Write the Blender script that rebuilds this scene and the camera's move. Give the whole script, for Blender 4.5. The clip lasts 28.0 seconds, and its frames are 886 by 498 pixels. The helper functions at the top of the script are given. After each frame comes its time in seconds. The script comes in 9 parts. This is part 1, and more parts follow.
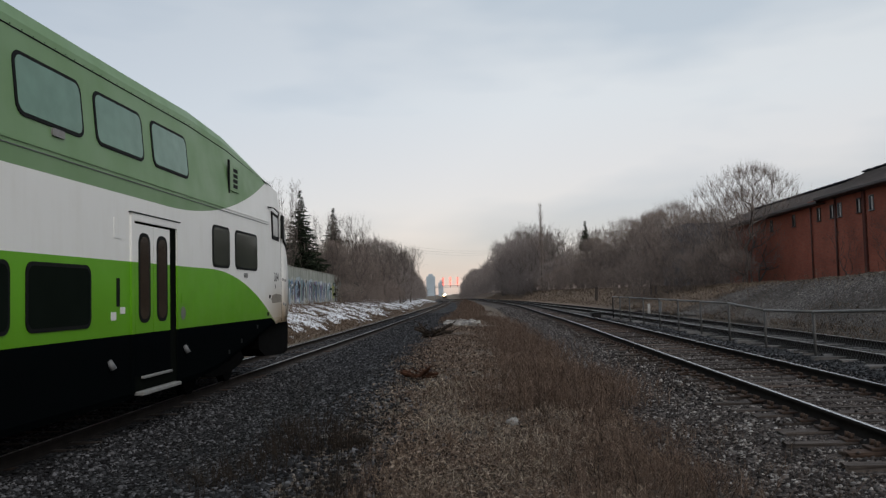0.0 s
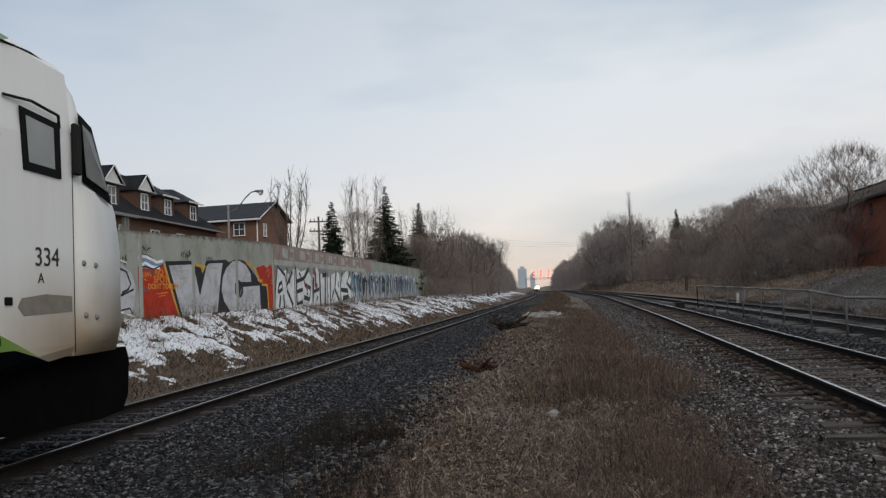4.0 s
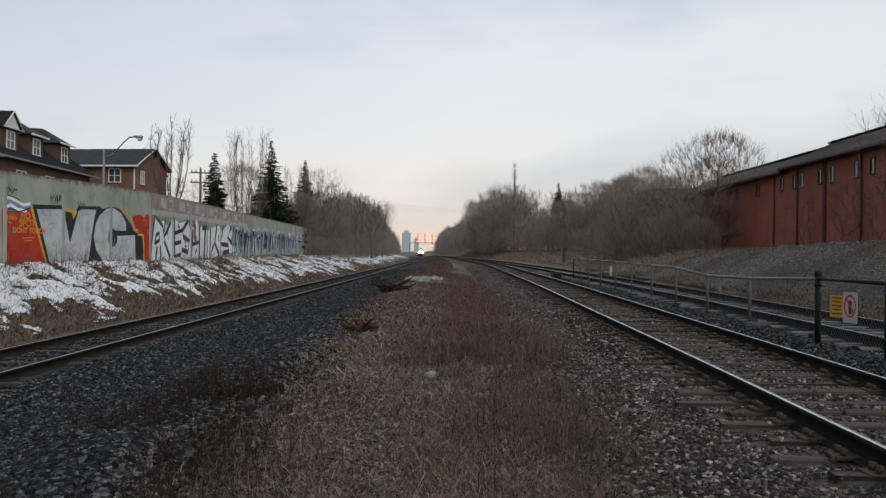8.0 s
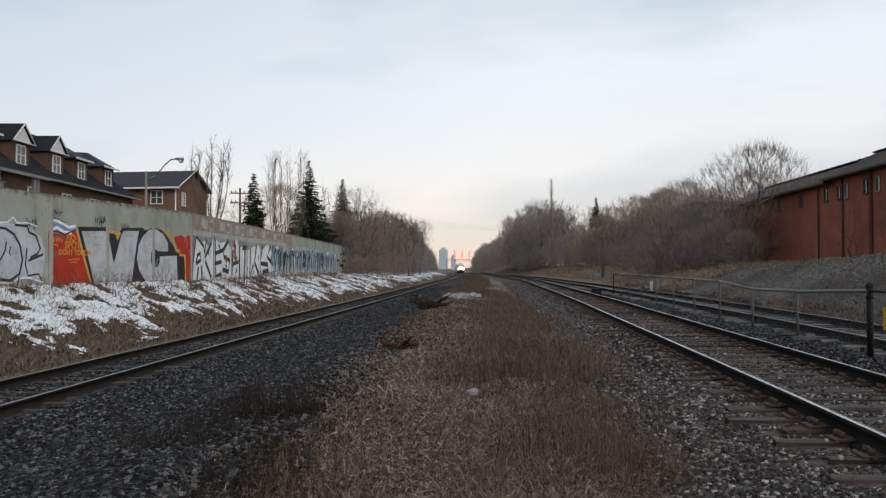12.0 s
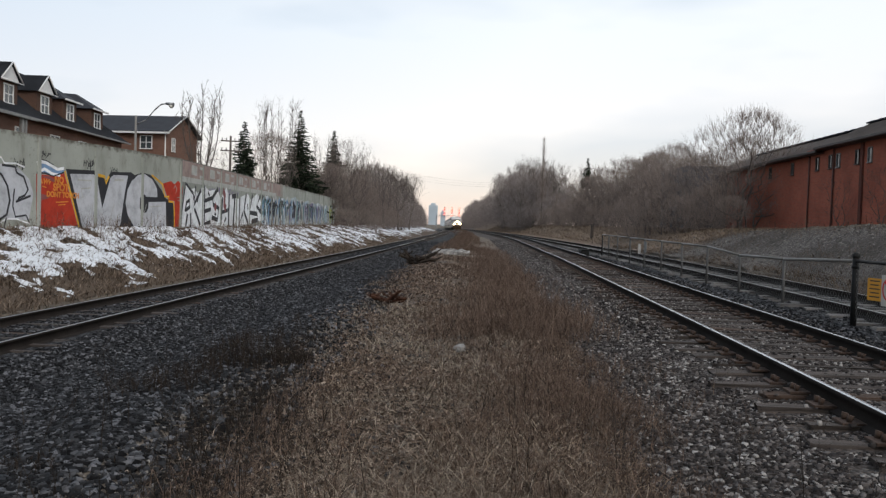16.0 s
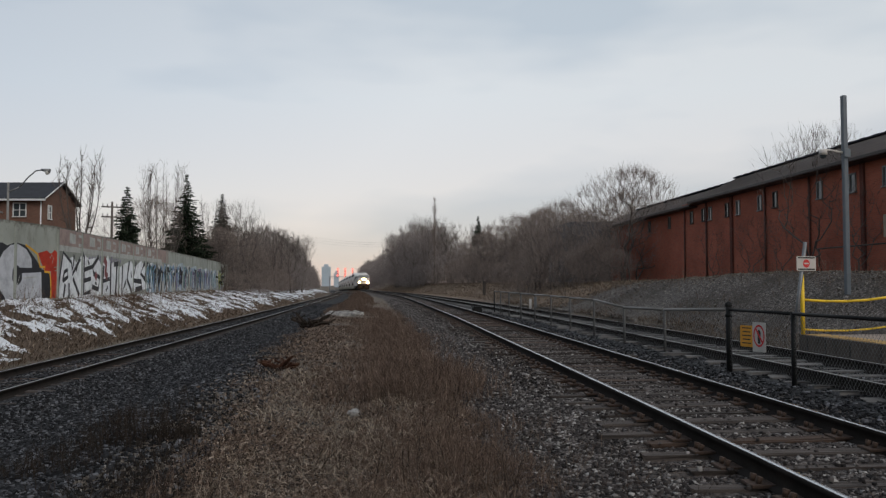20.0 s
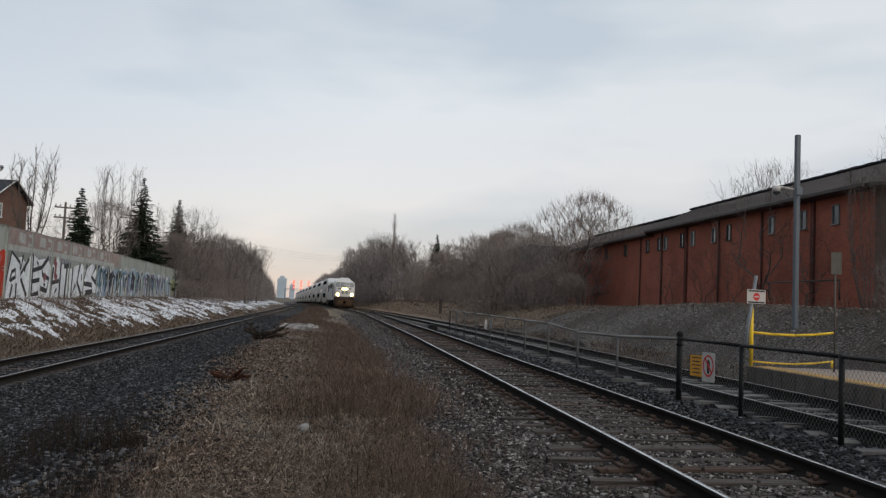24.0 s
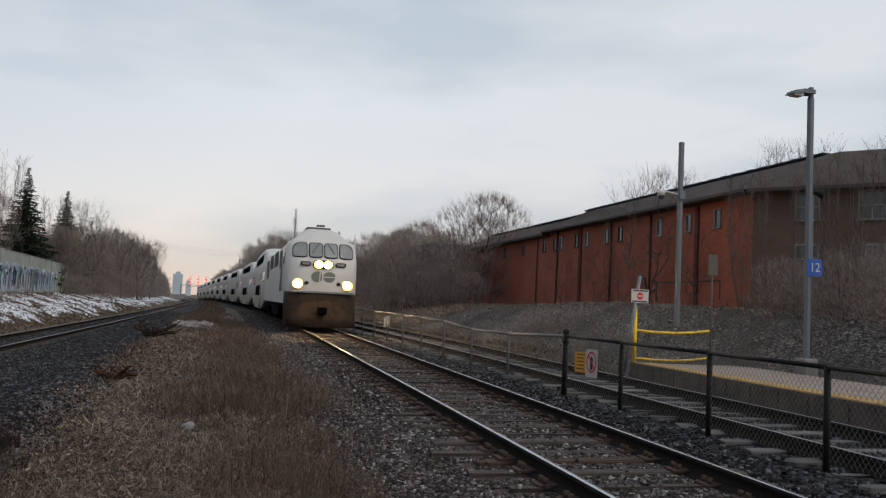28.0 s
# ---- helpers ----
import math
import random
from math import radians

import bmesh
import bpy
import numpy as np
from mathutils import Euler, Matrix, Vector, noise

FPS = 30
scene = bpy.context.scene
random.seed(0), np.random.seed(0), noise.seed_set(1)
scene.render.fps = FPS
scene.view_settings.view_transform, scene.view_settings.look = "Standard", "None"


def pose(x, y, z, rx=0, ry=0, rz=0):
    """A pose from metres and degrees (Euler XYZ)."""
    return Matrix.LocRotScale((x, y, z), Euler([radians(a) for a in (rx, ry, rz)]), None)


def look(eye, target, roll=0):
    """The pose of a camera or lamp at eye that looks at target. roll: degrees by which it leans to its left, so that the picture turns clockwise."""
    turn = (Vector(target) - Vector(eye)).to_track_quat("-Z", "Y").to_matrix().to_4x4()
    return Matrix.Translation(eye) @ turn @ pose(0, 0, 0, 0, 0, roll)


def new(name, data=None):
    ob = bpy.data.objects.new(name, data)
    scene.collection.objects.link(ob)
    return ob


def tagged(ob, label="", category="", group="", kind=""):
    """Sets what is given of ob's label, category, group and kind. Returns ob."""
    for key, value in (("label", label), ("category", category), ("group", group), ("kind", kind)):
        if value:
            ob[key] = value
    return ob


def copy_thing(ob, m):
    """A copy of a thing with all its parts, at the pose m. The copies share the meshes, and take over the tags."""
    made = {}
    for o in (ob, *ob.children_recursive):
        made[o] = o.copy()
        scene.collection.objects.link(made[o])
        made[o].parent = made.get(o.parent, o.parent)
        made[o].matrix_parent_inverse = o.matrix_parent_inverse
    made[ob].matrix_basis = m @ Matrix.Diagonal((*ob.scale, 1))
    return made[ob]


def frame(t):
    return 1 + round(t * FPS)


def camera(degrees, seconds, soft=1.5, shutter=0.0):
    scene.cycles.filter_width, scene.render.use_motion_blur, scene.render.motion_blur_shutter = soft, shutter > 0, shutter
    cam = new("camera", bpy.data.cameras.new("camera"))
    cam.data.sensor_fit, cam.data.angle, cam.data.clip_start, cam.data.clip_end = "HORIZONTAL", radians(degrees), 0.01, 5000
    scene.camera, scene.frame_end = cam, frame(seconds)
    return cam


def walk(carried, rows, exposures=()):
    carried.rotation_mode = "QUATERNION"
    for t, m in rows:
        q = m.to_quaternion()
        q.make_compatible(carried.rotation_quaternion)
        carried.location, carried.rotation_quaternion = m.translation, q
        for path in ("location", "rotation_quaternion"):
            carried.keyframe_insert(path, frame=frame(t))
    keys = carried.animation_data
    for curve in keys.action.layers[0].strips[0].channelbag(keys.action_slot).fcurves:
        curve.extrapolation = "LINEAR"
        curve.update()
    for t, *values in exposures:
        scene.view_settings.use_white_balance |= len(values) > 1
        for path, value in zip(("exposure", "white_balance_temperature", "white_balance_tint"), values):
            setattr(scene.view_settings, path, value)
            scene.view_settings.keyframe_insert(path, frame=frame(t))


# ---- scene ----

CAMERA_ROWS = [
    (0.0, -0.660, 0.051, 1.687, 0.39, 3.11, 1.45),
    (0.5, -0.453, 0.057, 1.684, -0.08, 3.70, 1.37),
    (1.0, -0.297, -0.014, 1.683, 0.22, 4.02, 1.15),
    (1.5, -0.174, -0.099, 1.677, 0.24, 3.43, 1.31),
    (2.0, 0.017, -0.119, 1.674, -0.60, 3.14, 1.44),
    (2.5, 0.134, -0.047, 1.668, -0.41, 3.16, 1.27),
    (3.0, 0.081, 0.088, 1.669, 3.26, 3.14, 1.50),
    (3.5, 0.040, 0.154, 1.657, 7.18, 3.04, 2.46),
    (5.5, 0.014, -0.021, 1.651, 3.19, 1.80, 1.58),
    (6.0, 0.035, 0.007, 1.647, 2.22, 1.16, 1.12),
    (6.5, 0.035, -0.002, 1.652, 1.31, 0.84, 0.78),
    (7.0, 0.023, 0.008, 1.642, 0.50, 0.69, 0.59),
    (7.5, 0.023, 0.013, 1.638, -0.45, 0.24, 0.09),
    (8.0, 0.001, -0.001, 1.647, -1.31, 0.12, -0.50),
    (8.5, -0.028, 0.009, 1.635, -1.67, 0.40, -1.45),
    (9.0, -0.020, 0.018, 1.633, -1.92, 0.48, -1.75),
    (9.5, 0.035, 0.038, 1.631, -1.53, 0.64, -1.41),
    (10.0, 0.076, 0.056, 1.637, -1.12, 0.99, -1.25),
    (10.5, 0.076, 0.036, 1.629, -0.58, 1.17, -0.82),
    (11.0, 0.051, 0.052, 1.626, 0.81, 1.26, -0.28),
    (11.5, 0.005, 0.066, 1.624, 1.19, 1.04, 0.38),
    (12.0, -0.039, 0.078, 1.637, 1.27, 1.29, 0.21),
    (12.5, -0.047, 0.091, 1.638, 0.95, 0.87, 0.25),
    (14.5, -0.099, 0.110, 1.625, -0.82, -0.27, -4.84),
    (15.0, -0.077, 0.100, 1.634, 0.02, -0.53, -4.75),
    (15.5, -0.065, 0.118, 1.642, 0.53, -1.87, -1.79),
    (16.0, -0.066, 0.077, 1.636, 0.53, -1.77, -1.79),
    (16.5, -0.063, 0.109, 1.643, 0.91, -2.36, -1.56),
    (17.0, -0.036, 0.052, 1.666, -0.92, -2.23, -1.10),
    (17.5, -0.028, 0.021, 1.679, -3.13, -1.03, -1.22),
    (18.0, -0.042, -0.002, 1.685, -3.16, -0.54, -1.10),
    (18.5, -0.047, -0.002, 1.682, -3.81, -0.02, -1.23),
    (19.0, -0.020, -0.009, 1.684, -5.73, 1.05, -0.04),
    (19.5, -0.030, 0.007, 1.680, -6.31, 1.73, 0.04),
    (20.0, -0.023, 0.007, 1.674, -6.81, 2.46, 0.08),
    (20.5, -0.049, 0.016, 1.662, -6.45, 2.55, -0.09),
    (21.0, -0.046, 0.005, 1.661, -6.54, 2.59, 0.14),
    (21.5, -0.054, 0.008, 1.668, -6.51, 2.70, 0.00),
    (23.5, -0.009, -0.026, 1.659, -8.78, 3.25, -2.27),
    (24.0, -0.037, -0.018, 1.682, -9.84, 3.75, -2.42),
    (24.5, -0.036, -0.047, 1.673, -11.06, 3.86, -2.71),
    (25.0, 0.004, -0.051, 1.662, -12.98, 2.03, -2.29),
    (25.5, 0.014, -0.052, 1.672, -13.60, 2.44, -2.14),
    (26.0, 0.024, -0.084, 1.686, -14.22, 2.83, -1.91),
    (26.5, 0.052, -0.080, 1.683, -14.95, 3.08, -1.88),
    (27.0, 0.037, -0.115, 1.680, -15.46, 3.69, -2.15),
    (27.5, 0.060, -0.130, 1.683, -16.30, 3.79, -2.39),
    (28.0, 0.084, -0.195, 1.692, -16.62, 3.89, -2.71),
]
EXPOSURES = [(0, -0.12), (1, -0.05), (2, 0.08), (3, 0.0), (6, -0.08), (8, 0.0), (9, -0.08), (10, -0.06), (11, -0.08), (12, 0.14), (12.5, 0.15), (14.5, 0.15), (15, 0.15), (16, 0.3), (17, 0.22), (18, -0.08), (19, -0.14), (20, -0.15), (21, -0.04), (24, -0.06), (25, 0.02), (26, 0.0), (27, -0.14), (28, -0.08)]
cam = camera(56.45, 28.0, soft=1.3)
walk(cam, [(t, pose(x, y, z, 90 + pitch, roll, yaw)) for t, x, y, z, yaw, pitch, roll in CAMERA_ROWS], EXPOSURES)

# ---- world, sun and exposure ----
scene.view_settings.exposure = 0.0
world = bpy.data.worlds.new("overcast_dusk")
scene.world = world
world.use_nodes = True
wt = world.node_tree
wt.nodes.clear()


def wn(kind, **kw):
    n = wt.nodes.new(kind)
    for k, v in kw.items():
        setattr(n, k, v)
    return n


sky = wn("ShaderNodeTexSky", sky_type="NISHITA", sun_disc=False, sun_elevation=radians(42), sun_rotation=radians(153))
w_co = wn("ShaderNodeTexCoord")
w_sep = wn("ShaderNodeSeparateXYZ")
w_ramp = wn("ShaderNodeValToRGB")
els = w_ramp.color_ramp.elements
els[0].position, els[0].color = 0.0, (0.60, 0.455, 0.40, 1)
els[1].position, els[1].color = 1.0, (0.485, 0.525, 0.55, 1)
for ps, c in ((0.035, (0.61, 0.49, 0.44, 1)), (0.11, (0.625, 0.56, 0.52, 1)), (0.22, (0.625, 0.622, 0.602, 1)), (0.42, (0.61, 0.632, 0.622, 1))):
    e = els.new(ps)
    e.color = c
w_map = wn("ShaderNodeMapping")
w_map.inputs["Scale"].default_value = (1.0, 0.55, 3.4)
w_map.inputs["Rotation"].default_value = (0, radians(-16), radians(20))
w_noise = wn("ShaderNodeTexNoise")
w_noise.inputs["Scale"].default_value, w_noise.inputs["Detail"].default_value, w_noise.inputs["Roughness"].default_value = 1.9, 4.0, 0.5
w_band = wn("ShaderNodeMapRange")
w_band.inputs["From Min"].default_value, w_band.inputs["From Max"].default_value = 0.46, 0.62
w_dark = wn("ShaderNodeMix", data_type="RGBA", blend_type="MULTIPLY")
w_dark.inputs[7].default_value = (0.74, 0.79, 0.845, 1)
w_mix = wn("ShaderNodeMix", data_type="RGBA", blend_type="ADD")
w_mix.inputs[0].default_value = 0.035
w_bg = wn("ShaderNodeBackground")
w_bg.inputs["Strength"].default_value = 1.09
w_out = wn("ShaderNodeOutputWorld")
L = wt.links.new
L(w_co.outputs["Generated"], w_sep.inputs[0])
L(w_sep.outputs["Z"], w_ramp.inputs["Fac"])
L(w_co.outputs["Generated"], w_map.inputs["Vector"])
L(w_map.outputs[0], w_noise.inputs["Vector"])
L(w_noise.outputs["Fac"], w_band.inputs["Value"])
L(w_band.outputs[0], w_dark.inputs[0])
L(w_ramp.outputs["Color"], w_dark.inputs[6])
w_side = wn("ShaderNodeMapRange")
w_side.inputs["From Min"].default_value, w_side.inputs["From Max"].default_value = 0.05, 0.62
w_sidev = wn("ShaderNodeVectorMath", operation="DOT_PRODUCT")
w_sidev.inputs[1].default_value = (-0.75, -0.05, 0.80)
w_left = wn("ShaderNodeMix", data_type="RGBA", blend_type="MULTIPLY")
w_left.inputs[7].default_value = (0.66, 0.70, 0.76, 1)
L(w_co.outputs["Generated"], w_sidev.inputs[0])
L(w_sidev.outputs["Value"], w_side.inputs["Value"])
L(w_side.outputs[0], w_left.inputs[0])
L(w_dark.outputs[2], w_left.inputs[6])
L(w_left.outputs[2], w_mix.inputs[6])
L(sky.outputs["Color"], w_mix.inputs[7])
L(w_mix.outputs[2], w_bg.inputs["Color"])
L(w_bg.outputs[0], w_out.inputs["Surface"])

sun = bpy.data.lights.new("sun", "SUN")
sun.energy, sun.angle, sun.color = 1.35, radians(40), (1.0, 0.92, 0.83)
new("sun", sun).matrix_world = look((30, -60, 62), (0, 0, 0))

# ---- materials ----


def node_mat(name, rough=0.8, metal=0.0, spec=0.5):
    m = bpy.data.materials.new(name)
    m.use_nodes = True
    nt = m.node_tree
    b = nt.nodes["Principled BSDF"]
    b.inputs["Roughness"].default_value = rough
    b.inputs["Metallic"].default_value = metal
    b.inputs["Specular IOR Level"].default_value = spec
    return m, nt, b


def noise_fac(nt, scale, detail=4.0, vec=None, rough=0.55):
    n = nt.nodes.new("ShaderNodeTexNoise")
    n.inputs["Scale"].default_value, n.inputs["Detail"].default_value, n.inputs["Roughness"].default_value = scale, detail, rough
    if vec:
        nt.links.new(vec, n.inputs["Vector"])
    return n.outputs["Fac"]


def ramp(nt, fac, stops):
    r = nt.nodes.new("ShaderNodeValToRGB")
    e = r.color_ramp.elements
    e[0].position, e[0].color = stops[0][0], (*stops[0][1], 1)
    e[1].position, e[1].color = stops[-1][0], (*stops[-1][1], 1)
    for p_, c in stops[1:-1]:
        k = e.new(p_)
        k.color = (*c, 1)
    nt.links.new(fac, r.inputs["Fac"])
    return r.outputs["Color"]


def mixc(nt, fac, a, b, mode="MIX"):
    n = nt.nodes.new("ShaderNodeMix")
    n.data_type, n.blend_type = "RGBA", mode
    for sock, v in ((n.inputs[0], fac), (n.inputs[6], a), (n.inputs[7], b)):
        if isinstance(v, (int, float)):
            sock.default_value = v
        elif isinstance(v, tuple):
            sock.default_value = (*v, 1)
        else:
            nt.links.new(v, sock)
    return n.outputs[2]


def math_(nt, op, a, b=0.0, c=None, clamp=False):
    n = nt.nodes.new("ShaderNodeMath")
    n.operation, n.use_clamp = op, clamp
    for i, v in enumerate((a, b) if c is None else (a, b, c)):
        if isinstance(v, (int, float)):
            n.inputs[i].default_value = v
        else:
            nt.links.new(v, n.inputs[i])
    return n.outputs[0]


def bump(nt, b, height, strength=0.3, dist=0.02):
    n = nt.nodes.new("ShaderNodeBump")
    n.inputs["Strength"].default_value, n.inputs["Distance"].default_value = strength, dist
    nt.links.new(height, n.inputs["Height"])
    nt.links.new(n.outputs[0], b.inputs["Normal"])


def position(nt):
    return nt.nodes.new("ShaderNodeNewGeometry").outputs["Position"]


def object_co(nt):
    return nt.nodes.new("ShaderNodeTexCoord").outputs["Object"]


def island(nt):
    return nt.nodes.new("ShaderNodeNewGeometry").outputs["Random Per Island"]


def ob_random(nt):
    return nt.nodes.new("ShaderNodeObjectInfo").outputs["Random"]


def simple(name, col, rough=0.7, metal=0.0, var=0.25, scale=6.0, fine=60.0, bumpy=0.15, spec=0.5, dist=0.01):
    """A worn surface: colour varied at two scales, with fine relief."""
    m, nt, b = node_mat(name, rough, metal, spec)
    vec = object_co(nt)
    f1, f2 = noise_fac(nt, scale, 5, vec), noise_fac(nt, fine, 3, vec)
    lo, hi = tuple(c * (1 - var) for c in col), tuple(min(1, c * (1 + var)) for c in col)
    c1 = ramp(nt, f1, [(0.3, lo), (0.7, hi)])
    c2 = mixc(nt, 0.35, c1, ramp(nt, f2, [(0.35, lo), (0.65, hi)]))
    nt.links.new(c2, b.inputs["Base Color"])
    if bumpy:
        bump(nt, b, f2, bumpy, dist)
    return m


def glow(name, col, strength):
    m, nt, b = node_mat(name, 0.4)
    b.inputs["Base Color"].default_value = (*col, 1)
    b.inputs["Emission Color"].default_value = (*col, 1)
    b.inputs["Emission Strength"].default_value = strength
    return m


def glassy(name, col=(0.02, 0.03, 0.03), rough=0.06):
    m, nt, b = node_mat(name, rough, 0.0, 0.6)
    vec = object_co(nt)
    nt.links.new(ramp(nt, noise_fac(nt, 2.0, 3, vec), [(0.3, tuple(c * 0.88 for c in col)), (0.7, tuple(c * 1.12 for c in col))]), b.inputs["Base Color"])
    return m


def ground_mat():
    m, nt, b = node_mat("soil_and_litter", 0.95, 0, 0.15)
    ps = position(nt)
    a = ramp(nt, noise_fac(nt, 0.35, 6, ps), [(0.30, (0.07488, 0.0599, 0.04792)), (0.55, (0.1498, 0.1228, 0.09883)), (0.75, (0.2097, 0.1767, 0.1438))])
    c = ramp(nt, noise_fac(nt, 14, 6, ps, 0.7), [(0.35, (0.04193, 0.03444, 0.02696)), (0.55, (0.1498, 0.1228, 0.09734)), (0.72, (0.3594, 0.307, 0.2471))])
    nt.links.new(mixc(nt, 0.6, a, c), b.inputs["Base Color"])
    bump(nt, b, noise_fac(nt, 22, 6, ps, 0.7), 0.8, 0.05)
    return m


def bank_mat(name, dim):
    m, nt, b = node_mat(name, 0.95, 0, 0.1)
    ps = position(nt)
    mp = nt.nodes.new("ShaderNodeMapping")
    mp.inputs["Scale"].default_value = (0.9, 2.6, 2.0)
    mp.inputs["Rotation"].default_value = (0, 0, radians(-38))
    nt.links.new(ps, mp.inputs["Vector"])
    a = ramp(nt, noise_fac(nt, 0.6, 6, ps), [(0.3, (0.1169, 0.0867, 0.06782)), (0.6, (0.2125, 0.1604, 0.1211)), (0.8, (0.2975, 0.2276, 0.1696))])
    c = ramp(nt, noise_fac(nt, 9, 6, mp.outputs[0], 0.7), [(0.3, (0.06375, 0.05202, 0.0436)), (0.6, (0.2338, 0.1777, 0.1356)), (0.8, (0.425, 0.336, 0.2544))])
    nt.links.new(mixc(nt, 1.0, mixc(nt, 0.55, a, c), (dim, dim, dim), "MULTIPLY"), b.inputs["Base Color"])
    bump(nt, b, noise_fac(nt, 12, 6, mp.outputs[0], 0.7), 0.8, 0.06)
    return m


def gravel_mat(name, lo, mid, hi, size=16.0, tint=None, patch=0.5):
    """Broken stone: cells with their own grey and deep joints."""
    m, nt, b = node_mat(name, 0.9, 0, 0.3)
    ps = position(nt)
    v = nt.nodes.new("ShaderNodeTexVoronoi")
    v.inputs["Scale"].default_value = size
    nt.links.new(ps, v.inputs["Vector"])
    sep = nt.nodes.new("ShaderNodeSeparateColor")
    nt.links.new(v.outputs["Color"], sep.inputs[0])
    c = ramp(nt, sep.outputs[0], [(0.0, lo), (0.55, mid), (0.9, hi)])
    d = ramp(nt, v.outputs["Distance"], [(0.25, (1, 1, 1)), (0.75, (0.25, 0.25, 0.25))])
    c = mixc(nt, 0.8, c, d, "MULTIPLY")
    if tint:
        c = mixc(nt, ramp(nt, noise_fac(nt, patch, 5, ps, 0.62), [(0.42, (0, 0, 0)), (0.62, (0.8, 0.8, 0.8))]), c, tint)
    nt.links.new(c, b.inputs["Base Color"])
    inv = math_(nt, "SUBTRACT", 1.0, v.outputs["Distance"])
    bump(nt, b, inv, 0.9, 0.05)
    return m


def island_mat(name, stops, rough=0.9, spec=0.2, grain=30.0):
    """Many small pieces, each with its own shade."""
    m, nt, b = node_mat(name, rough, 0, spec)
    c = ramp(nt, island(nt), stops)
    f = noise_fac(nt, grain, 3, position(nt))
    nt.links.new(mixc(nt, 0.5, c, ramp(nt, f, [(0.3, (0.45, 0.45, 0.45)), (0.7, (1, 1, 1))]), "MULTIPLY"), b.inputs["Base Color"])
    return m


def piece_mat(name, lo, hi, rough=0.85, grain=(3.0, 30.0, 30.0), bumpy=0.4):
    """Timber and panels: each object with its own shade, grain along its length."""
    m, nt, b = node_mat(name, rough, 0, 0.25)
    vec = object_co(nt)
    mp = nt.nodes.new("ShaderNodeMapping")
    mp.inputs["Scale"].default_value = grain
    nt.links.new(vec, mp.inputs["Vector"])
    off = nt.nodes.new("ShaderNodeVectorMath")
    off.operation = "ADD"
    cmb = nt.nodes.new("ShaderNodeCombineXYZ")
    nt.links.new(math_(nt, "MULTIPLY", ob_random(nt), 50.0), cmb.inputs[0])
    nt.links.new(mp.outputs[0], off.inputs[0])
    nt.links.new(cmb.outputs[0], off.inputs[1])
    f = noise_fac(nt, 1.0, 6, off.outputs[0], 0.65)
    c = ramp(nt, f, [(0.25, lo), (0.75, hi)])
    sh = ramp(nt, ob_random(nt), [(0.0, (0.6, 0.6, 0.6)), (1.0, (1, 1, 1))])
    nt.links.new(mixc(nt, 1.0, c, sh, "MULTIPLY"), b.inputs["Base Color"])
    bump(nt, b, f, bumpy, 0.02)
    return m


def brick_mat(name, c1, c2, mortar, scale=1.0):
    m, nt, b = node_mat(name, 0.9, 0, 0.2)
    vec = object_co(nt)
    sp = nt.nodes.new("ShaderNodeSeparateXYZ")
    nt.links.new(vec, sp.inputs[0])
    cb = nt.nodes.new("ShaderNodeCombineXYZ")
    nt.links.new(math_(nt, "ADD", sp.outputs[0], sp.outputs[1]), cb.inputs[0])
    nt.links.new(sp.outputs[2], cb.inputs[1])
    br = nt.nodes.new("ShaderNodeTexBrick")
    br.inputs["Scale"].default_value = scale
    br.inputs["Brick Width"].default_value, br.inputs["Row Height"].default_value = 0.23, 0.075
    br.inputs["Mortar Size"].default_value = 0.008
    for k, c in (("Color1", c1), ("Color2", c2), ("Mortar", mortar)):
        br.inputs[k].default_value = (*c, 1)
    nt.links.new(cb.outputs[0], br.inputs["Vector"])
    big = ramp(nt, noise_fac(nt, 0.45, 5, vec), [(0.3, (0.72, 0.70, 0.70)), (0.7, (1.1, 1.08, 1.05))])
    nt.links.new(mixc(nt, 1.0, br.outputs["Color"], big, "MULTIPLY"), b.inputs["Base Color"])
    bump(nt, b, br.outputs["Fac"], -0.3, 0.01)
    return m


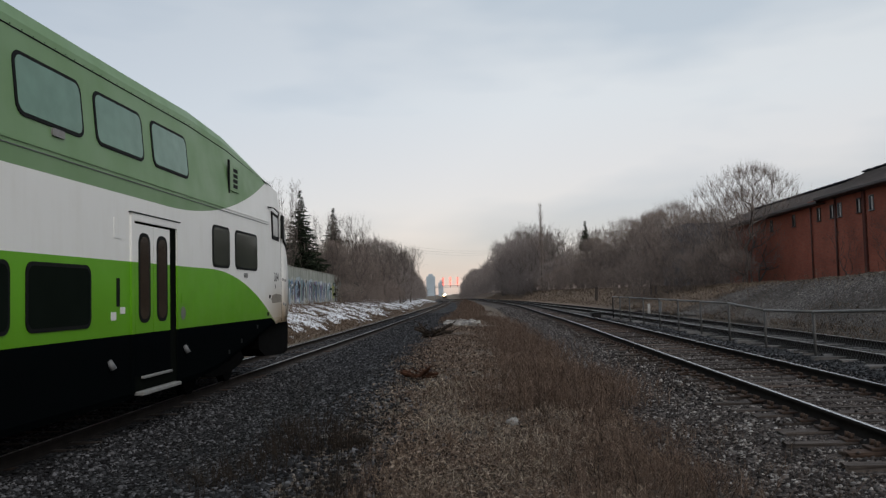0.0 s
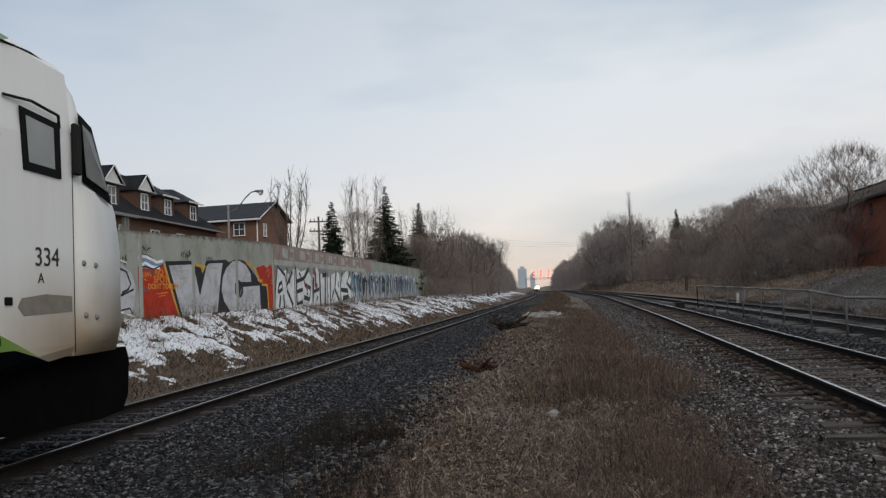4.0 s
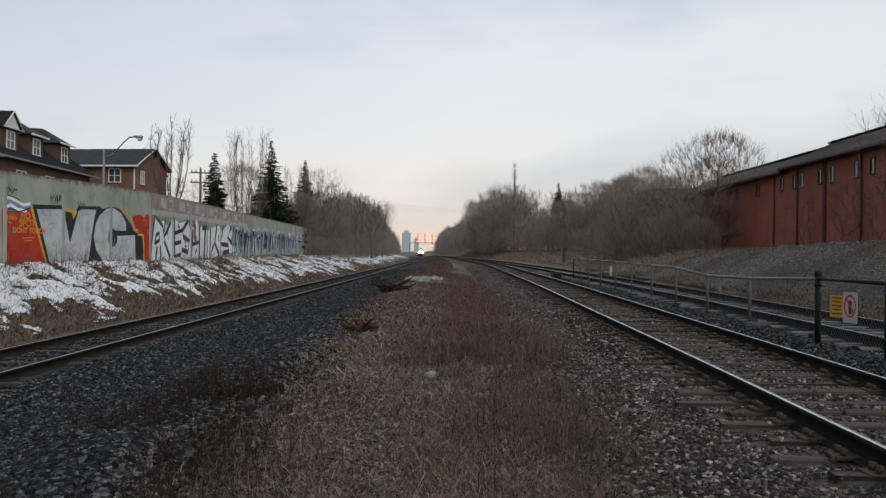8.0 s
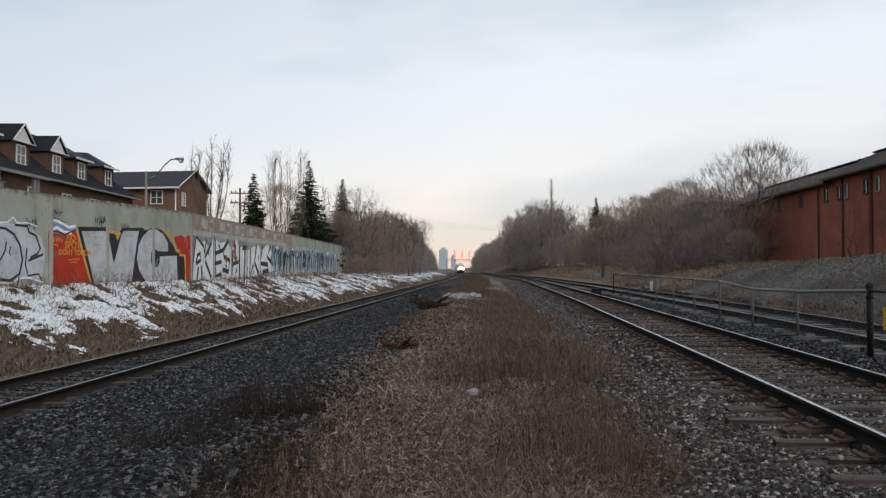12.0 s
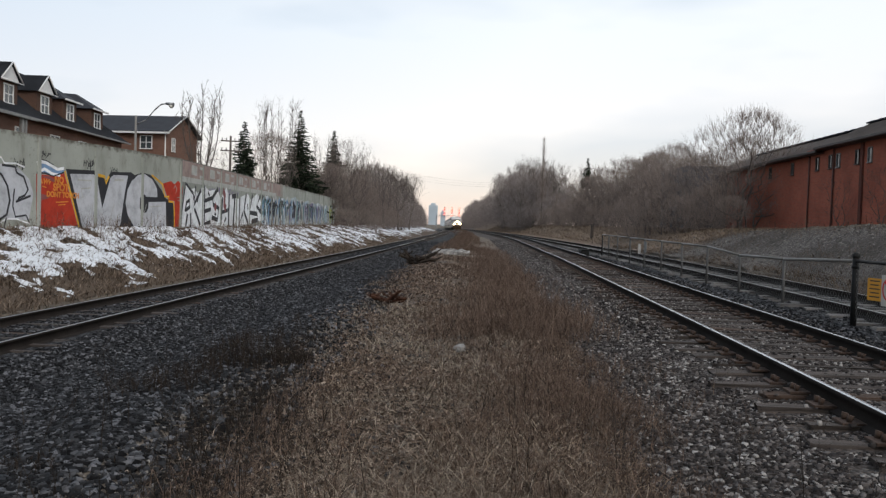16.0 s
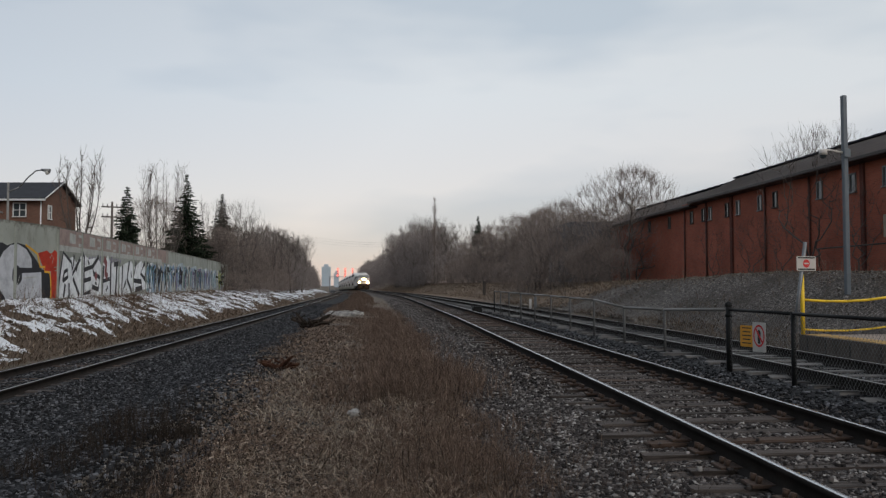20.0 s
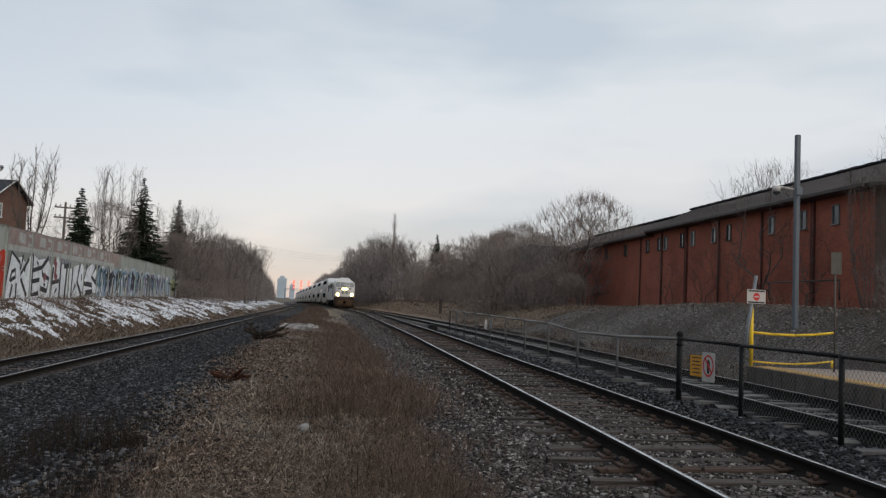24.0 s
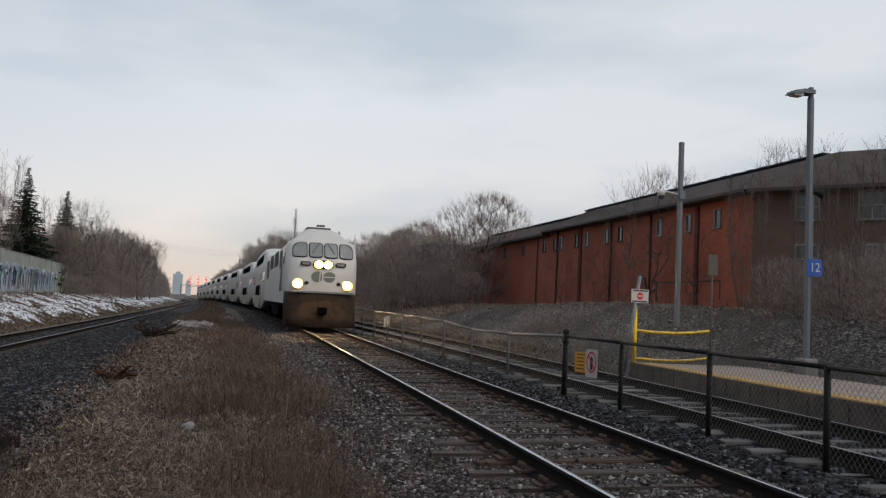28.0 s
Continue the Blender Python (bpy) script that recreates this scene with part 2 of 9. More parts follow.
def concrete_wall_mat():
    """Pale green-grey precast, stained below the coping, with a mossy top edge."""
    m, nt, b = node_mat("stained_precast_concrete", 0.92, 0, 0.2)
    ps = position(nt)
    a = ramp(nt, noise_fac(nt, 0.7, 5, ps), [(0.3, (0.27, 0.285, 0.25)), (0.7, (0.36, 0.372, 0.335))])
    mp = nt.nodes.new("ShaderNodeMapping")
    mp.inputs["Scale"].default_value = (1.0, 1.0, 0.3)
    nt.links.new(ps, mp.inputs["Vector"])
    streak = ramp(nt, noise_fac(nt, 1.6, 5, mp.outputs[0], 0.65), [(0.50, (1, 1, 1)), (0.72, (0.40, 0.37, 0.33))])
    c = mixc(nt, 0.6, a, streak, "MULTIPLY")
    spots = ramp(nt, noise_fac(nt, 7.0, 5, ps, 0.75), [(0.60, (0, 0, 0)), (0.70, (0.75, 0.75, 0.75))])
    c = mixc(nt, spots, c, (0.115, 0.105, 0.088))
    sp = nt.nodes.new("ShaderNodeSeparateXYZ")
    nt.links.new(ps, sp.inputs[0])
    top = math_(nt, "ADD", sp.outputs[2], math_(nt, "MULTIPLY", noise_fac(nt, 4.0, 6, ps, 0.75), 0.9))
    moss = ramp(nt, math_(nt, "SUBTRACT", top, 3.75), [(0.62, (0, 0, 0)), (0.80, (0.85, 0.85, 0.85))])
    c = mixc(nt, moss, c, (0.075, 0.062, 0.048))
    sh = ramp(nt, ob_random(nt), [(0.0, (0.86, 0.86, 0.86)), (1.0, (1, 1, 1))])
    nt.links.new(mixc(nt, 1.0, c, sh, "MULTIPLY"), b.inputs["Base Color"])
    bump(nt, b, noise_fac(nt, 25, 5, ps), 0.2, 0.01)
    return m


def paint_mat(name, col, worn=0.25):
    """Spray paint on concrete, patchy and thin in places."""
    m, nt, b = node_mat(name, 0.7, 0, 0.3)
    ps = position(nt)
    f = noise_fac(nt, 2.2, 6, ps, 0.7)
    c = ramp(nt, f, [(0.30, tuple(v * 0.62 for v in col)), (0.55, col), (0.8, tuple(min(1, v * 1.12) for v in col))])
    g = ramp(nt, noise_fac(nt, 11, 5, ps, 0.7), [(0.62, (0, 0, 0)), (0.75, (worn, worn, worn))])
    nt.links.new(mixc(nt, g, c, (0.25, 0.26, 0.24)), b.inputs["Base Color"])
    return m


def livery_mat(name, cab):
    """Train paint: white above, pale green upper deck, bright green waist, near-black skirt; y is the distance behind the nose seam."""
    m, nt, b = node_mat(name, 0.32, 0.0, 0.16)
    vec = object_co(nt)
    sp = nt.nodes.new("ShaderNodeSeparateXYZ")
    nt.links.new(vec, sp.inputs[0])
    u, z = math_(nt, "MULTIPLY", sp.outputs[1], -1.0), sp.outputs[2]
    if not cab:
        u = math_(nt, "ADD", math_(nt, "SUBTRACT", 13.2, math_(nt, "ABSOLUTE", math_(nt, "ADD", sp.outputs[1], 13.2))), 1.0)
    d1 = math_(nt, "MAXIMUM", math_(nt, "SUBTRACT", 5.8, u), 0.0)
    g_top = math_(nt, "SUBTRACT", 2.52, math_(nt, "MULTIPLY", math_(nt, "MULTIPLY", d1, d1), 0.0467))
    d2 = math_(nt, "MAXIMUM", math_(nt, "SUBTRACT", 8.0, u), 0.0)
    lg_bot = math_(nt, "ADD", 3.53, math_(nt, "MULTIPLY", math_(nt, "MULTIPLY", d2, d2), 0.028))
    white = (0.74, 0.745, 0.73)
    if cab:
        c = mixc(nt, math_(nt, "GREATER_THAN", z, lg_bot), white, (0.148, 0.255, 0.122))
        c = mixc(nt, math_(nt, "LESS_THAN", z, g_top), c, (0.115, 0.335, 0.018))
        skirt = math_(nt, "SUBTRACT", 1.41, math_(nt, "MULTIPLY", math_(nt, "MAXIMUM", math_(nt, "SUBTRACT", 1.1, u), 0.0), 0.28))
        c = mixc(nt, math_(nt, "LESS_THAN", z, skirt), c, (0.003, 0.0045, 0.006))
    else:
        c = mixc(nt, math_(nt, "LESS_THAN", z, 1.2), (0.52, 0.51, 0.49), (0.46, 0.47, 0.44))
        c = mixc(nt, math_(nt, "GREATER_THAN", z, 5.1), c, (0.36, 0.39, 0.38))
    f = noise_fac(nt, 1.3, 5, vec)
    mp = nt.nodes.new("ShaderNodeMapping")
    mp.inputs["Scale"].default_value = (4.0, 4.0, 0.4)
    nt.links.new(vec, mp.inputs["Vector"])
    streak = noise_fac(nt, 1.5, 4, mp.outputs[0])
    dirt = ramp(nt, math_(nt, "MULTIPLY", f, streak), [(0.20, (1, 1, 1)), (0.55, (0.93, 0.92, 0.90))])
    low = ramp(nt, math_(nt, "MULTIPLY", math_(nt, "SUBTRACT", 2.9, math_(nt, "ADD", z, f)), 0.8), [(0.2, (1, 1, 1)), (1.0, (0.72, 0.64, 0.50))])
    c = mixc(nt, 1.0, c, dirt, "MULTIPLY")
    c = mixc(nt, 0.75, c, low, "MULTIPLY")
    if cab:
        # road dirt thrown up over the nose
        n1 = math_(nt, "MINIMUM", math_(nt, "MAXIMUM", math_(nt, "MULTIPLY", math_(nt, "SUBTRACT", 1.7, u), 0.7), 0.0), 1.0)
        n2 = math_(nt, "MINIMUM", math_(nt, "MAXIMUM", math_(nt, "MULTIPLY", math_(nt, "SUBTRACT", 2.75, math_(nt, "ADD", z, math_(nt, "MULTIPLY", f, 0.5))), 0.9), 0.0), 1.0)
        c = mixc(nt, math_(nt, "MULTIPLY", math_(nt, "MULTIPLY", n1, n2), math_(nt, "GREATER_THAN", z, skirt)), c, (0.30, 0.235, 0.165))
    nt.links.new(c, b.inputs["Base Color"])
    nt.links.new(ramp(nt, f, [(0.3, (0.28,) * 3), (0.7, (0.5,) * 3)]), b.inputs["Roughness"])
    if cab:
        nt.links.new(math_(nt, "MULTIPLY", math_(nt, "GREATER_THAN", z, 1.41), 0.16), b.inputs["Specular IOR Level"])
    return m


M_SOIL = ground_mat()
M_BANK = bank_mat("matted_brown_grass", 0.58)
M_SLOPE = bank_mat("dry_tawny_grass", 1.0)
M_BALLAST = gravel_mat("crushed_stone_ballast", (0.003, 0.003, 0.0036), (0.013, 0.013, 0.0145), (0.072, 0.074, 0.080), 17.0)
M_BED_RUSTY = gravel_mat("dirty_ballast_between_rails", (0.014, 0.012, 0.011), (0.058, 0.051, 0.048), (0.19, 0.175, 0.165), 24.0, (0.070, 0.052, 0.042))
M_BERM = gravel_mat("grey_gravel_berm", (0.030, 0.025, 0.022), (0.116, 0.099, 0.087), (0.30, 0.268, 0.242), 22.0, (0.036, 0.028, 0.022), 0.28)
M_STONE = island_mat("ballast_stone", [(0.0, (0.0025, 0.0025, 0.003)), (0.45, (0.012, 0.012, 0.0135)), (0.80, (0.048, 0.049, 0.053)), (1.0, (0.17, 0.17, 0.182))])
M_STONE_R = island_mat("dusty_ballast_stone", [(0.0, (0.009, 0.0075, 0.0072)), (0.5, (0.046, 0.0385, 0.036)), (0.86, (0.140, 0.124, 0.117)), (1.0, (0.37, 0.35, 0.33))])
M_PEBBLE = island_mat("pale_pebble", [(0.0, (0.042, 0.0378, 0.0336)), (0.5, (0.126, 0.1135, 0.1008)), (1.0, (0.3024, 0.2772, 0.252))])
M_TIE = piece_mat("weathered_tie_timber", (0.010, 0.0082, 0.0072), (0.125, 0.102, 0.090), 0.85, (1.4, 22.0, 22.0), 0.7)
M_TIE_RUST = piece_mat("rust_stained_tie_timber", (0.016, 0.0105, 0.008), (0.135, 0.086, 0.062), 0.85, (1.4, 22.0, 22.0), 0.7)
M_TIE_CONC = piece_mat("concrete_tie", (0.07, 0.067, 0.064), (0.21, 0.20, 0.195))
M_RAILFOOT = simple("dusty_rail_foot", (0.022, 0.018, 0.016), 0.85, 0.0, 0.35, 3.0, 40.0, 0.2, 0.1)
M_RAIL = simple("rusty_rail_web", (0.019, 0.0155, 0.0135), 0.9, 0.0, 0.4, 3.0, 40.0, 0.2, 0.08)
M_RAILHEAD = simple("polished_rail_head", (0.50, 0.50, 0.52), 0.26, 1.0, 0.12, 2.0, 30.0, 0.02)
M_RAILHEAD_L = simple("dull_rail_head", (0.36, 0.345, 0.335), 0.36, 1.0, 0.2, 2.0, 30.0, 0.02)
M_PLATE = simple("rusted_tie_plate", (0.063, 0.0392, 0.028), 0.85, 0.3, 0.4, 20.0, 80.0, 0.3)
M_WEED = island_mat("dry_brown_weed", [(0.0, (0.04452, 0.03074, 0.02332)), (0.5, (0.1293, 0.08904, 0.0689)), (0.88, (0.2014, 0.1442, 0.1124)), (1.0, (0.3498, 0.265, 0.2014))], 0.9, 0.1)
M_STRAW = island_mat("bleached_dead_grass", [(0.0, (0.0336, 0.0216, 0.0168)), (0.5, (0.12, 0.0804, 0.06)), (0.88, (0.24, 0.174, 0.1272)), (1.0, (0.504, 0.408, 0.312))], 0.9, 0.1)
M_LITTER = island_mat("dead_leaf_litter", [(0.0, (0.0264, 0.018, 0.0144)), (0.45, (0.12, 0.084, 0.0624)), (0.88, (0.24, 0.18, 0.138)), (1.0, (0.408, 0.336, 0.27))], 0.9, 0.1)
M_DEADBRANCH = island_mat("red_brown_dead_branch", [(0.0, (0.022, 0.011, 0.008)), (1.0, (0.085, 0.040, 0.025))], 0.9, 0.1)
M_STEM = island_mat("dark_dead_stalk", [(0.0, (0.015, 0.012, 0.010)), (1.0, (0.05, 0.038, 0.03))], 0.9, 0.1)
M_STONE_PALE = simple("pale_field_stone", (0.24, 0.235, 0.225), 0.9, 0, 0.35, 12.0, 60.0, 0.4)
# Brown of the pilot is the headlights' warm glow, painted over black.
M_PILOT = simple("black_pilot_with_lamp_glow", (0.034, 0.021, 0.012), 0.85, 0, 0.5, 4.0, 40.0, 0.3, 0.2)
M_TAWNY = island_mat("tawny_tall_grass", [(0.0, (0.12, 0.088, 0.064)), (1.0, (0.26, 0.20, 0.148))], 0.9, 0.1)
M_BLEACHED = island_mat("long_bleached_straw", [(0.0, (0.09, 0.068, 0.052)), (0.6, (0.24, 0.19, 0.145)), (1.0, (0.50, 0.42, 0.33))], 0.9, 0.1)
M_PALEGRASS = island_mat("bleached_crest_grass", [(0.0, (0.10, 0.080, 0.064)), (1.0, (0.27, 0.222, 0.18))], 0.9, 0.1)
M_FOOTGRASS = island_mat("trodden_brown_grass", [(0.0, (0.07, 0.052, 0.039)), (1.0, (0.175, 0.135, 0.102))], 0.9, 0.1)
M_BANKGRASS = island_mat("matted_bank_grass", [(0.0, (0.06, 0.043, 0.032)), (0.7, (0.18, 0.134, 0.10)), (1.0, (0.32, 0.25, 0.19))], 0.9, 0.1)
M_SNOW = simple("old_granular_snow", (0.66, 0.68, 0.71), 0.85, 0, 0.10, 3.0, 40.0, 0.5, 0.3, 0.03)
M_PLATJOINT = simple("stained_joint", (0.035, 0.030, 0.026), 0.9, 0, 0.3, 5.0, 40.0, 0.3)
M_SHED = simple("dark_grey_sheet_metal", (0.060, 0.062, 0.070), 0.7, 0, 0.3, 0.6, 6.0, 0.1)
M_MARKER = simple("weathered_white_board", (0.36, 0.36, 0.35), 0.6, 0, 0.2, 4.0, 30.0, 0.1)
M_CONC = concrete_wall_mat()
M_BARK = simple("grey_brown_bark", (0.088, 0.072, 0.063), 0.95, 0, 0.4, 3.0, 20.0, 0.5)
M_TWIG = island_mat("bare_twigs", [(0.0, (0.1665, 0.1332, 0.1179)), (0.6, (0.2385, 0.1962, 0.1755)), (1.0, (0.324, 0.2745, 0.2475))], 0.95, 0.05, 8.0)
# Twigs of far trees only: distance haze is lightened into their colour.
M_TWIG_HAZE = island_mat("far_twigs_with_haze", [(0.0, (0.1748, 0.15, 0.138)), (1.0, (0.3496, 0.3054, 0.287))], 0.95, 0.05)
M_TWIG_DARK = island_mat("dark_grey_twigs", [(0.0, (0.06, 0.0516, 0.0456)), (1.0, (0.156, 0.132, 0.1164))], 0.95, 0.05)
M_NEEDLE = island_mat("dark_spruce_needles", [(0.0, (0.014, 0.020, 0.014)), (0.7, (0.035, 0.048, 0.030)), (1.0, (0.06, 0.078, 0.048))], 0.9, 0.1)
M_BRICK_RED = brick_mat("red_orange_brick", (0.36, 0.105, 0.064), (0.29, 0.082, 0.052), (0.26, 0.125, 0.09))
M_BRICK_BROWN = brick_mat("brown_brick", (0.175, 0.092, 0.066), (0.14, 0.072, 0.053), (0.17, 0.125, 0.10))
M_BRICK_DORMER = brick_mat("weathered_brown_brick", (0.105, 0.058, 0.042), (0.085, 0.047, 0.035), (0.10, 0.07, 0.055))
M_VINEWALL = brick_mat("vine_stained_brick", (0.150, 0.092, 0.075), (0.120, 0.076, 0.064), (0.125, 0.098, 0.083))
M_BRICK_DARK = brick_mat("dark_red_brick", (0.13, 0.042, 0.03), (0.10, 0.034, 0.026), (0.10, 0.06, 0.05))
M_SHINGLE = simple("brown_asphalt_shingle", (0.115, 0.092, 0.082), 0.95, 0, 0.3, 1.0, 25.0, 0.4)
M_SHINGLE_DARK = simple("charcoal_shingle", (0.022, 0.024, 0.030), 0.92, 0, 0.35, 1.5, 25.0, 0.4)
M_WHITE = simple("white_trim_paint", (0.62, 0.62, 0.61), 0.6, 0, 0.1)
M_GUTTER = simple("dark_brown_gutter", (0.035, 0.024, 0.020), 0.6, 0.0, 0.3)
M_WINDOW = glassy("window_glass", (0.05, 0.06, 0.065), 0.05)
M_BLACKMETAL = simple("black_painted_steel", (0.008, 0.008, 0.008), 0.65, 0.0, 0.4, 8.0, 60.0, 0.1, 0.2)
M_GALV = simple("galvanised_steel", (0.20, 0.205, 0.21), 0.5, 0.7, 0.25, 6.0, 50.0, 0.1)
M_FENCEPOST = simple("dark_grey_fence_post", (0.075, 0.073, 0.070), 0.65, 0.2, 0.3, 6.0, 50.0, 0.1)
M_DULLPLATE = simple("weathered_sign_back", (0.085, 0.075, 0.062), 0.7, 0.2, 0.25)
M_PIPE = simple("brown_painted_downpipe", (0.10, 0.042, 0.032), 0.7, 0.0, 0.25)
M_WIRE = simple("weathered_fence_wire", (0.175, 0.168, 0.16), 0.6, 0.3, 0.2, 6.0, 50.0, 0.0)
M_FENCEGREY = simple("dull_grey_fence_pipe", (0.15, 0.142, 0.13), 0.6, 0.2, 0.3, 6.0, 50.0, 0.1)
M_GREYPOLE = simple("blue_grey_painted_pole", (0.10, 0.115, 0.13), 0.55, 0.1, 0.15, 3.0, 40.0, 0.05)
M_YELLOW = simple("safety_yellow_paint", (0.72, 0.47, 0.02), 0.55, 0, 0.15)
M_ORANGESIGN = simple("faded_orange_sign", (0.60, 0.27, 0.02), 0.6, 0, 0.12)
M_RUBBLE = island_mat("pale_rubble_stone", [(0.0, (0.12, 0.11, 0.10)), (1.0, (0.42, 0.40, 0.37))])
# Deck colour is warmed to carry the orange light of the headlights.
M_PLATFORM = simple("worn_platform_asphalt", (0.25, 0.20, 0.165), 0.9, 0, 0.3, 1.5, 40.0, 0.3)
M_EDGEBLOCK = simple("stained_edge_concrete", (0.082, 0.063, 0.049), 0.9, 0, 0.65, 2.2, 30.0, 0.5)
M_PLATYELLOW = simple("worn_yellow_edge_paint", (0.36, 0.215, 0.06), 0.9, 0, 0.65, 5.0, 40.0, 0.2)
M_CONCRETE = simple("grey_concrete", (0.17, 0.165, 0.155), 0.92, 0, 0.4, 2.0, 30.0, 0.3)
M_RED = simple("sign_red", (0.50, 0.02, 0.02), 0.5, 0, 0.08)
M_BLUE = simple("sign_blue", (0.008, 0.065, 0.30), 0.6, 0, 0.08)
M_INK = simple("sign_black", (0.02, 0.02, 0.02), 0.6, 0, 0.1)
M_SIGNWHITE = simple("sign_white", (0.44, 0.41, 0.375), 0.5, 0, 0.12)
M_RUBBER = simple("black_rubber_seal", (0.006, 0.007, 0.007), 0.7, 0, 0.2, spec=0.10)
M_FITGREY = simple("dull_grey_fitting", (0.11, 0.115, 0.12), 0.6, 0.0, 0.2)
M_TINT = glassy("tinted_coach_glass", (0.014, 0.018, 0.016), 0.05)
M_TINT.node_tree.nodes["Principled BSDF"].inputs["Specular IOR Level"].default_value = 0.35
M_DOORGLASS = glassy("brownish_door_glass", (0.030, 0.021, 0.014), 0.12)
M_TINT_DARK = glassy("dark_coach_glass", (0.007, 0.010, 0.008), 0.2)
M_TINT_DARK.node_tree.nodes["Principled BSDF"].inputs["Specular IOR Level"].default_value = 0.0
# Pale base: the sky's reflection is put into the glass colour.
M_TINT_SKY = glassy("coach_glass_with_sky_tone", (0.22, 0.23, 0.22), 0.05)
# Green tint, with the reflected sky's lightness mixed into its base colour.
M_GREENGLASS = glassy("green_coach_glass_with_sky_tone", (0.125, 0.225, 0.175), 0.12)
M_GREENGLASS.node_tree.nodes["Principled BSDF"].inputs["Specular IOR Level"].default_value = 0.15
M_CABGLASS = glassy("smoky_coach_glass", (0.030, 0.040, 0.032), 0.05)
M_CABPAINT = livery_mat("cab_car_livery", True)
M_COACHPAINT = livery_mat("coach_livery", False)
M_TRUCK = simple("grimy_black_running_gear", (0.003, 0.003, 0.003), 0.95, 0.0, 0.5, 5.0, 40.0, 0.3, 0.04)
M_LOCOWHITE = simple("warm_white_loco_enamel", (0.56, 0.53, 0.49), 0.4, 0, 0.12, 1.2, 30.0, 0.0, 0.3)
M_DARKROOF = simple("sooty_roof", (0.028, 0.026, 0.025), 0.8, 0, 0.4)
M_LOGO = simple("dark_green_logo_paint", (0.13, 0.15, 0.12), 0.4, 0, 0.05)
M_STEPGREY = simple("worn_step_edge", (0.20, 0.20, 0.195), 0.6, 0.2, 0.2)
M_DOORSHADE = simple("painted_door_shade", (0.003, 0.004, 0.003), 0.9, 0, 0.2, spec=0.02)
M_HEADLIGHT = glow("lit_headlight", (1.0, 0.66, 0.30), 700.0)
# Glowing discs added behind the lenses to draw the lamps' warm halo.
M_LAMPHALO = glow("glowing_lamp_halo", (1.0, 0.55, 0.08), 9.0)
M_SIGNALRED = glow("lit_red_signal", (1.0, 0.10, 0.07), 14.0)
M_SODIUM = simple("dirty_lamp_lens", (0.45, 0.45, 0.42), 0.4, 0, 0.1)
M_TOWER = simple("pale_blue_grey_cladding", (0.36, 0.42, 0.47), 0.6, 0, 0.1, 0.05, 0.5, 0)

# ---- building helpers ----


def mesh_np(name, verts, faces):
    """A mesh from arrays: verts (n, 3), faces (m, k)."""
    verts, faces = np.asarray(verts, np.float32), np.asarray(faces, np.int32)
    me = bpy.data.meshes.new(name)
    n, (m, k) = len(verts), faces.shape
    me.vertices.add(n)
    me.vertices.foreach_set("co", verts.ravel())
    me.loops.add(m * k)
    me.loops.foreach_set("vertex_index", faces.ravel())
    me.polygons.add(m)
    me.polygons.foreach_set("loop_start", np.arange(0, m * k, k, dtype=np.int32))
    me.polygons.foreach_set("loop_total", np.full(m, k, np.int32))
    me.update(calc_edges=True)
    me.validate()
    return me


def bm_mesh(name, bm, smooth=False):
    me = bpy.data.meshes.new(name)
    bm.normal_update()
    bm.to_mesh(me)
    bm.free()
    if smooth:
        for poly in me.polygons:
            poly.use_smooth = True
    return me


def part(name, bm, material, parent=None, label="", smooth=False, at=None):
    """Links a bmesh or a mesh as one object, under a thing or a part."""
    me = bm if isinstance(bm, bpy.types.Mesh) else bm_mesh(name, bm, smooth)
    if not me.materials:
        for mt in (material if isinstance(material, (list, tuple)) else [material]):
            me.materials.append(mt)
    ob = new(name, me)
    if parent is not None:
        ob.parent = parent
    if at is not None:
        ob.matrix_basis = at
    if label:
        ob["label"] = label
    return ob


def thing(name, label, category, at=None, group="", kind=""):
    ob = new(name)
    ob.empty_display_size = 0.2
    if at is not None:
        ob.matrix_basis = at
    return tagged(ob, label, category, group, kind)


def box(bm, x0, x1, y0, y1, z0, z1, bevel=0.0, slot=0):
    r = bmesh.ops.create_cube(bm, size=1.0)
    vs = r["verts"]
    for v in vs:
        v.co = Vector(((x0 + x1) / 2 + v.co.x * (x1 - x0), (y0 + y1) / 2 + v.co.y * (y1 - y0), (z0 + z1) / 2 + v.co.z * (z1 - z0)))
    fs = {f for v in vs for f in v.link_faces}
    for f in fs:
        f.material_index = slot
    if bevel:
        es = {e for v in vs for e in v.link_edges}
        bmesh.ops.bevel(bm, geom=list(es), offset=bevel, segments=1, affect="EDGES", profile=0.5)
    return bm


def nb():
    return bmesh.new()


def tube(bm, p0, p1, r0, r1=None, n=8, slot=0, cap=True):
    p0, p1 = Vector(p0), Vector(p1)
    r1 = r0 if r1 is None else r1
    ax = (p1 - p0).normalized()
    a = ax.orthogonal().normalized()
    b = ax.cross(a)
    ring = []
    for p_, r in ((p0, r0), (p1, r1)):
        ring.append([bm.verts.new(p_ + (a * math.cos(2 * math.pi * i / n) + b * math.sin(2 * math.pi * i / n)) * r) for i in range(n)])
    for i in range(n):
        f = bm.faces.new((ring[0][i], ring[0][(i + 1) % n], ring[1][(i + 1) % n], ring[1][i]))
        f.material_index, f.smooth = slot, n > 5
    if cap:
        bm.faces.new(ring[0][::-1]).material_index = slot
        bm.faces.new(ring[1]).material_index = slot
    return bm


def pipe(bm, pts, r, n=8, slot=0):
    for a, b in zip(pts, pts[1:]):
        tube(bm, a, b, r, r, n, slot)
    return bm


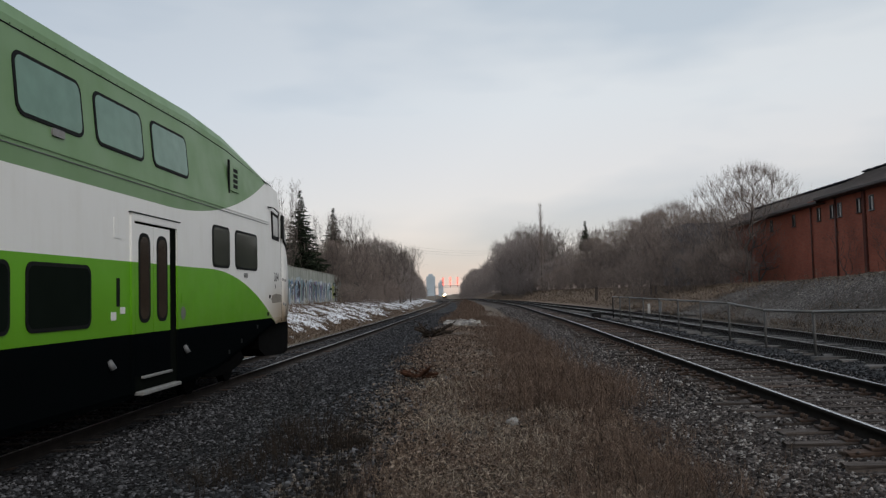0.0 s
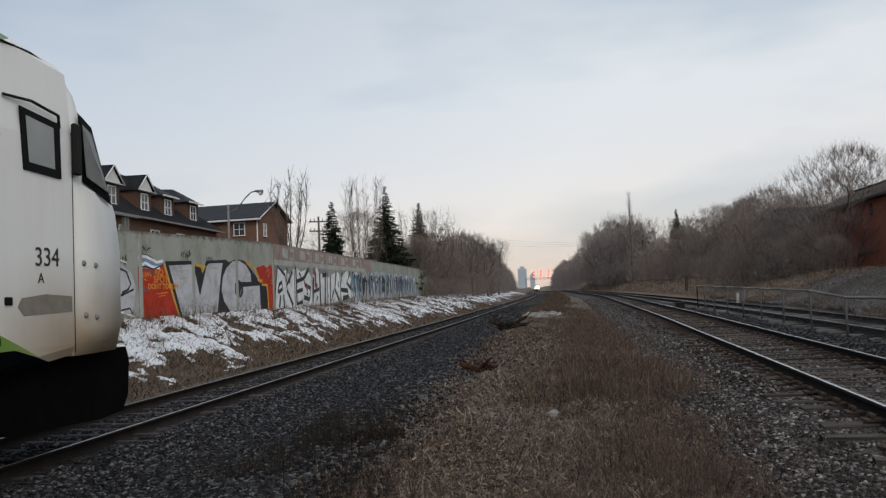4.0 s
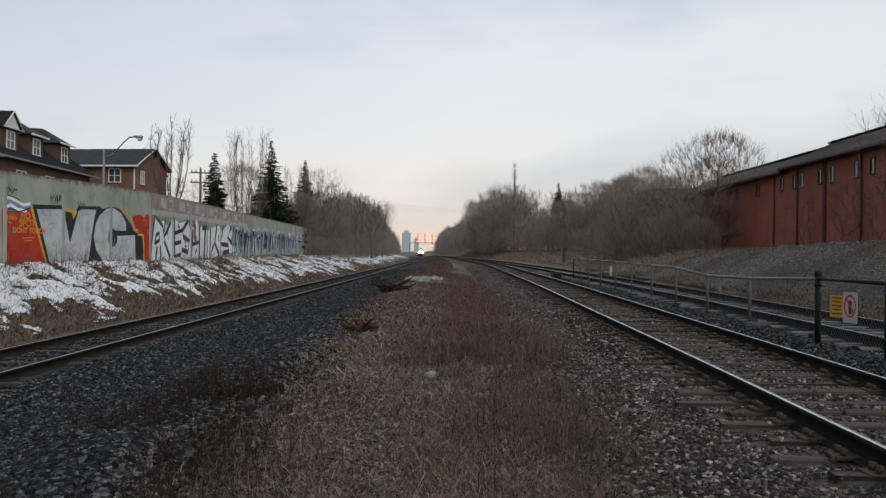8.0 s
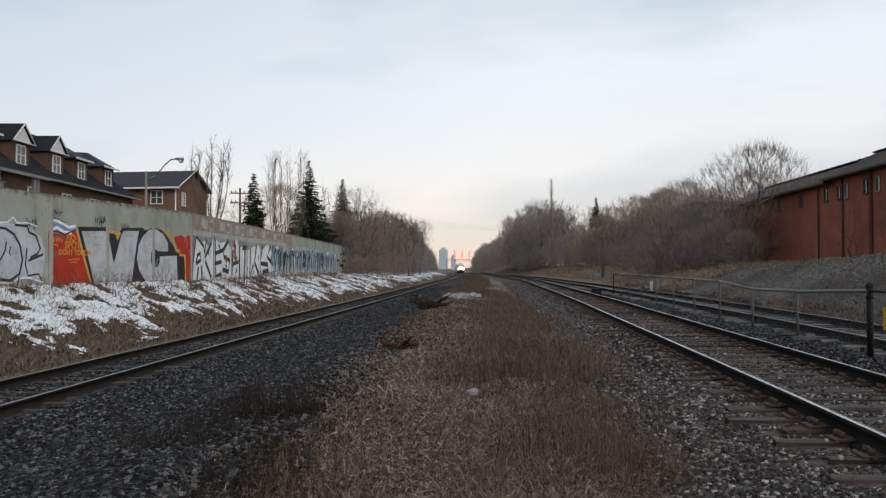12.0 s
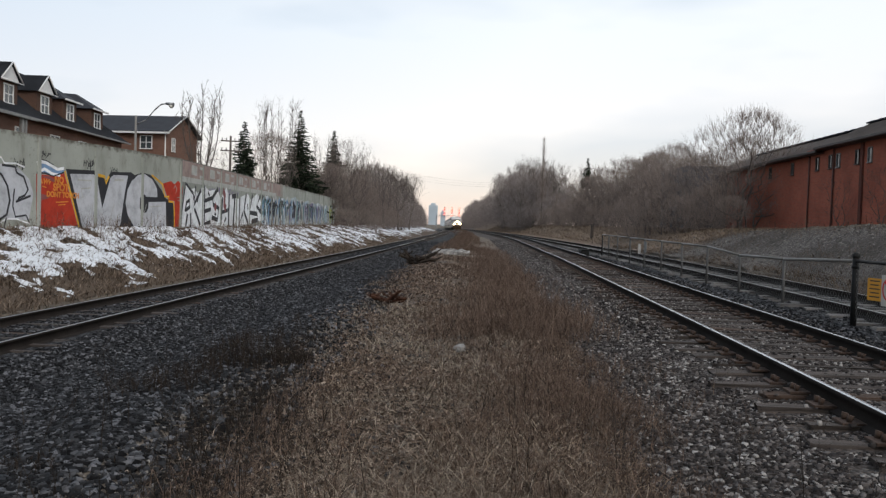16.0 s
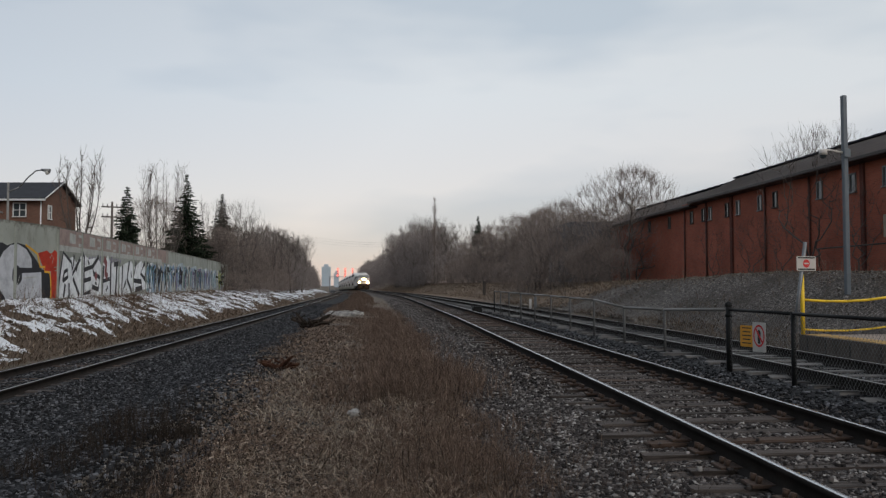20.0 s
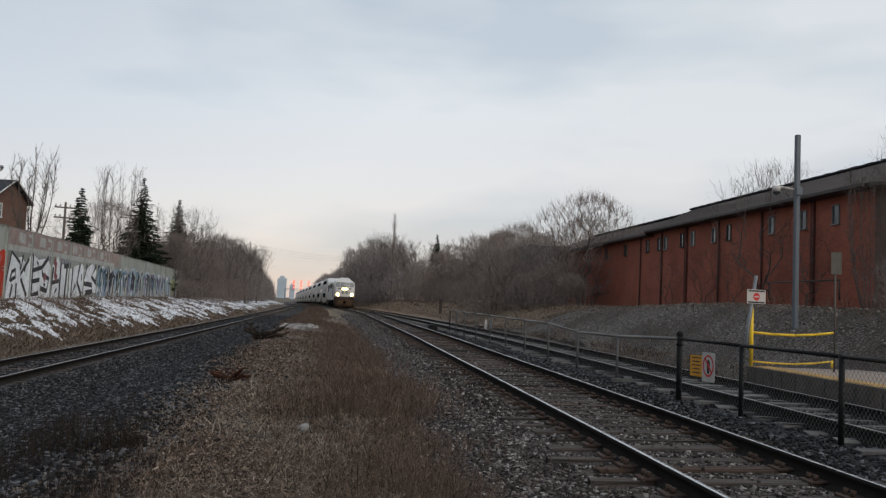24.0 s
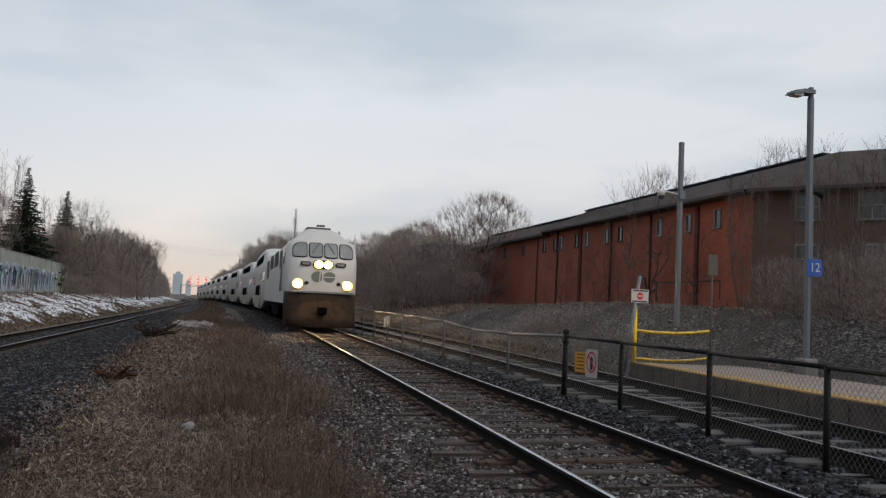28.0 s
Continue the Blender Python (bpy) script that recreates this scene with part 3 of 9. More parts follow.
def slab(bm, pts, to3, depth, slot=0):
    """A flat outline (2D points) given thickness: to3(u, v, w) places it."""
    a = [bm.verts.new(to3(u, v, 0.0)) for u, v in pts]
    b = [bm.verts.new(to3(u, v, depth)) for u, v in pts]
    n = len(pts)
    bm.faces.new(b).material_index = slot
    bm.faces.new(a[::-1]).material_index = slot
    for i in range(n):
        bm.faces.new((a[i], a[(i + 1) % n], b[(i + 1) % n], b[i])).material_index = slot
    return bm


def rounded(w, h, r, n=4):
    """A rounded rectangle about the origin."""
    pts = []
    for cx, cy, a0 in ((w / 2 - r, h / 2 - r, 0), (-w / 2 + r, h / 2 - r, 90), (-w / 2 + r, -h / 2 + r, 180), (w / 2 - r, -h / 2 + r, 270)):
        for i in range(n + 1):
            a = radians(a0 + 90 * i / n)
            pts.append((cx + r * math.cos(a), cy + r * math.sin(a)))
    return pts


def ease(t):
    t = np.clip(t, 0, 1)
    return t * t * (3 - 2 * t)


# ---- the plan: centre lines of the three tracks ----
Y_AX = np.arange(-80, 901, 1.0)


def curve_of(pts, smooth=25):
    v = np.interp(Y_AX, [a for a, _ in pts], [b for _, b in pts])
    k = np.ones(smooth) / smooth
    pad = np.concatenate([v[0] + (v[0] - v[1]) * np.arange(smooth, 0, -1), v, v[-1] + (v[-1] - v[-2]) * np.arange(1, smooth + 1)])
    return np.convolve(pad, k, "same")[smooth:-smooth]


CL = curve_of([(-80, -10.7), (12, -7.07), (24, -6.55), (31, -6.22), (47, -5.5), (62, -4.95), (89, -3.9), (140, -2.2), (180, -1.5), (210, -1.3), (276, -2.0), (320, -3.2), (386, -5.0), (474, -6.5), (650, -8.5), (901, -12.0)], 21)
CR = curve_of([(-80, -1.3), (5.3, 3.76), (8, 3.92), (10, 4.04), (12, 4.13), (14.5, 4.25), (18.5, 4.43), (22, 4.60), (28, 4.92), (33, 5.15), (45, 5.58), (67, 6.35), (86, 6.88), (100, 6.85), (133, 6.35), (170, 5.75), (210, 4.9), (276, 3.0), (320, 1.6), (386, -0.2), (474, -1.8), (650, -3.8), (901, -7.0)], 13)
CT = curve_of([(-80, 2.2), (7.3, 7.37), (9.3, 7.51), (11, 7.62), (14, 7.80), (17, 7.98), (22, 8.25), (28.5, 8.55), (34.5, 8.75), (58, 9.30), (94, 9.40), (120, 8.9), (150, 7.3), (175, 5.8), (901, 5.8)], 13)
DZ = curve_of([(-80, 0), (200, 0), (280, -0.6), (400, -1.5), (500, -2.0), (700, -2.3), (901, -2.5)], 41)
Z_L, Z_R = -0.22, 0.40          # rail tops


def at_y(curve, y):
    return np.interp(y, Y_AX, curve)


def x_left(y):
    return at_y(CL, y)


def x_right(y):
    return at_y(CR, y)


def x_third(y):
    return at_y(CT, y)


def drop(y):
    return at_y(DZ, y)


# the noise wall, in plan
WALL = [(-15.6, 14.0), (-11.80, 35.6), (-13.1, 87.0)]
WALL_BASE, WALL_TOP = 1.06, 4.07


def x_wall(y):
    return np.interp(y, [-80, 14.0, 35.6, 87.0, 140, 210, 320, 474, 900], [-24, -15.6, -11.8, -13.1, -12.5, -11, -12, -15, -20])


def vnoise(x, y, seed=0):
    """Smooth value noise, about -1 to 1."""
    xi, yi = np.floor(x), np.floor(y)
    fx, fy = x - xi, y - yi
    fx, fy = fx * fx * (3 - 2 * fx), fy * fy * (3 - 2 * fy)

    def lattice(a, b):
        v = np.sin(a * 127.1 + b * 311.7 + seed * 74.7) * 43758.5453
        return (v - np.floor(v)) * 2 - 1
    top = lattice(xi, yi) * (1 - fx) + lattice(xi + 1, yi) * fx
    low = lattice(xi, yi + 1) * (1 - fx) + lattice(xi + 1, yi + 1) * fx
    return top * (1 - fy) + low * fy


def fractal(x, y, seed=0, octaves=4, gain=0.55):
    out, amp = 0.0, 1.0
    for k in range(octaves):
        out = out + amp * vnoise(x * 2 ** k + 13.7 * k, y * 2 ** k - 7.1 * k, seed + k)
        amp *= gain
    return out


def rough(x, y, s):
    return (np.sin(x * 1.7 * s + 1.3 * np.sin(y * 0.9 * s)) + np.sin(y * 1.3 * s + 2.1 * np.sin(x * 1.1 * s + 0.5)) + np.sin((x + y) * 2.3 * s)) / 3.0


def ground_z(x, y):
    """Height of the earth under everything."""
    x, y = np.asarray(x, float), np.asarray(y, float)
    xl, xr, xt, xw = x_left(y), x_right(y), x_third(y), x_wall(y)
    z = np.full(np.broadcast(x, y).shape, -0.62)
    mid = 0.05 + 0.03 * rough(x, y, 1.0) + 0.05 * fractal(x * 0.9, y * 0.6, 4, 3) * np.clip((60 - y) / 20, 0, 1)
    k = ease((x - (xl + 2.6)) / 2.4)
    z = np.where(x > xl, -0.62 + k * (mid + 0.62), z)
    k2 = ease((x - (xr - 3.0)) / 1.2)
    z = np.where(x > xr - 3.0, mid + k2 * (0.0 - mid), z)
    z = np.where(x > xr - 1.8, 0.0, z)
    # left bank up to the wall
    b = (xl - 2.1 - x) / np.maximum(xl - 2.1 - (xw + 0.25), 0.8)
    bank = -0.58 + (1.06 + 0.58) * np.clip(b, 0, 1) ** 0.85 + 0.05 * rough(x, y, 1.6) * np.clip(b * 3, 0, 1) * np.clip((1.02 - b) * 6, 0, 1)
    z = np.where(x < xl - 2.1, bank, z)
    # right: level strip, then a gravel berm or grass slope
    start = np.where(y < 36, 10.9 + 1.5 * ease((17.2 - y) / 3.0), np.interp(y, [36, 57, 100, 200, 400], [10.9, 11.6, 12.2, 9.5, 6.5]))
    rise = np.interp(y, [30, 50], [3.8, 6.0])
    top = np.interp(y, [0, 12, 20, 27, 36, 45, 60, 120, 250, 500], [1.25, 1.5, 1.9, 2.02, 1.85, 1.72, 1.65, 1.75, 2.3, 2.9])
    g = ease((x - start) / rise)
    z = np.where(x > xt, 0.0 + ease((x - xt - 1.5) / 2.0) * 0.28, z)
    z = np.where(x > start, 0.28 + g * (top - 0.28) + 0.05 * rough(x, y, 1.3) * ease((x - start) / 1.0), z)
    far = ease((np.abs(x) - 150) / 300.0) * 2.0
    return z + drop(y) + far

# ---- ground, ballast and tracks ----


def axis(*spans):
    out = []
    for a, b, st in spans:
        out += list(np.arange(a, b, st))
    return np.array(out + [spans[-1][1]])


def sheet(name, xs, ys, zfun, material, keep=None):
    gx, gy = np.meshgrid(xs, ys, indexing="ij")
    gz = zfun(gx, gy)
    n, m = gx.shape
    verts = np.stack([gx.ravel(), gy.ravel(), gz.ravel()], 1)
    i, j = np.meshgrid(np.arange(n - 1), np.arange(m - 1), indexing="ij")
    a = (i * m + j).ravel()
    faces = np.stack([a, a + m, a + m + 1, a + 1], 1)
    me = mesh_np(name, verts, faces)
    me.polygons.foreach_set("use_smooth", np.ones(len(me.polygons), bool))
    return part(name, me, material)


xs = axis((-900, -100, 80), (-100, -30, 10), (-30, -16, 1.0), (-16, 18, 0.33), (18, 40, 1.5), (40, 120, 10), (120, 900, 80))
ys = axis((-60, -6, 3.0), (-6, 60, 0.5), (60, 140, 1.5), (140, 320, 5), (320, 900, 20), (900, 2600, 200))
ground = sheet("ground", xs, ys, ground_z, M_SOIL)
tagged(ground, "bare brown earth and trodden winter litter beside railway tracks", "ground", kind="structure")


def ribbon(name, curve_x, profile, z0, y0, y1, step, material, label, category):
    """A long bed: a cross-section (offset, height) carried along a track."""
    yy = np.arange(y0, y1 + step, step)
    verts, k = [], len(profile)
    for y in yy:
        cx, dz = curve_x(y), drop(y)
        for o, h in profile:
            verts.append((cx + o, y, z0 + h + dz))
    a = np.arange(len(yy) - 1)[:, None] * k + np.arange(k - 1)[None, :]
    a = a.ravel()
    faces = np.stack([a, a + 1, a + k + 1, a + k], 1)
    me = mesh_np(name, verts, faces)
    me.polygons.foreach_set("use_smooth", np.ones(len(me.polygons), bool))
    return tagged(part(name, me, material), label, category, kind="structure")


LEFT_BED = [(-2.7, -0.62), (-2.1, -0.36), (-1.55, -0.165), (0, -0.165), (1.55, -0.165), (2.2, -0.26), (3.2, -0.14), (4.2, 0.15), (4.7, 0.23), (5.2, 0.10)]
ribbon("ballast_bed_left", x_left, LEFT_BED, Z_L, -50, 700, 2.0, M_BALLAST, "dark grey crushed stone ballast under the snowy-side track", "ballast")
RIGHT_BED = [(-3.0, -0.42), (-2.3, -0.30), (-1.6, -0.235), (-1.3, -0.20), (-0.8, -0.184), (-0.6, -0.176), (0, -0.172), (0.6, -0.176), (0.8, -0.184), (1.5, -0.215), (2.0, -0.235), (2.6, -0.36)]
ribbon("ballast_bed_right", x_right, RIGHT_BED, Z_R, -50, 700, 2.0, M_BED_RUSTY, "dusty brown-grey ballast under the middle track", "ballast")
THIRD_BED = [(-1.9, -0.38), (-1.45, -0.22), (-0.9, -0.185), (0, -0.18), (0.9, -0.185), (1.5, -0.21), (2.2, -0.34)]
ribbon("ballast_bed_platform", x_third, THIRD_BED, Z_R, -50, 165, 2.0, M_BALLAST, "dark ballast under the platform track", "ballast")


def rail_mesh(name, curve_x, side, z_top, y0, y1, step):
    """One rail: foot, web and head; slot 1 is the bright running surface."""
    prof = [(-0.075, -0.172), (-0.075, -0.160), (-0.014, -0.140), (-0.012, -0.045), (-0.036, -0.036), (-0.037, -0.008), (-0.025, 0.0),
            (0.025, 0.0), (0.037, -0.008), (0.036, -0.036), (0.012, -0.045), (0.014, -0.140), (0.075, -0.160), (0.075, -0.172)]
    yy = np.concatenate([np.arange(y0, 60, 1.5), np.arange(60, y1 + 4, 4.0)])
    k, verts = len(prof), []
    for y in yy:
        sl = (curve_x(y + 0.5) - curve_x(y - 0.5))
        cx, dz = curve_x(y), drop(y)
        for o, h in prof:
            d = side * 0.755 + o
            verts.append((cx + d / math.hypot(1, sl), y - d * sl / math.hypot(1, sl), z_top + h + dz))
    a = (np.arange(len(yy) - 1)[:, None] * k + np.arange(k - 1)[None, :]).ravel()
    faces = np.stack([a, a + 1, a + k + 1, a + k], 1)
    me = mesh_np(name, verts, faces)
    idx = np.tile(np.array([1 if i == 6 else 2 if i in (0, 1, 11, 12) else 0 for i in range(k - 1)]), len(yy) - 1)
    return me, idx


def tie_mesh(length, w, h, jag):
    bm = nb()
    box(bm, -length / 2, length / 2, -w / 2, w / 2, -h, 0, 0.012)
    for v in bm.verts:
        v.co += Vector((random.uniform(-jag, jag) * 2, random.uniform(-jag, jag), random.uniform(-jag, jag) * 0.6))
    return bm_mesh("tie", bm)


def plate_mesh():
    bm = nb()
    box(bm, -0.19, 0.19, -0.10, 0.10, 0.0, 0.026, 0.004)
    for sx in (-0.125, 0.125):
        for sy in (-0.05, 0.05):
            tube(bm, (sx, sy, 0.02), (sx * 0.9, sy, 0.075), 0.018, 0.026, 6)
    return bm_mesh("tie_plate", bm)


PLATE = plate_mesh()
PLATE.materials.append(M_PLATE)


def railway(label, curve_x, z_top, y_end, near, ties, tie_mats, head_mat, tie_len, plates):
    tr = thing("railway_track", label, "railway track", kind="structure")
    for sd in (-1, 1):
        me, idx = rail_mesh("rail", curve_x, sd, z_top, -50, y_end, 2.0)
        me.materials.append(M_RAIL)
        me.materials.append(head_mat)
        me.materials.append(M_RAILFOOT)
        me.polygons.foreach_set("material_index", idx.astype(np.int32))
        part("rail", me, M_RAIL, tr, "steel rail with worn bright head")
    kinds = []
    for k in range(7):
        me = tie_mesh(tie_len * (0.95, 0.9, 1.0, 0.88, 0.97, 0.84, 1.03)[k], (0.225, 0.2, 0.17, 0.21, 0.18, 0.2, 0.16)[k], 0.17, 0.02)
        me.materials.append(M_TIE_RUST if tie_mats is M_TIE and k in (3, 5) else tie_mats)
        kinds.append(me)
    far_v, far_f = [], []
    for y in ties:
        if y > min(y_end, 260):
            break
        sl = math.atan(curve_x(y + 0.5) - curve_x(y - 0.5))
        cx, zt = float(curve_x(y)), z_top - 0.152 + float(drop(y)) + random.uniform(-0.014, 0.006)
        if y < near:
            part("tie", random.choice(kinds), tie_mats, tr, at=pose(cx + random.choice((0.06, 0.10, 0.16, 0.26)) * random.uniform(-1, 1), y, zt, 0, random.uniform(-0.5, 0.5), -math.degrees(sl) + random.uniform(-2.6, 2.6)))
            if y < plates:
                for sd in (-1, 1):
                    part("tie_plate", PLATE, M_PLATE, tr, at=pose(cx + sd * 0.755, y - sd * 0.755 * sl, zt - 0.002, 0, 0, -math.degrees(sl)))
        else:
            n = len(far_v)
            hl, hw = tie_len / 2, 0.11
            for dx, dy, dz_ in ((-hl, -hw, -0.1), (hl, -hw, -0.1), (hl, hw, -0.1), (-hl, hw, -0.1), (-hl, -hw, 0), (hl, -hw, 0), (hl, hw, 0), (-hl, hw, 0)):
                far_v.append((cx + dx, y + dy - dx * sl, zt + dz_))
            for f in ((4, 5, 6, 7), (0, 1, 5, 4), (1, 2, 6, 5), (2, 3, 7, 6), (3, 0, 4, 7)):
                far_f.append([n + q for q in f])
    if far_f:
        tagged(part("far_ties", mesh_np("far_ties", far_v, far_f), tie_mats, tr, "more ties farther along"), kind="stuff")
    return tr


# ---- scattered stone, grass and stalks ----
rng = np.random.default_rng(7)
CUBE = np.array([(-1, -1, -1), (1, -1, -1), (1, 1, -1), (-1, 1, -1), (-1, -1, 1), (1, -1, 1), (1, 1, 1), (-1, 1, 1)], float)
CUBE_F = np.array([(4, 5, 6), (4, 6, 7), (0, 1, 5), (0, 5, 4), (1, 2, 6), (1, 6, 5), (2, 3, 7), (2, 7, 6), (3, 0, 4), (3, 4, 7)])


def stones(name, x, y, z, lo, hi, material, label):
    """Angular broken stones, each a jittered block turned at random."""
    n = len(x)
    size = rng.uniform(lo, hi, (n, 1, 1)) * np.clip(y / 35.0, 1, 2.2)[:, None, None] * rng.uniform(0.6, 1.25, (n, 1, 3)) * np.array([1.15, 1.0, 0.75])
    v = CUBE[None] * rng.uniform(0.55, 1.0, (n, 8, 3)) * size * 0.5
    a, b = rng.uniform(0, 6.28, n), rng.normal(0, 0.6, n)
    ca, sa, cb, sb = np.cos(a), np.sin(a), np.cos(b), np.sin(b)
    vx, vy, vz = v[..., 0], v[..., 1], v[..., 2]
    vx, vz = vx * cb[:, None] + vz * sb[:, None], -vx * sb[:, None] + vz * cb[:, None]
    vx, vy = vx * ca[:, None] - vy * sa[:, None], vx * sa[:, None] + vy * ca[:, None]
    out = np.stack([vx + x[:, None], vy + y[:, None], vz + z[:, None]], -1).reshape(-1, 3)
    f = (CUBE_F[None] + (np.arange(n) * 8)[:, None, None]).reshape(-1, 3)
    return tagged(part(name, mesh_np(name, out, f), material), label, "gravel", kind="stuff")


def spread(n, y0, y1, power=1.0):
    """Distances, denser near y0."""
    u = rng.random(n)
    return y0 * (y1 / y0) ** (u ** power)


def bed_z(prof, off):
    return np.interp(off, [a for a, _ in prof], [b for _, b in prof])


def blades(name, x, y, z, h, lean, width, material, label, category, sides=0):
    """Thin upright blades: each a bent strip of two tapering quads."""
    n = len(x)
    a, wa = rng.uniform(0, 6.28, n), rng.uniform(0, 6.28, n)
    l1, l2 = lean * rng.uniform(0.1, 0.5, n) * h, lean * rng.uniform(0.5, 1.2, n) * h
    wx, wy = np.cos(wa) * width / 2, np.sin(wa) * width / 2
    dx, dy = np.cos(a), np.sin(a)
    zero = np.zeros(n)
    base = np.stack([x, y, z], -1)
    p1 = base + np.stack([dx * l1, dy * l1, h * 0.55], -1)
    p2 = base + np.stack([dx * l2, dy * l2, h * np.clip(1 - 0.25 * lean, 0.3, 1)], -1)
    w = np.stack([wx, wy, zero], -1)
    v = np.stack([base - w, base + w, p1 + w * 0.8, p1 - w * 0.8, p2 + w * 0.25, p2 - w * 0.25], 1).reshape(-1, 3)
    k = (np.arange(n) * 6)[:, None]
    f = np.stack([k + np.array([0, 1, 2, 3]), k + np.array([3, 2, 4, 5])], 1).reshape(-1, 4)
    return tagged(part(name, mesh_np(name, v, f), material), label, category, kind="stuff")


def weeds(name, x, y, h, material, label, category="weeds", twigs=9, thick=0.004):
    """Wiry branching stalks: a stem and many short side shoots near the top."""
    n = len(x)
    z = ground_z(x, y) - 0.02
    h = h * np.clip(0.75 + 0.45 * fractal(x * 1.3, y * 0.8, 31, 2), 0.4, 1.3)
    a, ln = rng.uniform(0, 6.28, n), np.abs(rng.normal(0.0, 0.38, n)) * h
    top = np.stack([x + np.cos(a) * ln, y + np.sin(a) * ln, z + h], -1)
    base = np.stack([x, y, z], -1)
    P0, P1, R = [base], [top], [np.full(n, thick)]
    for _ in range(twigs):
        t = rng.uniform(0.30, 0.97, n)[:, None]
        p_ = base + (top - base) * t
        b, up = rng.uniform(0, 6.28, n), rng.uniform(0.35, 1.1, n)
        ll = h * rng.uniform(0.12, 0.34, n)
        P0.append(p_)
        P1.append(p_ + np.stack([np.cos(b) * ll * np.cos(up), np.sin(b) * ll * np.cos(up), np.sin(up) * ll], -1))
        R.append(np.full(n, thick * 0.6))
    P0, P1, R = np.concatenate(P0), np.concatenate(P1), np.concatenate(R)
    m = len(P0)
    wa = rng.uniform(0, 6.28, m)
    w = np.stack([np.cos(wa) * R, np.sin(wa) * R, np.zeros(m)], -1)
    v = np.stack([P0 - w, P0 + w, P1 + w * 0.6, P1 - w * 0.6], 1).reshape(-1, 3)
    f = ((np.arange(m) * 4)[:, None] + np.arange(4)[None])
    return tagged(part(name, mesh_np(name, v, f), material), label, category, kind="stuff")


TIES = {"left": -4.0 + np.cumsum(np.random.default_rng(41).uniform(0.95, 1.05, 470) * 0.56), "right": -4.0 + np.cumsum(np.random.default_rng(42).uniform(0.93, 1.07, 500) * 0.53), "third": -4.0 + np.cumsum(np.random.default_rng(43).uniform(0.95, 1.05, 290) * 0.62)}


def between_ties(y, o, ties, reach=1.32, half=0.12):
    """Pushes stones that would lie on a tie into the crib beside it."""
    i = np.clip(np.searchsorted(ties, y), 1, len(ties) - 1)
    a, b = ties[i - 1], ties[i]
    q = (y - a) / (b - a)
    moved = a + half + q * (b - a - 2 * half)
    return np.where((np.abs(o) < reach) & (y > ties[0]) & (y < ties[-1]) & (rng.random(len(y)) < 0.945), moved, y)


def on_ties(y, o, ties, top, z, reach=1.2, half=0.1):
    """Height of stones: those over a tie lie on its top."""
    near = np.abs(ties[np.clip(np.searchsorted((ties[1:] + ties[:-1]) / 2, y), 0, len(ties) - 1)] - y)
    return np.where((np.abs(o) < reach) & (near < half), np.maximum(z, top), z)


n = 125000
y = spread(n, 4.6, 90.0)
o = 1.05 + 3.95 * rng.random(n) ** 0.9
o = np.where(rng.random(n) < 0.13, rng.uniform(-0.65, 0.65, n), o)
y = between_ties(y, o, TIES["left"])
z = np.maximum(Z_L + bed_z(LEFT_BED, o), ground_z(x_left(y) + o, y) - drop(y)) + 0.005
stones("ballast_stones", x_left(y) + o, y, z + drop(y), 0.026, 0.064, M_STONE, "loose dark grey ballast stones")
n = 120000
y = spread(n, 3.2, 85.0)
o = rng.uniform(-3.05, 1.45, n)
o = np.where((np.abs(o) < 1.3) & (rng.random(n) < 0.25), rng.uniform(-2.95, -1.05, n), o)
y = between_ties(y, o, TIES["right"])
z = on_ties(y, o, TIES["right"], Z_R - 0.143, Z_R + bed_z(RIGHT_BED, o) - np.where(np.abs(o) < 1.35, 0.002, 0.0))
stones("ballast_stones", x_right(y) + o, y, z + 0.0, 0.014, 0.046, M_STONE_R, "loose dusty ballast stones among the ties")
n = 5000
y = spread(n, 7.0, 60.0)
o = -np.abs(rng.normal(1.26, 0.14, n)) - 0.02
keep = fractal(np.full(n, 3.0), y * 0.5, 5, 2) + rng.normal(0, 0.25, n) > -0.2
stones("ballast_stones", x_right(y[keep]) + np.minimum(o[keep], -0.93), y[keep], Z_R - 0.165 + rng.uniform(-0.025, 0.02, keep.sum()), 0.016, 0.045, M_STONE_R, "ballast heaped over the tie ends")
n = 21000
y = spread(n, 5.0, 45.0)
o = rng.uniform(-2.4, 2.0, n)
y = between_ties(y, o, TIES["third"], 1.25)
stones("ballast_stones", x_third(y) + o, y, np.where(o < -1.5, Z_R + bed_z(RIGHT_BED, x_third(y) + o - x_right(y)) + 0.012, Z_R + bed_z(THIRD_BED, o)), 0.022, 0.060, M_STONE, "dark angular ballast by the platform track")

# low litter and pebbles over the middle strip
n = 30000
y = spread(n, 3.5, 45.0)
x = rng.uniform(-2.6, 2.0, n) + 0.015 * y
stones("pebbles", x, y, ground_z(x, y) + 0.003, 0.007, 0.030, M_PEBBLE, "scattered small pebbles in the litter")


n = 12000
y = spread(n, 4.5, 60.0)
x = -2.5 + np.abs(rng.normal(0, 0.9, n))
stones("ballast_stones", x, y, ground_z(x, y) + 0.004, 0.02, 0.065, M_STONE, "stray dark ballast stones along the path")


def strip(n, y0, y1, x0, x1, clump=0.0, seed=0):
    y = spread(n, y0, y1)
    x = rng.uniform(x0, x1, n)
    if clump:
        f = 1.2 * fractal(x * 0.8, y * 0.45, seed, 3)
        keep = f + rng.normal(0, 0.35, n) > clump
        x, y = x[keep], y[keep]
    return x, y


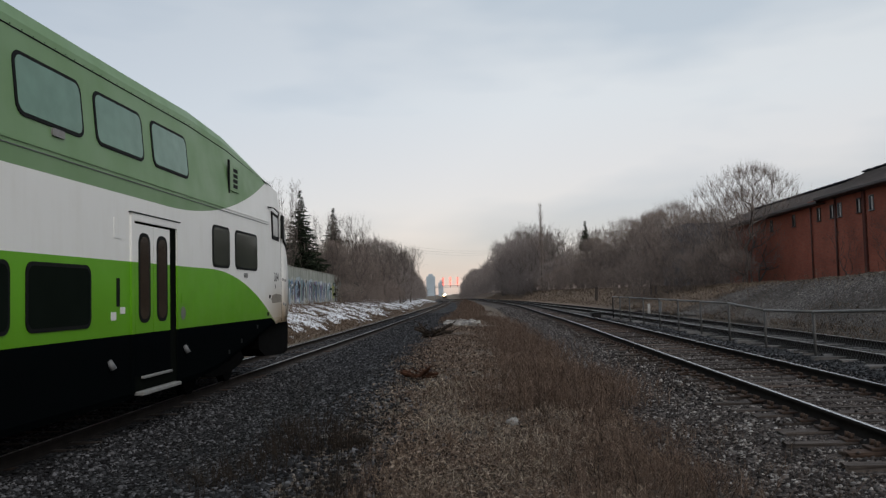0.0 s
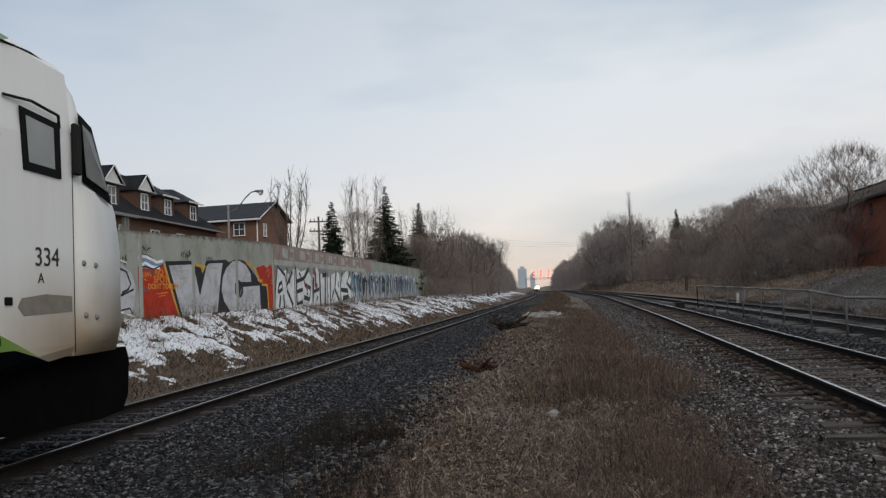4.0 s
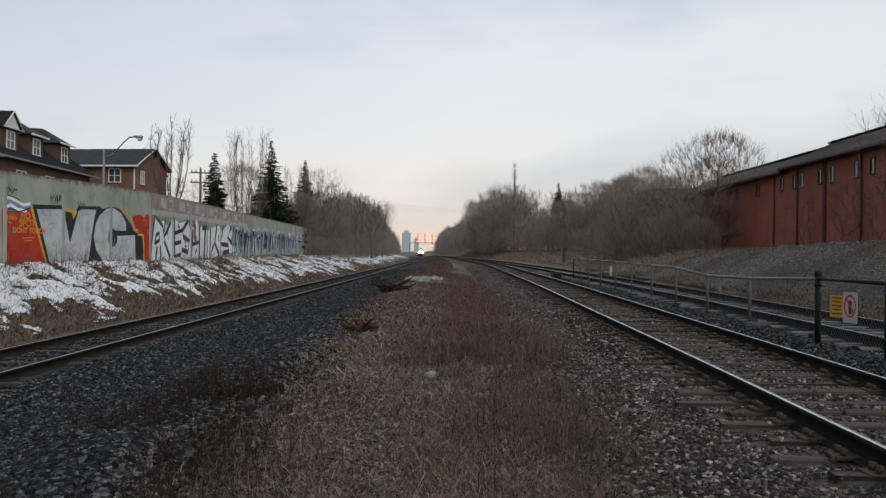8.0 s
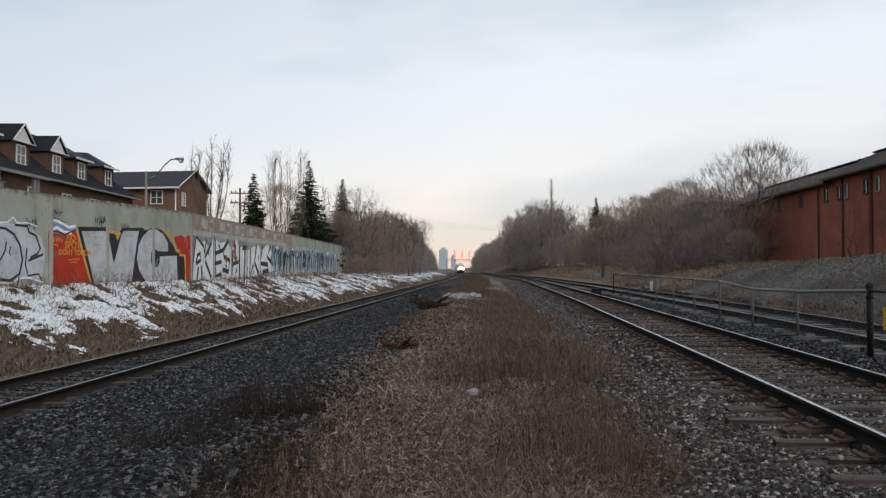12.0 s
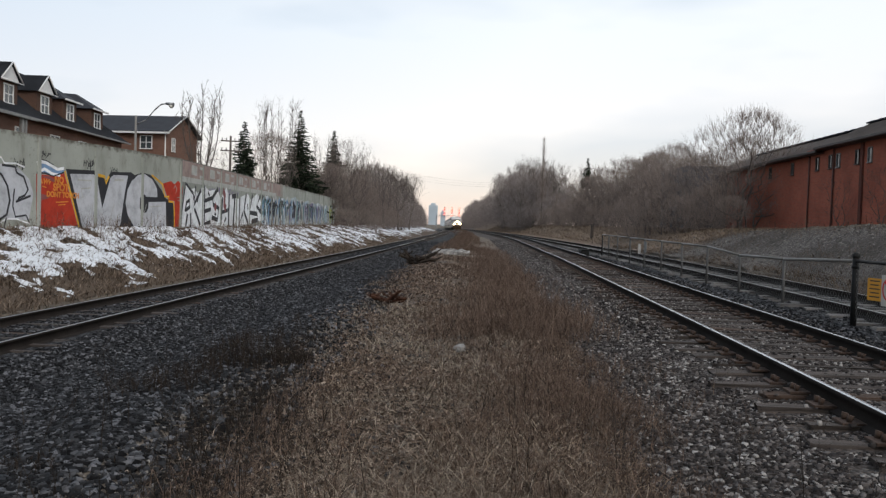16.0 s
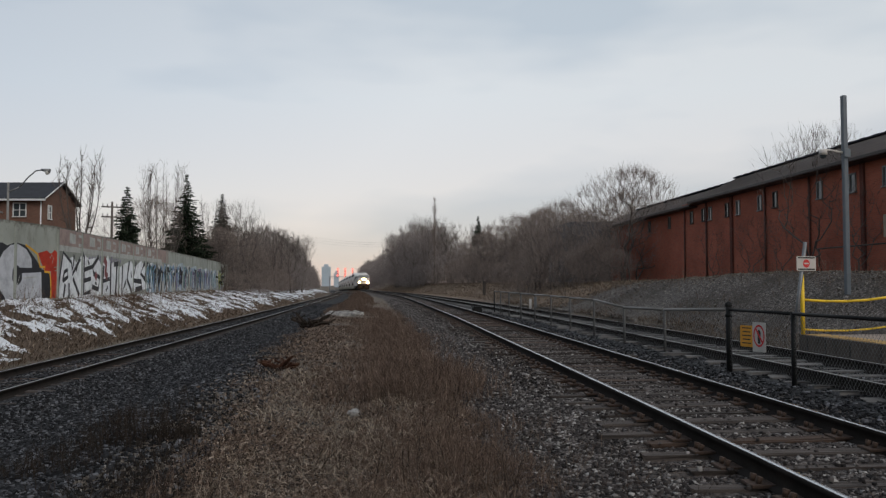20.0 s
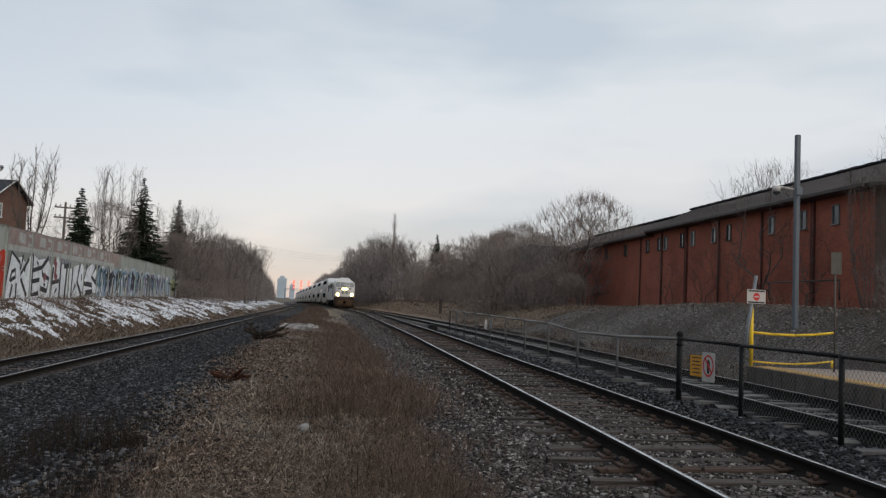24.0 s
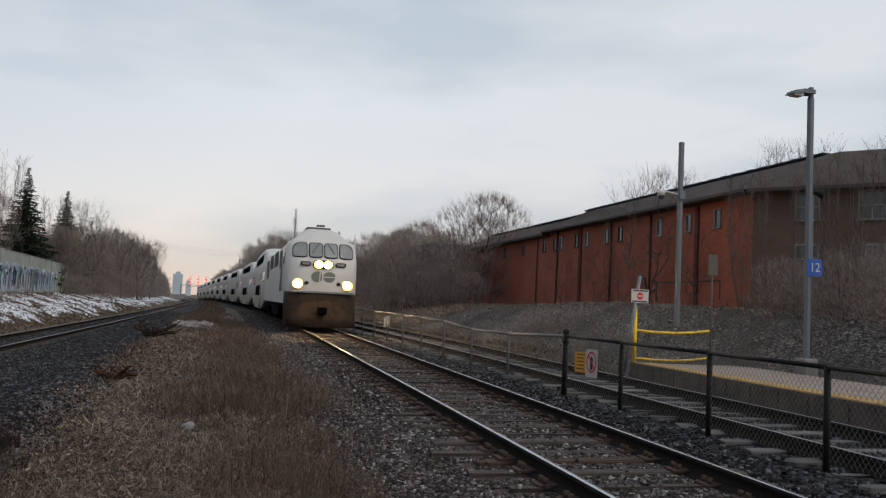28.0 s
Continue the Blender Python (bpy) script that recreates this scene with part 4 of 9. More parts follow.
# bleached grass low over the strip and along the bottom
x, y = strip(80000, 3.2, 40.0, -2.1, 2.4, 0.22, 3)
keep = x > np.interp(y, [3, 8, 14], [-1.2, -0.7, -1.2]) + 0.5 * rough(x * 1.7, y * 0.9, 1.0) + rng.normal(0, 0.55, len(x))
x, y = x[keep], y[keep]
blades("dead_grass", x, y, ground_z(x, y) - 0.01, rng.uniform(0.03, 0.13, len(x)), 2.0, 0.002 + 0.0011 * y, M_STRAW, "flattened bleached dead grass", "grass")
x, y = strip(24000, 3.2, 16.0, -1.3, 2.6, 0.25, 11)
blades("dead_grass", x, y, ground_z(x, y) - 0.01, rng.uniform(0.06, 0.20, len(x)), 1.2, 0.0018 + 0.0004 * y, M_STRAW, "standing tufts of straw-coloured grass", "grass")


def litter(name, x, y, lo, hi, material, label):
    """Dead leaves and broken stalks lying flat: small bent slips at every angle."""
    n = len(x)
    a, ln, w = rng.uniform(0, 6.28, n), rng.uniform(lo, hi, n), rng.uniform(0.002, 0.009, n) * np.clip(y / 7.0, 0.7, 3.2)
    z = ground_z(x, y) + rng.uniform(0.002, 0.03, n)
    d, e = np.stack([np.cos(a), np.sin(a), rng.normal(0, 0.22, n)], -1) * ln[:, None] / 2, np.stack([-np.sin(a), np.cos(a), rng.normal(0, 0.4, n)], -1) * w[:, None]
    c = np.stack([x, y, z], -1)
    k = np.stack([0 * x, 0 * x, rng.uniform(0, 0.02, n)], -1)
    v = np.stack([c - d - e * 0.5, c - d + e * 0.5, c + k + e, c + k - e, c + d + e * 0.4, c + d - e * 0.4], 1).reshape(-1, 3)
    f = (np.arange(n) * 6)[:, None]
    f = np.stack([f + np.array([0, 1, 2, 3]), f + np.array([3, 2, 4, 5])], 1).reshape(-1, 4)
    return tagged(part(name, mesh_np(name, v, f), material), label, "litter", kind="stuff")


x, y = strip(125000, 3.2, 48.0, -2.6, 2.3, -0.25, 13)
keep = x > np.interp(y, [3, 8, 14, 40], [-1.5, -1.25, -1.6, -2.1]) + 0.4 * rough(x * 1.7, y * 0.9, 1.0) + rng.normal(0, 0.3, len(x))
litter("leaf_litter", x[keep], y[keep], 0.015, 0.085, M_LITTER, "pale and brown dead leaves and broken stalks on the ground")
x, y = strip(11000, 3.2, 6.5, -0.2, 1.3, -0.5, 15)
blades("dead_grass", x, y, ground_z(x, y) - 0.01, rng.uniform(0.05, 0.24, len(x)), 1.1, 0.0018 + 0.0004 * y, M_STRAW, "golden-brown dead grass along the path", "grass")
x, y = strip(13000, 3.4, 18.0, -1.1, 0.9, 0.25, 33)
blades("dead_grass", x, y, ground_z(x, y) + 0.004, rng.uniform(0.08, 0.24, len(x)), 2.6, 0.0018 + 0.0005 * y, M_BLEACHED, "tangles of long bleached straw on the path", "grass")
x, y = strip(26000, 3.3, 9.0, -1.3, 0.9, -0.9, 35)
litter("leaf_litter", x, y, 0.02, 0.10, M_LITTER, "brown leaf litter over the trodden path")
# reddish weeds: a dense belt to the right of the footpath, thinner towards the left
def belt(n, y0, y1, width, seed):
    """A drift of weeds with a ragged edge that follows the strip between the tracks."""
    y = spread(n, y0, y1)
    c = np.interp(y, [3, 8, 18, 30, 50, 90], [0.75, 0.95, 1.25, 1.5, 2.0, 2.2])
    x = c + rng.normal(0, width, n) * np.interp(y, [3, 10, 60], [1.25, 1.0, 1.0]) + 0.25 * rough(np.full(n, seed * 1.0), y * 0.7, 1.0)
    keep = 1.2 * fractal(x * 0.9, y * 0.5, seed, 3) + rng.normal(0, 0.3, n) > -0.30
    return x[keep], y[keep]


x, y = belt(9500, 3.0, 15.0, 0.62, 5)
weeds("dry_weeds", x, y, rng.uniform(0.08, 0.34, len(x)), M_WEED, "dense wiry reddish-brown dead weeds", twigs=12, thick=0.0024)
x, y = belt(15000, 11.0, 75.0, 0.50, 8)
weeds("dry_weeds", x, y, rng.uniform(0.14, 0.50, len(x)) * np.interp(y, [12, 25, 45, 75], [1.0, 0.95, 0.7, 0.35]), M_WEED, "tall belt of reddish-brown dead weeds", twigs=13, thick=0.0042)
x, y = strip(8500, 3.2, 9.0, -1.5, 1.7, 0.05, 21)
keep = (np.abs(x + 0.45 + 0.03 * y) > 0.62 + rng.normal(0, 0.2, len(x))) | (rng.random(len(x)) < 0.1)
x, y = x[keep], y[keep]
weeds("dry_weeds", x, y, rng.uniform(0.06, 0.28, len(x)), M_WEED, "low brown weeds along the path", thick=0.0019)
x, y = strip(3200, 9.0, 42.0, -1.9, 0.6, 0.35, 17)
weeds("dry_weeds", x, y, rng.uniform(0.05, 0.20, len(x)), M_WEED, "low brown weeds along the path", thick=0.006)
# dark brush along the edge of the ballast
x, y = strip(3000, 3.6, 11.0, -2.7, -1.0, 0.1, 27)
weeds("dark_brush", x, y, rng.uniform(0.05, 0.26, len(x)), M_STEM, "dark dead brush at the edge of the path", "brush", twigs=12, thick=0.0026)
x, y = strip(3200, 5.0, 36.0, -3.2, -1.2, 0.3, 29)
weeds("dark_brush", x, y, rng.uniform(0.04, 0.22, len(x)), M_STEM, "dark dead brush along the ballast edge", "brush", twigs=12, thick=0.004)
x, y = strip(4200, 47.0, 80.0, -1.3, 1.6, -0.8, 12)
weeds("dry_weeds", x, y, rng.uniform(0.10, 0.32, len(x)), M_WEED, "low brown weeds beyond the rubble", twigs=9, thick=0.012)
x, y = strip(4000, 75.0, 240.0, -1.0, 1.2, -0.9, 8)
weeds("dry_weeds", (x_left(y) + x_right(y)) / 2 + x * 1.3, y, rng.uniform(0.12, 0.40, len(x)), M_WEED, "far belt of brown weeds between the tracks", twigs=8, thick=0.03)
x, y = strip(260, 3.4, 11.0, -3.2, 2.2, 0.0, 2)
weeds("dead_stalks", x, y, rng.uniform(0.25, 0.75, len(x)), M_STEM, "tall dark dead stalks", twigs=12, thick=0.0024)
# dark brush heaps at the edge of the left ballast
for bx, by, br in ((-1.75, 9.1, 0.24), (-2.25, 8.9, 0.42), (-2.7, 8.0, 0.5)):
    n = 230
    r = br * np.sqrt(rng.random(n))
    a = rng.uniform(0, 6.28, n)
    x, y = bx + r * np.cos(a), by + r * np.sin(a)
    weeds("brush_heap", x, y, rng.uniform(0.05, 0.40, n) ** 1.25, M_STEM, "heap of dark dead brush on the ballast edge", "brush", 11, 0.0034)

# the same litter, stones and grass round the viewer's feet
n = 30000
x, y = rng.uniform(-1.8, 2.2, n), rng.uniform(-9.0, 3.4, n)
litter("leaf_litter", x, y, 0.02, 0.09, M_LITTER, "dead leaves and broken stalks underfoot")
n = 14000
x, y = rng.uniform(-1.6, 2.2, n), rng.uniform(-9.0, 3.4, n)
blades("dead_grass", x, y, ground_z(x, y) - 0.01, rng.uniform(0.04, 0.18, n), 1.6, np.full(n, 0.003), M_STRAW, "flattened bleached dead grass underfoot", "grass")
n = 4200
x, y = rng.normal(0.7, 0.7, n), rng.uniform(-9.0, 3.2, n)
weeds("dry_weeds", x, y, rng.uniform(0.06, 0.26, n), M_WEED, "low dry weeds underfoot", thick=0.003)
n = 5000
x, y = rng.uniform(-2.4, 2.0, n), rng.uniform(-9.0, 3.6, n)
stones("pebbles", x, y, ground_z(x, y) + 0.003, 0.008, 0.035, M_PEBBLE, "small pebbles in the trodden litter")
n = 9000
y, o = rng.uniform(-9.0, 4.6, n), rng.uniform(1.05, 5.0, n)
stones("ballast_stones", x_left(y) + o, y, np.maximum(Z_L + bed_z(LEFT_BED, o), ground_z(x_left(y) + o, y)) + 0.005, 0.03, 0.08, M_STONE, "loose dark ballast stones nearby")
n = 9000
y, o = rng.uniform(-9.0, 3.3, n), rng.uniform(-2.9, 2.2, n)
stones("ballast_stones", x_right(y) + o, y, Z_R + bed_z(RIGHT_BED, o), 0.02, 0.055, M_STONE_R, "dusty ballast stones nearby")

# bank grass and snow on the far side of the left track
n = 42000
y = spread(n, 14.0, 110.0)
k = rng.random(n)
x = (x_left(y) - 2.2) * (1 - k) + (x_wall(y) + 0.2) * k
blades("bank_grass", x, y, ground_z(x, y) - 0.01, rng.uniform(0.08, 0.26, n), 1.4, 0.010 + 0.0005 * y, M_BANKGRASS, "matted brown grass on the snowy bank", "grass")
n = 1300
y = spread(n, 17.0, 110.0)
x = x_wall(y) + rng.uniform(0.25, 1.6, n)
weeds("dry_weeds", x, y, rng.uniform(0.3, 0.8, n), M_WEED, "thin dead weeds at the foot of the wall", thick=0.006)


n = 7000
y = spread(n, 14.0, 80.0)
k = rng.random(n)
x = (x_left(y) - 2.2) * (1 - k) + (x_wall(y) + 0.3) * k
keep = fractal(x * 0.9, y * 0.7, 23, 3) > 0.1
x, y = x[keep], y[keep]
blades("bank_grass", x, y, ground_z(x, y), rng.uniform(0.16, 0.38, len(x)), 0.9, 0.006 + 0.0004 * y, M_BANKGRASS, "tufts of brown grass standing through the snow", "grass")


def bank_patch():
    """The grassy face of the bank, just above the earth."""
    ks, yy = np.linspace(0, 1, 24), axis((8, 60, 0.6), (60, 140, 1.5), (140, 330, 5))
    gk, gy = np.meshgrid(ks, yy, indexing="ij")
    gx = (x_left(gy) - 2.3) * (1 - gk) + (x_wall(gy) - 0.4) * gk
    gz = ground_z(gx, gy) + 0.012
    nn, m = gx.shape
    i, j = np.meshgrid(np.arange(nn - 1), np.arange(m - 1), indexing="ij")
    a = (i * m + j).ravel()
    me = mesh_np("grassy_bank", np.stack([gx.ravel(), gy.ravel(), gz.ravel()], 1), np.stack([a, a + 1, a + m + 1, a + m], 1))
    tagged(part("grassy_bank", me, M_BANK), "brown matted grass bank rising to the noise wall", "bank", kind="structure")


bank_patch()


def snow():
    """Melting snow: patches with a rounded edge, streaked down the slope."""
    ks, yy = np.linspace(0.02, 0.99, 84), axis((12, 45, 0.09), (45, 90, 0.18), (90, 170, 0.5), (170, 262, 1.0))
    gk, gy = np.meshgrid(ks, yy, indexing="ij")
    gx = (x_left(gy) - 2.3) * (1 - gk) + (x_wall(gy) + 0.15) * gk
    u, d = gy + 0.35 * gx, gx * 0.55        # along the bank, and down it
    f = 0.8 * fractal(u * 0.30, d * 0.7, 3, 2) + 1.3 * fractal(u * 1.15 - d * 0.5, d * 2.2 + u * 0.25, 11, 4, 0.72) + 0.5 * fractal(u * 2.2, d * 4.4 - u * 0.4, 19, 3, 0.7)
    env = -1.50 + 2.0 * ease((gk - 0.02 + 0.10 * ease((gy - 45) / 25.0)) / 0.42) - 0.30 * ease((gk - 0.9) / 0.08) - 0.14 * ease((gy - 52) / 30.0)
    f = f + env
    gz = ground_z(gx, gy) + np.clip(0.03 + 0.06 * f, -0.04, 0.10)
    nn, m = gx.shape
    i, j = np.meshgrid(np.arange(nn - 1), np.arange(m - 1), indexing="ij")
    a = (i * m + j).ravel()
    ff = f.ravel()
    keep = (np.stack([ff[a], ff[a + 1], ff[a + m], ff[a + m + 1]]) > -0.25).all(0)
    a = a[keep]
    me = mesh_np("snow", np.stack([gx.ravel(), gy.ravel(), gz.ravel()], 1), np.stack([a, a + 1, a + m + 1, a + m], 1))
    me.polygons.foreach_set("use_smooth", np.ones(len(me.polygons), bool))
    tagged(part("snow_patches", me, M_SNOW), "patches of old melting snow on the grass bank", "snow", kind="stuff")


snow()


def berm():
    """Gravel face under the brick building and the grass slope beyond it."""
    for name, y0, y1, st, mt, lab, cat in (("gravel_berm", -4, 47, 0.7, M_BERM, "grey gravel berm below the brick building", "berm"), ("grass_slope", 47, 330, 2.0, M_SLOPE, "tawny grass slope below the right-hand woods", "slope")):
        ks, yy = np.linspace(0, 1, 16), np.arange(y0, y1 + st, st)
        gk, gy = np.meshgrid(ks, yy, indexing="ij")
        x0 = np.maximum(x_third(gy), x_right(gy)) + 2.3
        gx = x0 + gk * (np.interp(gy, [0, 40, 60, 330], [19.4, 20.4, 22, 16]) - x0)
        gz = ground_z(gx, gy) + 0.06
        nn, m = gx.shape
        i, j = np.meshgrid(np.arange(nn - 1), np.arange(m - 1), indexing="ij")
        a = (i * m + j).ravel()
        me = mesh_np(name, np.stack([gx.ravel(), gy.ravel(), gz.ravel()], 1), np.stack([a, a + m, a + m + 1, a + 1], 1))
        me.polygons.foreach_set("use_smooth", np.ones(len(me.polygons), bool))
        tagged(part(name, me, mt), lab, cat, kind="structure")
    n = 4200
    y, k = spread(n, 10, 55), rng.random(n)
    x = 10.8 + k * 8.5
    keep = (y > 17.5) | (x > 12.6)
    x, y = x[keep], y[keep]
    stones("berm_stones", x, y, ground_z(x, y) + 0.065, 0.025, 0.085, M_PEBBLE, "loose grey stones on the berm")
    n = 15000
    y = spread(n, 14, 60)
    x = np.interp(y, [14, 17, 45, 60], [10.6, 9.9, 10.6, 11.2]) + rng.normal(0.4, 0.75, n)
    keep = ((y > 17.2) | (x > 12.9)) & (x > x_third(y) + 1.4) & (fractal(x * 0.5, y * 0.35, 6, 3) > -0.35)
    x, y = x[keep], y[keep]
    blades("bank_grass", x, y, ground_z(x, y), rng.uniform(0.06, 0.32, len(x)), 1.1, 0.008 + 0.0006 * y, M_FOOTGRASS, "brown grass along the foot of the gravel berm", "grass")
    n = 9000
    y, k = spread(n, 12, 55), rng.random(n)
    x = 11.4 + k * 8.0
    keep = ((y > 17.2) | (x > 13.2)) & (fractal(x * 0.45, y * 0.3, 9, 3) > 0.15)
    x, y = x[keep], y[keep]
    blades("bank_grass", x, y, ground_z(x, y), rng.uniform(0.05, 0.22, len(x)), 1.4, 0.008 + 0.0006 * y, M_FOOTGRASS, "patches of brown grass on the gravel berm", "grass")
    n = 20000
    y = spread(n, 17, 64)
    crest = np.where(y < 36, 10.9, np.interp(y, [36, 57, 64], [10.9, 11.6, 11.7])) + np.interp(y, [30, 50], [3.8, 6.0])
    x = crest - 0.1 + rng.normal(0.0, 0.55, n)
    blades("bank_grass", x, y, ground_z(x, y) + 0.045, rng.uniform(0.02, 0.09, n), 1.9, 0.004 + 0.0005 * y, M_PALEGRASS, "bleached dead grass along the crest of the berm", "grass")
    n = 700
    y = spread(n, 12, 50)
    x = rng.uniform(11.5, 19.0, n)
    keep = (y > 17.5) | (x > 13.0)
    weeds("dry_weeds", x[keep], y[keep], rng.uniform(0.2, 0.7, keep.sum()), M_WEED, "sparse dead weeds on the gravel berm", thick=0.006)
    n = 30000
    y = spread(n, 44, 230)
    x0 = np.maximum(x_third(y), x_right(y)) + 2.6
    x = x0 + rng.random(n) ** 0.8 * 6.5
    blades("tall_grass", x, y, ground_z(x, y), rng.uniform(0.12, 0.40, n), 1.3, 0.008 + 0.0003 * y, M_TAWNY, "tawny grass below the woods", "grass")


berm()

# ---- noise wall with its graffiti ----


def wall_point(s):
    """Point and direction at s metres along the noise wall from its bend (negative: nearer)."""
    bend = Vector((WALL[1][0], WALL[1][1], 0))
    d = (Vector((*WALL[0], 0)) - bend).normalized() * -1 if s < 0 else (Vector((*WALL[2], 0)) - bend).normalized()
    return bend + d * s, d


def noise_wall():
    wall = thing("wall_noise", "weathered pale grey concrete noise wall covered in graffiti", "wall", kind="structure")
    spans, s = [], 0.0
    for k in range(7):
        spans.append((s - 3.07, s))
        s -= 3.07
    s = 0.0
    while s < 61:
        spans.append((s, s + 3.4))
        s += 3.4
    for a, b in spans:
        mid = (a + b) / 2
        p_, d = wall_point(mid)
        rz = math.degrees(math.atan2(d.y, d.x))
        bm = nb()
        half = (b - a) / 2 - 0.07
        box(bm, -half, half, -0.07, 0.07, WALL_BASE - 0.4, WALL_TOP + random.uniform(-0.015, 0.015), 0.012)
        part("panel", bm, M_CONC, wall, at=pose(p_.x, p_.y, 0, 0, 0, rz))
        q_, _ = wall_point(a if a < 0 else b)
        bm = nb()
        box(bm, -0.09, 0.09, -0.10, 0.10, WALL_BASE - 0.4, WALL_TOP - 0.05, 0.012)
        part("post", bm, M_CONC, wall, at=pose(q_.x, q_.y, 0, 0, 0, rz))
    q_, d = wall_point(0.0)
    bm = nb()
    box(bm, -0.09, 0.09, -0.10, 0.10, WALL_BASE - 0.4, WALL_TOP - 0.05, 0.012)
    part("post", bm, M_CONC, wall, at=pose(q_.x, q_.y, 0, 0, 0, 90))
    return wall


WALL_OB = noise_wall()
P_SILVER = paint_mat("silver_spray_paint", (0.458, 0.466, 0.493), 0.4)
P_WHITE = paint_mat("white_spray_paint", (0.748, 0.757, 0.766), 0.2)
P_BLACK = paint_mat("black_spray_paint", (0.022, 0.022, 0.026), 0.25)
P_RED = paint_mat("red_spray_paint", (0.40, 0.032, 0.012), 0.2)
P_YELLOW = paint_mat("yellow_spray_paint", (0.66, 0.36, 0.03), 0.2)
P_ORANGE = paint_mat("orange_spray_paint", (0.62, 0.22, 0.03), 0.2)
P_BLUE = paint_mat("pale_blue_spray_paint", (0.17, 0.27, 0.42), 0.5)
P_VIOLET = paint_mat("violet_spray_paint", (0.19, 0.15, 0.27), 0.5)
P_PINK = paint_mat("rusty_pink_cover_paint", (0.30, 0.22, 0.195), 0.4)
P_GREYCOVER = paint_mat("pale_grey_cover_paint", (0.40, 0.40, 0.37), 0.3)
P_LIME = paint_mat("lime_spray_paint", (0.38, 0.42, 0.03), 0.3)
P_DULLRED = paint_mat("dull_red_spray_paint", (0.23, 0.07, 0.07), 0.4)
P_PALEBLUE = paint_mat("washed_blue_spray_paint", (0.36, 0.42, 0.46), 0.5)
P_TEAL = paint_mat("teal_spray_paint", (0.10, 0.21, 0.23), 0.4)
WALL_H = WALL_TOP - WALL_BASE


def on_wall(s, h, lift):
    """Place on the track side of the wall: s metres along, h as a share of its height."""
    p_, d = wall_point(s)
    nrm = Vector((d.y, -d.x, 0))
    p_ = p_ + nrm * (0.072 + lift)
    return Vector((p_.x, p_.y, WALL_BASE + h * WALL_H))


def paint(name, outlines, material, lift, label=""):
    bm = nb()
    for pts in outlines:
        try:
            vs = [bm.verts.new(on_wall(s, h, lift)) for s, h in pts]
            f = bm.faces.new(vs)
        except ValueError:
            continue
    bm.normal_update()
    bmesh.ops.triangulate(bm, faces=bm.faces[:], ngon_method="EAR_CLIP")
    bmesh.ops.recalc_face_normals(bm, faces=bm.faces[:])
    return part(name, bm, material, WALL_OB, label)


def stroke(pts, w):
    """Outline of a brush stroke along pts (wall metres and share of height)."""
    out_a, out_b = [], []
    for i, (s, h) in enumerate(pts):
        a, b = pts[max(i - 1, 0)], pts[min(i + 1, len(pts) - 1)]
        ds, dh = b[0] - a[0], (b[1] - a[1]) * WALL_H
        ln = math.hypot(ds, dh) or 1
        ox, oh = -dh / ln * w / 2, ds / ln * w / 2 / WALL_H
        out_a.append((s + ox, h + oh))
        out_b.append((s - ox, h - oh))
    return [[out_a[i], out_a[i + 1], out_b[i + 1], out_b[i]] for i in range(len(pts) - 1)]


def arc(cs, ch, rs, rh, a0, a1, n=12):
    return [(cs + rs * math.cos(radians(a0 + (a1 - a0) * i / n)), ch + rh * math.sin(radians(a0 + (a1 - a0) * i / n))) for i in range(n + 1)]


